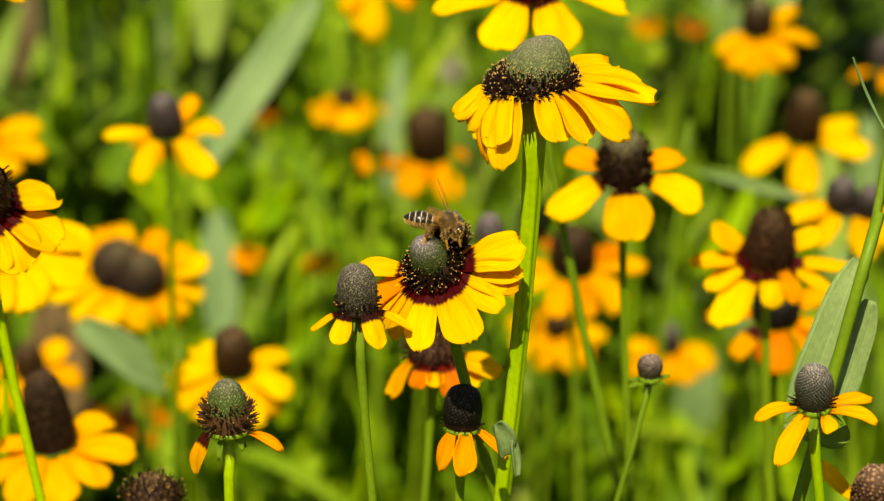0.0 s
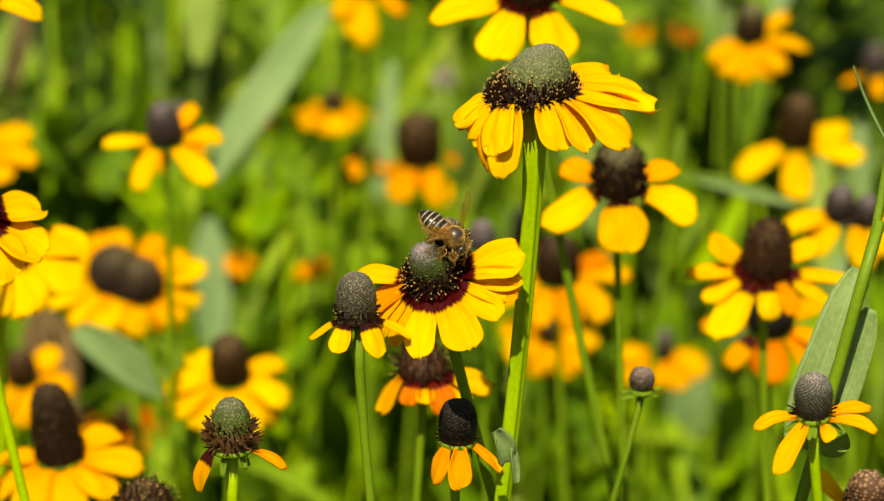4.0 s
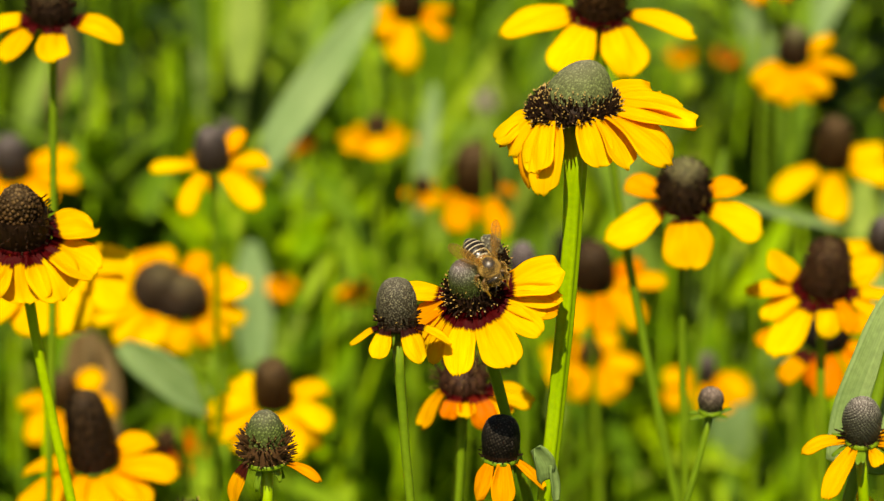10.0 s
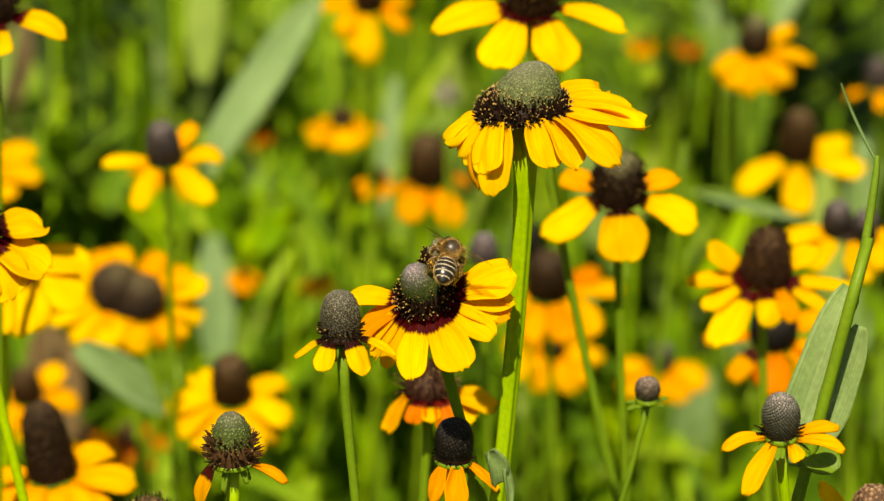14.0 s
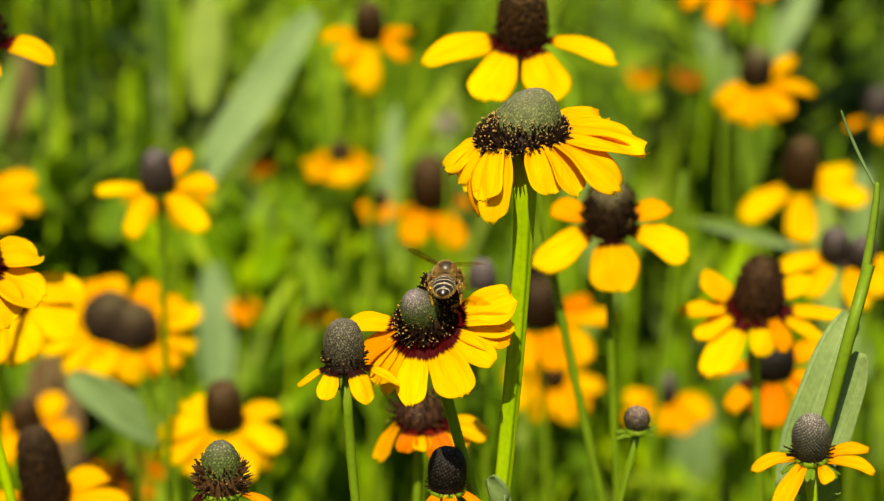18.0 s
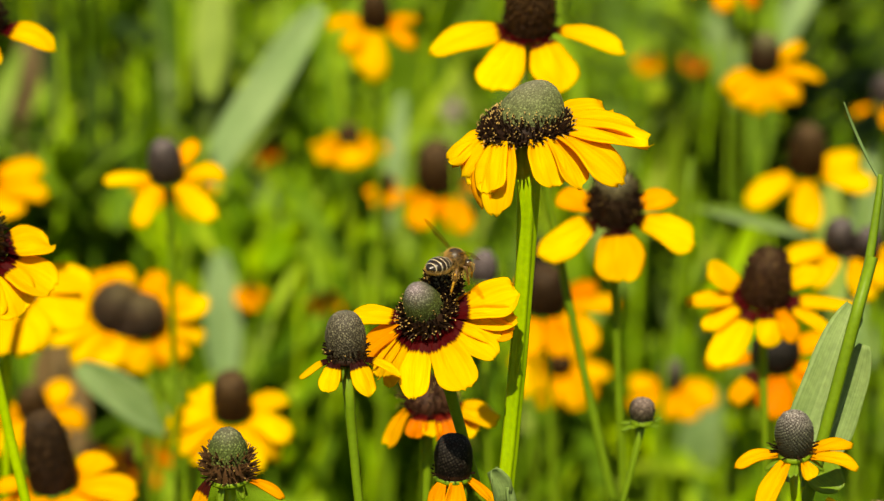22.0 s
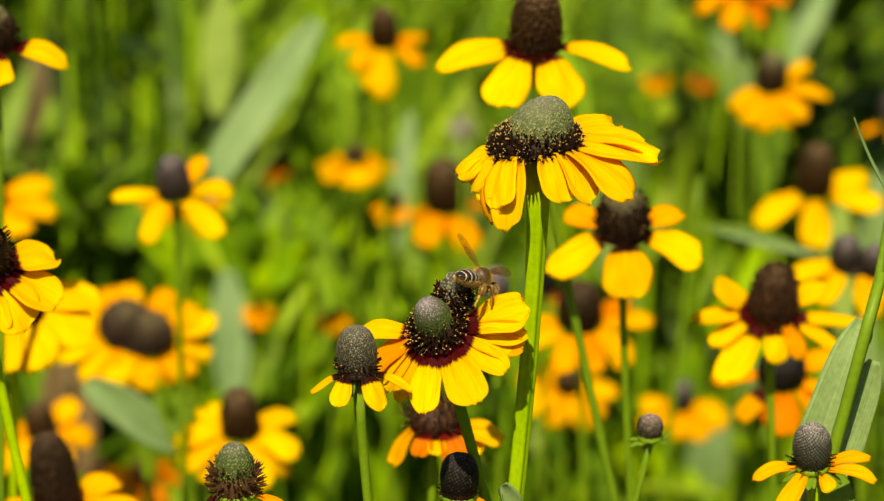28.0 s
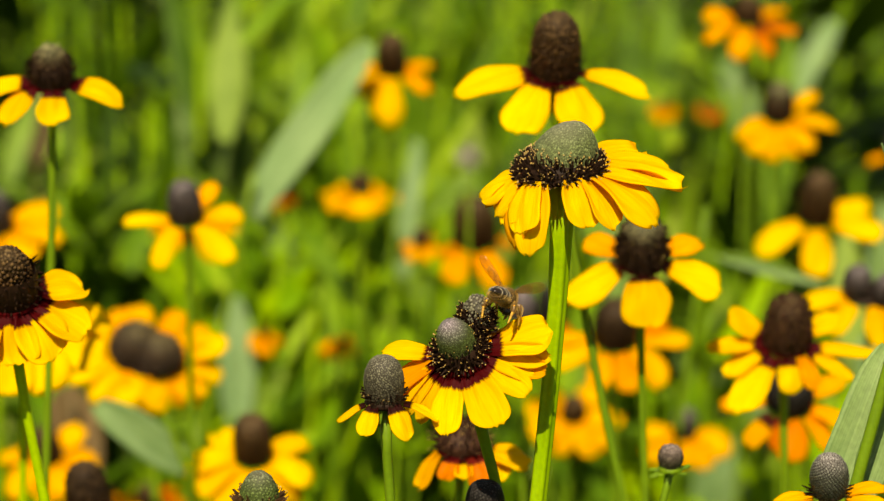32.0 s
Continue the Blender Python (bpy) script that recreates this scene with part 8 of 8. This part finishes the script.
    walk(FLOWERS["orange_mop"], sway(FLOWERS["orange_mop"], (-0.0396, 0.9650, 0.5448), [(0, 1.41, 0.16), (0.5, 1.03, 0.73), (1, 0.59, 1.10), (1.5, 0.95, 0.45), (2, 0.70, 0.63), (2.5, 0.69, 0.47), (3, 0.59, 0.83), (3.5, -1.24, 0.70), (5.5, 3.32, -0.06), (6, 3.46, -0.35), (6.5, 0.35, -0.80), (7, -0.27, -1.35), (7.5, 0.17, -0.78), (8, -1.68, -0.11), (8.5, -2.52, 1.57), (9, -4.06, 1.99), (9.5, -1.53, 1.17), (10, -0.02, 0.65), (10.5, -0.52, -0.19), (11, 0.30, 0.59), (11.5, 0.41, 1.57), (12, -0.44, 0.76), (12.5, -0.80, -0.51), (13, -0.00, 0.00), (13.5, 0.91, 1.14), (14, 1.55, 0.96), (14.5, 0.84, 0.06), (16.5, 2.13, -0.45), (17, 1.98, -0.46), (17.5, 1.12, -0.81), (18, 0.83, -1.03), (18.5, 1.11, 0.46), (19, 1.96, 1.39), (19.5, 1.46, -0.54), (20, 1.37, -0.98), (20.5, 1.30, -0.29), (21, 0.82, 0.09), (21.5, 1.31, 0.54), (22, 1.72, 0.73), (22.5, 0.90, 0.00), (23, 0.71, -0.40), (23.5, 0.84, 1.03), (24, 0.98, 1.13), (24.5, 0.69, 0.13), (25, 0.83, 0.18), (25.5, 0.51, 0.54), (27.5, 0.70, 0.08), (28, 0.86, 0.25), (28.5, 1.51, 0.27), (29, 1.56, 0.35), (29.5, 1.14, 0.47), (30, 0.92, -0.18), (30.5, 0.92, -0.26), (31, 1.42, -0.25), (31.5, 0.99, -0.18), (32, -0.14, -0.67)]))
    walk(FLOWERS["orange_pair"], sway(FLOWERS["orange_pair"], (-0.0022, 0.9000, 0.5380), [(0, -2.97, 0.66), (0.5, -3.60, 1.21), (1, -3.92, 1.69), (1.5, -3.64, 1.31), (2, -3.32, 1.08), (2.5, -2.99, 1.28), (3, -3.39, 2.27), (3.5, -3.56, 1.76), (5.5, 0.97, -0.26), (6, 8.67, 2.32), (6.5, 3.42, -1.27), (7, -0.52, -2.03), (7.5, -0.03, -1.17), (8, 1.78, -0.06), (8.5, 0.51, 0.91), (9, -3.84, 0.90), (9.5, -3.47, 0.41), (10, 2.01, -1.39), (10.5, -0.14, -0.44), (11, -1.54, -0.93), (11.5, -1.10, -0.29), (12, -3.48, -1.36), (12.5, -1.02, -0.42), (13, -0.00, 0.00), (13.5, -1.38, -0.52), (14, -1.07, -0.64), (14.5, -2.12, -0.32), (16.5, -0.89, 2.05), (17, -0.67, 1.78), (17.5, -1.14, 1.47), (18, -0.15, 1.91), (18.5, -0.81, 3.02), (19, -0.68, 2.58), (19.5, -0.24, 2.30), (20, -0.25, 1.68), (20.5, -0.60, 2.05), (21, -1.05, 2.11), (21.5, -0.97, 2.45), (22, 0.03, 2.89), (22.5, 0.55, 3.21), (23, 1.65, 3.47), (23.5, 0.56, 3.01), (24, 1.31, 1.80), (24.5, 0.65, 2.98), (25, 0.80, 3.10), (25.5, 0.56, 3.49), (27.5, 0.10, 2.70), (28, -0.43, 3.11), (28.5, -0.74, 2.84), (29, 0.24, 2.58), (29.5, 1.72, 2.71), (30, 2.81, 2.19), (30.5, 3.14, 2.11), (31, 3.02, 1.24), (31.5, 4.82, 0.03), (32, 7.62, -0.33)]))
    walk(FLOWERS["behind_stem"], sway(FLOWERS["behind_stem"], (0.0437, 0.7391, 0.5355), [(0, -4.71, -2.16), (1, 0.35, -3.66), (2, -11.63, -2.55), (3, -10.49, -3.41), (5.5, -3.30, -0.89), (6, -8.22, 0.05), (6.5, -8.74, -0.09), (7, -5.39, 3.50), (7.5, -6.27, 0.48), (8, 2.53, -4.85), (8.5, 12.84, -6.51), (9, 12.10, -6.93), (9.5, 1.27, -1.63), (10, -9.27, 2.10), (11, -17.19, 0.39), (12, -5.13, -3.64), (13, 0.00, 0.00), (14.5, -14.72, -4.26), (16.5, -0.62, -2.67), (18, -13.57, -2.59), (19, -14.97, -5.39), (20, -6.12, -2.58), (21, -5.62, -3.30), (22, -13.87, -2.44), (23.5, -9.74, -3.26), (25, -6.71, -3.16), (27.5, -8.84, -1.90), (28.5, -3.07, -1.43), (30, -12.59, 0.65), (31, -8.97, -0.01), (32, 3.00, 1.50)]))
    walk(FLOWERS["leaf_right"], sway(FLOWERS["leaf_right"], (0.0754, 0.4530, 0.5855), [(0, -0.51, 0.69), (0.5, -0.16, 0.39), (1, 0.31, 0.51), (1.5, -0.11, 0.43), (2, -0.87, 0.51), (2.5, -0.97, 0.73), (3, -0.05, 0.60), (3.5, 1.07, 0.17), (5.5, 0.44, 0.30), (6, 0.83, 0.13), (6.5, 3.71, 0.09), (7, 3.58, 0.23), (7.5, -2.26, -0.31), (8, -4.76, -0.97), (8.5, -3.71, -1.64), (9, -1.18, -0.69), (9.5, 1.22, 0.73), (10, 0.87, 1.52), (10.5, -0.03, 0.55), (11, -1.82, -0.41), (11.5, -2.37, -0.49), (12, -0.68, -0.04), (12.5, 0.65, 0.39), (13, 0.00, 0.00), (13.5, -1.05, -0.50), (14, -1.65, -0.46), (14.5, -1.81, -0.37), (16.5, -1.98, -0.40), (17, -2.11, -0.20), (17.5, -2.19, -0.17), (18, -1.63, 0.13), (18.5, -1.48, -0.41), (19, -1.77, -0.89), (19.5, -2.41, -0.84), (20, -2.47, -0.24), (20.5, -1.97, 0.02), (21, -1.54, -0.23), (21.5, -1.91, -0.60), (22, -2.24, -0.93), (22.5, -2.24, -0.49), (23, -1.69, -0.06), (23.5, -1.02, -0.07), (24, -1.14, -0.40), (24.5, -1.76, -0.56), (25, -1.94, -0.33), (25.5, -1.37, -0.02), (27.5, -1.94, -0.31), (28, -1.95, -0.22), (28.5, -1.94, -0.32), (29, -1.94, -0.34), (29.5, -1.98, -0.25), (30, -1.66, -0.02), (30.5, -1.33, 0.10), (31, -0.86, 0.44), (31.5, -0.13, 0.40), (32, 1.52, 0.70)]))
    walk(FLOWERS["knob"], sway(FLOWERS["knob"], (0.0126, 0.6485, 0.5595), [(0, -0.46, 1.21), (16.5, -0.91, 2.43), (17, -0.93, 2.74), (17.5, -1.49, 2.75), (18, -1.43, 2.86), (18.5, -1.68, 2.05), (19, -1.37, 1.50), (19.5, -2.01, 1.94), (20, -2.40, 2.46), (20.5, -2.88, 2.28), (21, -2.51, 2.11), (21.5, -2.27, 1.85), (22, -2.71, 1.71), (22.5, -2.52, 2.19), (23, -2.43, 2.83), (23.5, -2.01, 2.31), (24, -1.94, 1.88), (24.5, -1.58, 2.00), (25, -1.64, 1.89), (25.5, -1.57, 2.18), (27.5, -1.46, 1.84), (28, -1.87, 2.11), (28.5, -1.19, 1.93), (29, -1.40, 2.20), (29.5, -1.22, 2.74), (30, -0.85, 2.85), (30.5, -0.61, 3.25), (31, 0.24, 3.57), (31.5, 1.53, 3.59), (32, 3.58, 3.59)]))
    walk(FLOWERS["low_leaf"], sway(FLOWERS["low_leaf"], (-0.0879, 0.7249, 0.5137), [(0, 0.74, -0.78), (0.5, 0.79, -0.90), (1, 1.53, -1.64), (1.5, 2.14, -0.96), (2, 0.93, -0.62), (2.5, 0.26, -0.84), (3, 0.95, -0.83), (3.5, 2.23, -0.51), (5.5, -0.33, 0.50), (6, -3.08, 1.58), (6.5, -3.89, 1.76), (7, -2.31, 2.91), (7.5, -2.31, 3.92), (8, -2.46, 1.67), (8.5, -0.75, 1.06), (9, 2.27, 1.79), (9.5, 5.84, 1.76), (10, 2.96, 1.45), (10.5, -0.29, 0.51), (11, -1.35, -0.27), (11.5, 0.86, -0.07), (12, 3.04, 0.34), (12.5, 2.33, 0.80), (13, -0.00, 0.00), (13.5, -0.39, -0.63), (14, 1.48, -0.34), (14.5, 2.00, 0.43), (16.5, -0.58, -0.74), (17, 0.49, -0.38), (17.5, 0.12, -0.14), (18, -0.55, -0.40), (18.5, -0.82, -1.08), (19, -0.78, -1.32), (19.5, -0.51, -0.90), (20, -0.59, -0.67), (20.5, -1.09, -0.71), (21, -1.68, -1.22), (21.5, -0.98, -1.23), (22, -0.24, -1.28), (22.5, 0.28, -0.89), (23, -0.38, -0.66), (23.5, -0.34, -1.29), (24, -0.27, -1.45), (24.5, 0.02, -0.96), (25, 0.54, -1.04), (25.5, 0.40, -0.86), (27.5, -0.26, -1.17), (28, -0.27, -0.95), (28.5, -0.52, -1.22), (29, -0.50, -1.11), (29.5, -0.58, -1.05), (30, 0.44, -0.39), (30.5, 1.23, 0.06), (31, 1.47, -0.02), (31.5, 1.34, 0.33), (32, 1.16, 0.37)]))
    walk(FLOWERS["dusk_back"], sway(FLOWERS["dusk_back"], (-0.0992, 0.9708, 0.5452), [(0, -7.38, -13.18), (0.5, -7.41, -13.69), (1, -6.08, -14.61), (1.5, -5.41, -13.74), (2, -6.73, -12.66), (2.5, -7.74, -13.25), (3, -6.49, -12.89), (3.5, -4.64, -13.18), (5.5, 14.52, -5.98), (6, 17.38, -9.99), (6.5, 16.31, -9.43), (7, 16.75, -11.17), (7.5, 16.11, -9.51), (8, 17.63, -6.92), (8.5, 16.76, -5.63), (9, 11.81, -6.78), (9.5, 7.64, -7.35), (11, -10.53, -15.25), (11.5, -6.69, -14.98), (12, -3.51, -14.44), (12.5, -3.88, -14.19), (13, -8.18, -14.59), (13.5, -8.30, -15.43), (14, -6.28, -14.68), (14.5, -5.00, -13.69), (16.5, -8.42, -14.23), (17, -7.20, -14.08), (17.5, -7.38, -13.43), (18, -8.68, -14.06), (18.5, -9.40, -14.62), (19, -8.56, -15.27), (19.5, -8.75, -14.08), (20, -9.14, -13.75), (20.5, -9.88, -14.47), (21, -11.05, -14.81), (21.5, -9.57, -14.82), (22, -8.15, -14.89), (22.5, -7.60, -13.71), (23, -8.11, -13.74), (23.5, -8.64, -14.88), (24, -8.82, -15.09), (24.5, -7.83, -14.15), (25, -7.34, -13.55), (25.5, -7.62, -13.98), (27.5, -8.46, -14.06), (28, -8.31, -14.13), (28.5, -8.67, -14.13), (29, -8.95, -14.35), (29.5, -8.72, -14.26), (30, -7.23, -14.03), (30.5, -6.19, -13.45), (31, -6.03, -12.87), (31.5, -5.78, -13.44), (32, -6.54, -13.73)]))
    walk(FLOWERS["big_leaf"], sway(FLOWERS["big_leaf"], (-0.0469, 0.8600, 0.6085), [(0, -1.68, -9.39), (0.5, -2.80, -10.86), (1, -3.10, -11.52), (1.5, -2.90, -10.66), (2, -3.61, -8.71), (2.5, -3.80, -7.96), (3, -1.84, -8.48), (3.5, 1.39, -9.57), (5.5, 14.84, -8.43), (6, 22.30, -5.33), (6.5, 21.88, -4.89), (7, 26.04, -3.39), (7.5, 27.09, -3.16), (8, 24.06, -4.45), (8.5, 20.18, -6.21), (9, 17.06, -5.63), (9.5, 11.42, -4.42), (10, 5.39, -2.11), (10.5, 2.63, -1.83), (11, -1.31, -3.31), (11.5, -1.94, -4.39), (12, -1.31, -3.61), (12.5, 0.15, -1.10), (13, -0.00, 0.00), (13.5, 0.68, -1.46), (14, 0.60, -3.15), (14.5, -1.49, -2.91), (16.5, -5.95, 1.86), (17, -3.61, 2.49), (17.5, -1.67, 2.20), (18, -0.58, 1.01), (18.5, 0.13, -0.79), (19, -1.11, -2.48), (19.5, -3.55, -2.61), (20, -5.88, -2.71), (20.5, -6.26, -2.83), (21, -4.97, -2.44), (21.5, -2.63, -1.23), (22, -0.42, -0.96), (22.5, 1.12, -1.33), (23, 1.25, -1.43), (23.5, -0.70, -2.20), (24, -3.95, -3.18), (24.5, -6.71, -3.43), (25, -8.13, -3.00), (25.5, -7.45, -1.64), (27.5, -2.60, -1.57), (28, -3.56, 0.28), (28.5, -3.06, 1.68), (29, -2.72, 2.16), (29.5, -2.28, 1.94), (30, -1.05, 1.87), (30.5, 1.17, 2.24), (31, 3.91, 1.94), (31.5, 6.58, 1.45), (32, 8.66, 1.54)], 1.25))
    walk(FLOWERS["orange_twin"], sway(FLOWERS["orange_twin"], (-0.0224, 0.9100, 0.5346), [(0, -3.01, 0.54), (0.5, -3.66, 1.07), (1, -3.99, 1.46), (1.5, -3.70, 1.13), (2, -3.37, 0.99), (2.5, -3.04, 1.14), (3, -3.44, 2.14), (3.5, -3.61, 1.68), (5.5, 0.98, -0.34), (6, 8.75, 2.27), (6.5, 3.43, -1.53), (7, -0.56, -2.37), (7.5, -0.04, -1.30), (8, 1.79, -0.25), (8.5, 0.52, 0.88), (9, -3.89, 0.92), (9.5, -3.52, 0.25), (10, 2.02, -1.52), (10.5, -0.15, -0.49), (11, -1.56, -1.01), (11.5, -1.12, -0.38), (12, -3.53, -1.46), (12.5, -1.04, -0.46), (13, -0.00, 0.00), (13.5, -1.39, -0.52), (14, -1.08, -0.66), (14.5, -2.14, -0.27), (16.5, -0.90, 2.11), (17, -0.68, 1.80), (17.5, -1.16, 1.47), (18, -0.15, 1.90), (18.5, -0.83, 3.01), (19, -0.69, 2.60), (19.5, -0.24, 2.34), (20, -0.25, 1.64), (20.5, -0.62, 2.00), (21, -1.07, 2.05), (21.5, -0.99, 2.44), (22, 0.03, 2.91), (22.5, 0.55, 3.21), (23, 1.65, 3.48), (23.5, 0.55, 2.94), (24, 1.32, 1.74), (24.5, 0.66, 3.00), (25, 0.81, 3.08), (25.5, 0.55, 3.44), (27.5, 0.09, 2.67), (28, -0.44, 3.10), (28.5, -0.75, 2.83), (29, 0.25, 2.58), (29.5, 1.73, 2.71), (30, 2.84, 2.12), (30.5, 3.18, 2.06), (31, 3.04, 1.13), (31.5, 4.86, -0.08), (32, 7.69, -0.48)]))
    for wing, s, x0 in WINGS:
        up = 44 if s > 0 else 16
        walk(wing, [(t, wing_pose(s, x0, sweep, lift)) for t, sweep, lift in ((0, 122, up), (3.5, 122, up), (5.5, 150, 30), (9.5, 150, 30), (10.5, 128, (up + 30) / 2), (11.5, 116, up), (32, 116, up))])
    walk(BEE, settle([
        (0, (0.00042, 0.45182, 0.60842), (0.989, -0.032, -0.143), (-0.01, -0.02, 1.03)),
        (0.5, (0.00106, 0.45182, 0.60833), (0.978, -0.044, -0.205), (-0.01, -0.02, 1.03)),
        (1, (0.00089, 0.45176, 0.60803), (0.943, -0.072, -0.326), (-0.01, -0.02, 1.03)),
        (1.5, (0.00100, 0.45185, 0.60847), (0.921, -0.084, -0.379), (-0.01, -0.02, 1.03)),
        (2, (0.00121, 0.45175, 0.60810), (0.866, -0.106, -0.489), (-0.00, -0.03, 1.03)),
        (2.5, (0.00094, 0.45174, 0.60809), (0.866, -0.105, -0.489), (-0.01, -0.03, 1.03)),
        (3, (0.00178, 0.45165, 0.60766), (0.836, -0.118, -0.536), (-0.01, -0.03, 1.03)),
        (3.5, (0.00367, 0.45096, 0.60693), (0.824, -0.126, -0.552), (0.19, -0.41, 0.91)),
        (5.5, (0.00099, 0.45050, 0.60718), (0.226, -0.759, -0.611), (-0.00, -0.73, 0.67)),
        (6, (0.00259, 0.44988, 0.60657), (0.087, -0.681, -0.727), (0.00, -0.73, 0.66)),
        (6.5, (0.00494, 0.44928, 0.60345), (0.202, -0.626, -0.753), (0.00, -0.73, 0.66)),
        (7, (0.00580, 0.44907, 0.60214), (0.125, -0.594, -0.795), (0.00, -0.73, 0.66)),
        (7.5, (-0.00030, 0.44903, 0.60218), (0.233, -0.584, -0.777), (0.01, -0.73, 0.66)),
        (8, (-0.00238, 0.44871, 0.60095), (0.420, -0.492, -0.763), (0.01, -0.73, 0.67)),
        (8.5, (-0.00205, 0.44884, 0.60167), (0.318, -0.639, -0.701), (0.02, -0.72, 0.67)),
        (9, (0.00034, 0.44926, 0.60345), (0.352, -0.584, -0.731), (0.02, -0.72, 0.67)),
        (9.5, (0.00257, 0.44957, 0.60481), (0.395, -0.591, -0.703), (0.01, -0.72, 0.67)),
        (10, (0.00198, 0.44979, 0.60588), (0.528, -0.650, -0.546), (0.01, -0.73, 0.67)),
        (10.5, (0.00262, 0.44911, 0.60513), (0.847, -0.316, -0.427), (0.01, -0.66, 0.75)),
        (11, (0.00145, 0.44887, 0.60419), (0.945, -0.060, -0.322), (0.01, -0.65, 0.76)),
        (11.5, (0.00172, 0.44891, 0.60447), (0.981, 0.161, -0.112), (0.00, -0.65, 0.76)),
        (12, (0.00310, 0.44915, 0.60559), (0.869, 0.491, 0.060), (0.00, -0.65, 0.76)),
        (12.5, (0.00470, 0.44955, 0.60750), (0.848, 0.501, 0.173), (-0.00, -0.66, 0.75)),
        (13, (0.00411, 0.44960, 0.60772), (0.391, 0.724, 0.568), (0.20, -0.80, 0.58)),
        (13.5, (0.00289, 0.44956, 0.60755), (0.197, 0.771, 0.606), (0.20, -0.80, 0.58)),
        (14, (0.00208, 0.44955, 0.60753), (0.202, 0.797, 0.569), (0.20, -0.79, 0.58)),
        (14.5, (0.00158, 0.44969, 0.60814), (0.042, 0.825, 0.563), (0.20, -0.79, 0.58)),
        (16.5, (0.00056, 0.45176, 0.60810), (0.199, 0.930, 0.309), (-0.09, -0.43, 0.90)),
        (17, (0.00091, 0.45179, 0.60828), (0.141, 0.936, 0.324), (-0.10, -0.43, 0.90)),
        (17.5, (0.00081, 0.45179, 0.60832), (0.140, 0.924, 0.356), (-0.10, -0.43, 0.90)),
        (18, (0.00111, 0.45186, 0.60865), (0.083, 0.942, 0.326), (-0.10, -0.43, 0.90)),
        (18.5, (0.00089, 0.45178, 0.60832), (0.180, 0.919, 0.351), (-0.10, -0.42, 0.91)),
        (19, (0.00152, 0.45256, 0.60719), (0.335, 0.898, 0.286), (-0.10, -0.42, 0.91)),
        (19.5, (0.00155, 0.45259, 0.60727), (0.394, 0.891, 0.227), (-0.10, -0.42, 0.91)),
        (20, (0.00192, 0.45268, 0.60763), (0.539, 0.820, 0.194), (-0.10, -0.42, 0.91)),
        (20.5, (0.00257, 0.45274, 0.60787), (0.566, 0.820, 0.082), (-0.10, -0.42, 0.91)),
        (21, (0.00346, 0.45274, 0.60789), (0.605, 0.793, 0.075), (-0.10, -0.42, 0.91)),
        (21.5, (0.00329, 0.45288, 0.60860), (0.610, 0.791, 0.047), (-0.10, -0.42, 0.91)),
        (22, (0.00148, 0.45509, 0.60800), (0.624, 0.780, 0.053), (0.00, -0.26, 0.97)),
        (22.5, (0.00128, 0.45544, 0.60771), (0.717, 0.694, -0.067), (-0.00, -0.26, 0.97)),
        (23, (0.00184, 0.45580, 0.60797), (0.656, 0.730, -0.193), (-0.00, -0.26, 0.97)),
        (23.5, (0.00285, 0.45569, 0.60798), (0.556, 0.806, -0.204), (-0.00, -0.25, 0.97)),
        (24, (0.00305, 0.45560, 0.60764), (0.531, 0.807, -0.258), (-0.00, -0.25, 0.97)),
        (24.5, (0.00361, 0.45564, 0.60768), (0.512, 0.828, -0.226), (0.00, -0.25, 0.97)),
        (25, (0.00364, 0.45640, 0.60729), (0.366, 0.895, -0.256), (0.00, -0.25, 0.97)),
        (25.5, (0.00410, 0.45666, 0.60813), (0.426, 0.866, -0.260), (0.00, -0.26, 0.97)),
        (27.5, (0.00527, 0.45656, 0.60722), (0.540, 0.811, -0.224), (-0.00, -0.26, 0.97)),
        (28, (0.00504, 0.45669, 0.60768), (0.554, 0.795, -0.248), (0.00, -0.26, 0.97)),
        (28.5, (0.00518, 0.45654, 0.60809), (0.327, 0.927, -0.186), (0.00, -0.27, 0.97)),
        (29, (0.00498, 0.45669, 0.60842), (0.365, 0.917, -0.162), (0.00, -0.27, 0.97)),
        (29.5, (0.00502, 0.45671, 0.60838), (0.361, 0.923, -0.134), (0.00, -0.27, 0.97)),
        (30, (0.00585, 0.45668, 0.60863), (0.282, 0.937, -0.206), (0.00, -0.27, 0.97)),
        (30.5, (0.00555, 0.45675, 0.60910), (0.267, 0.939, -0.215), (0.00, -0.27, 0.97)),
        (31, (0.00601, 0.45682, 0.60925), (0.309, 0.921, -0.238), (-0.00, -0.27, 0.97)),
        (31.5, (0.00714, 0.45672, 0.60928), (0.248, 0.923, -0.294), (-0.00, -0.27, 0.97)),
        (32, (0.00859, 0.45672, 0.60907), (0.300, 0.870, -0.391), (-0.00, -0.27, 0.97)),
    ]))


motions()
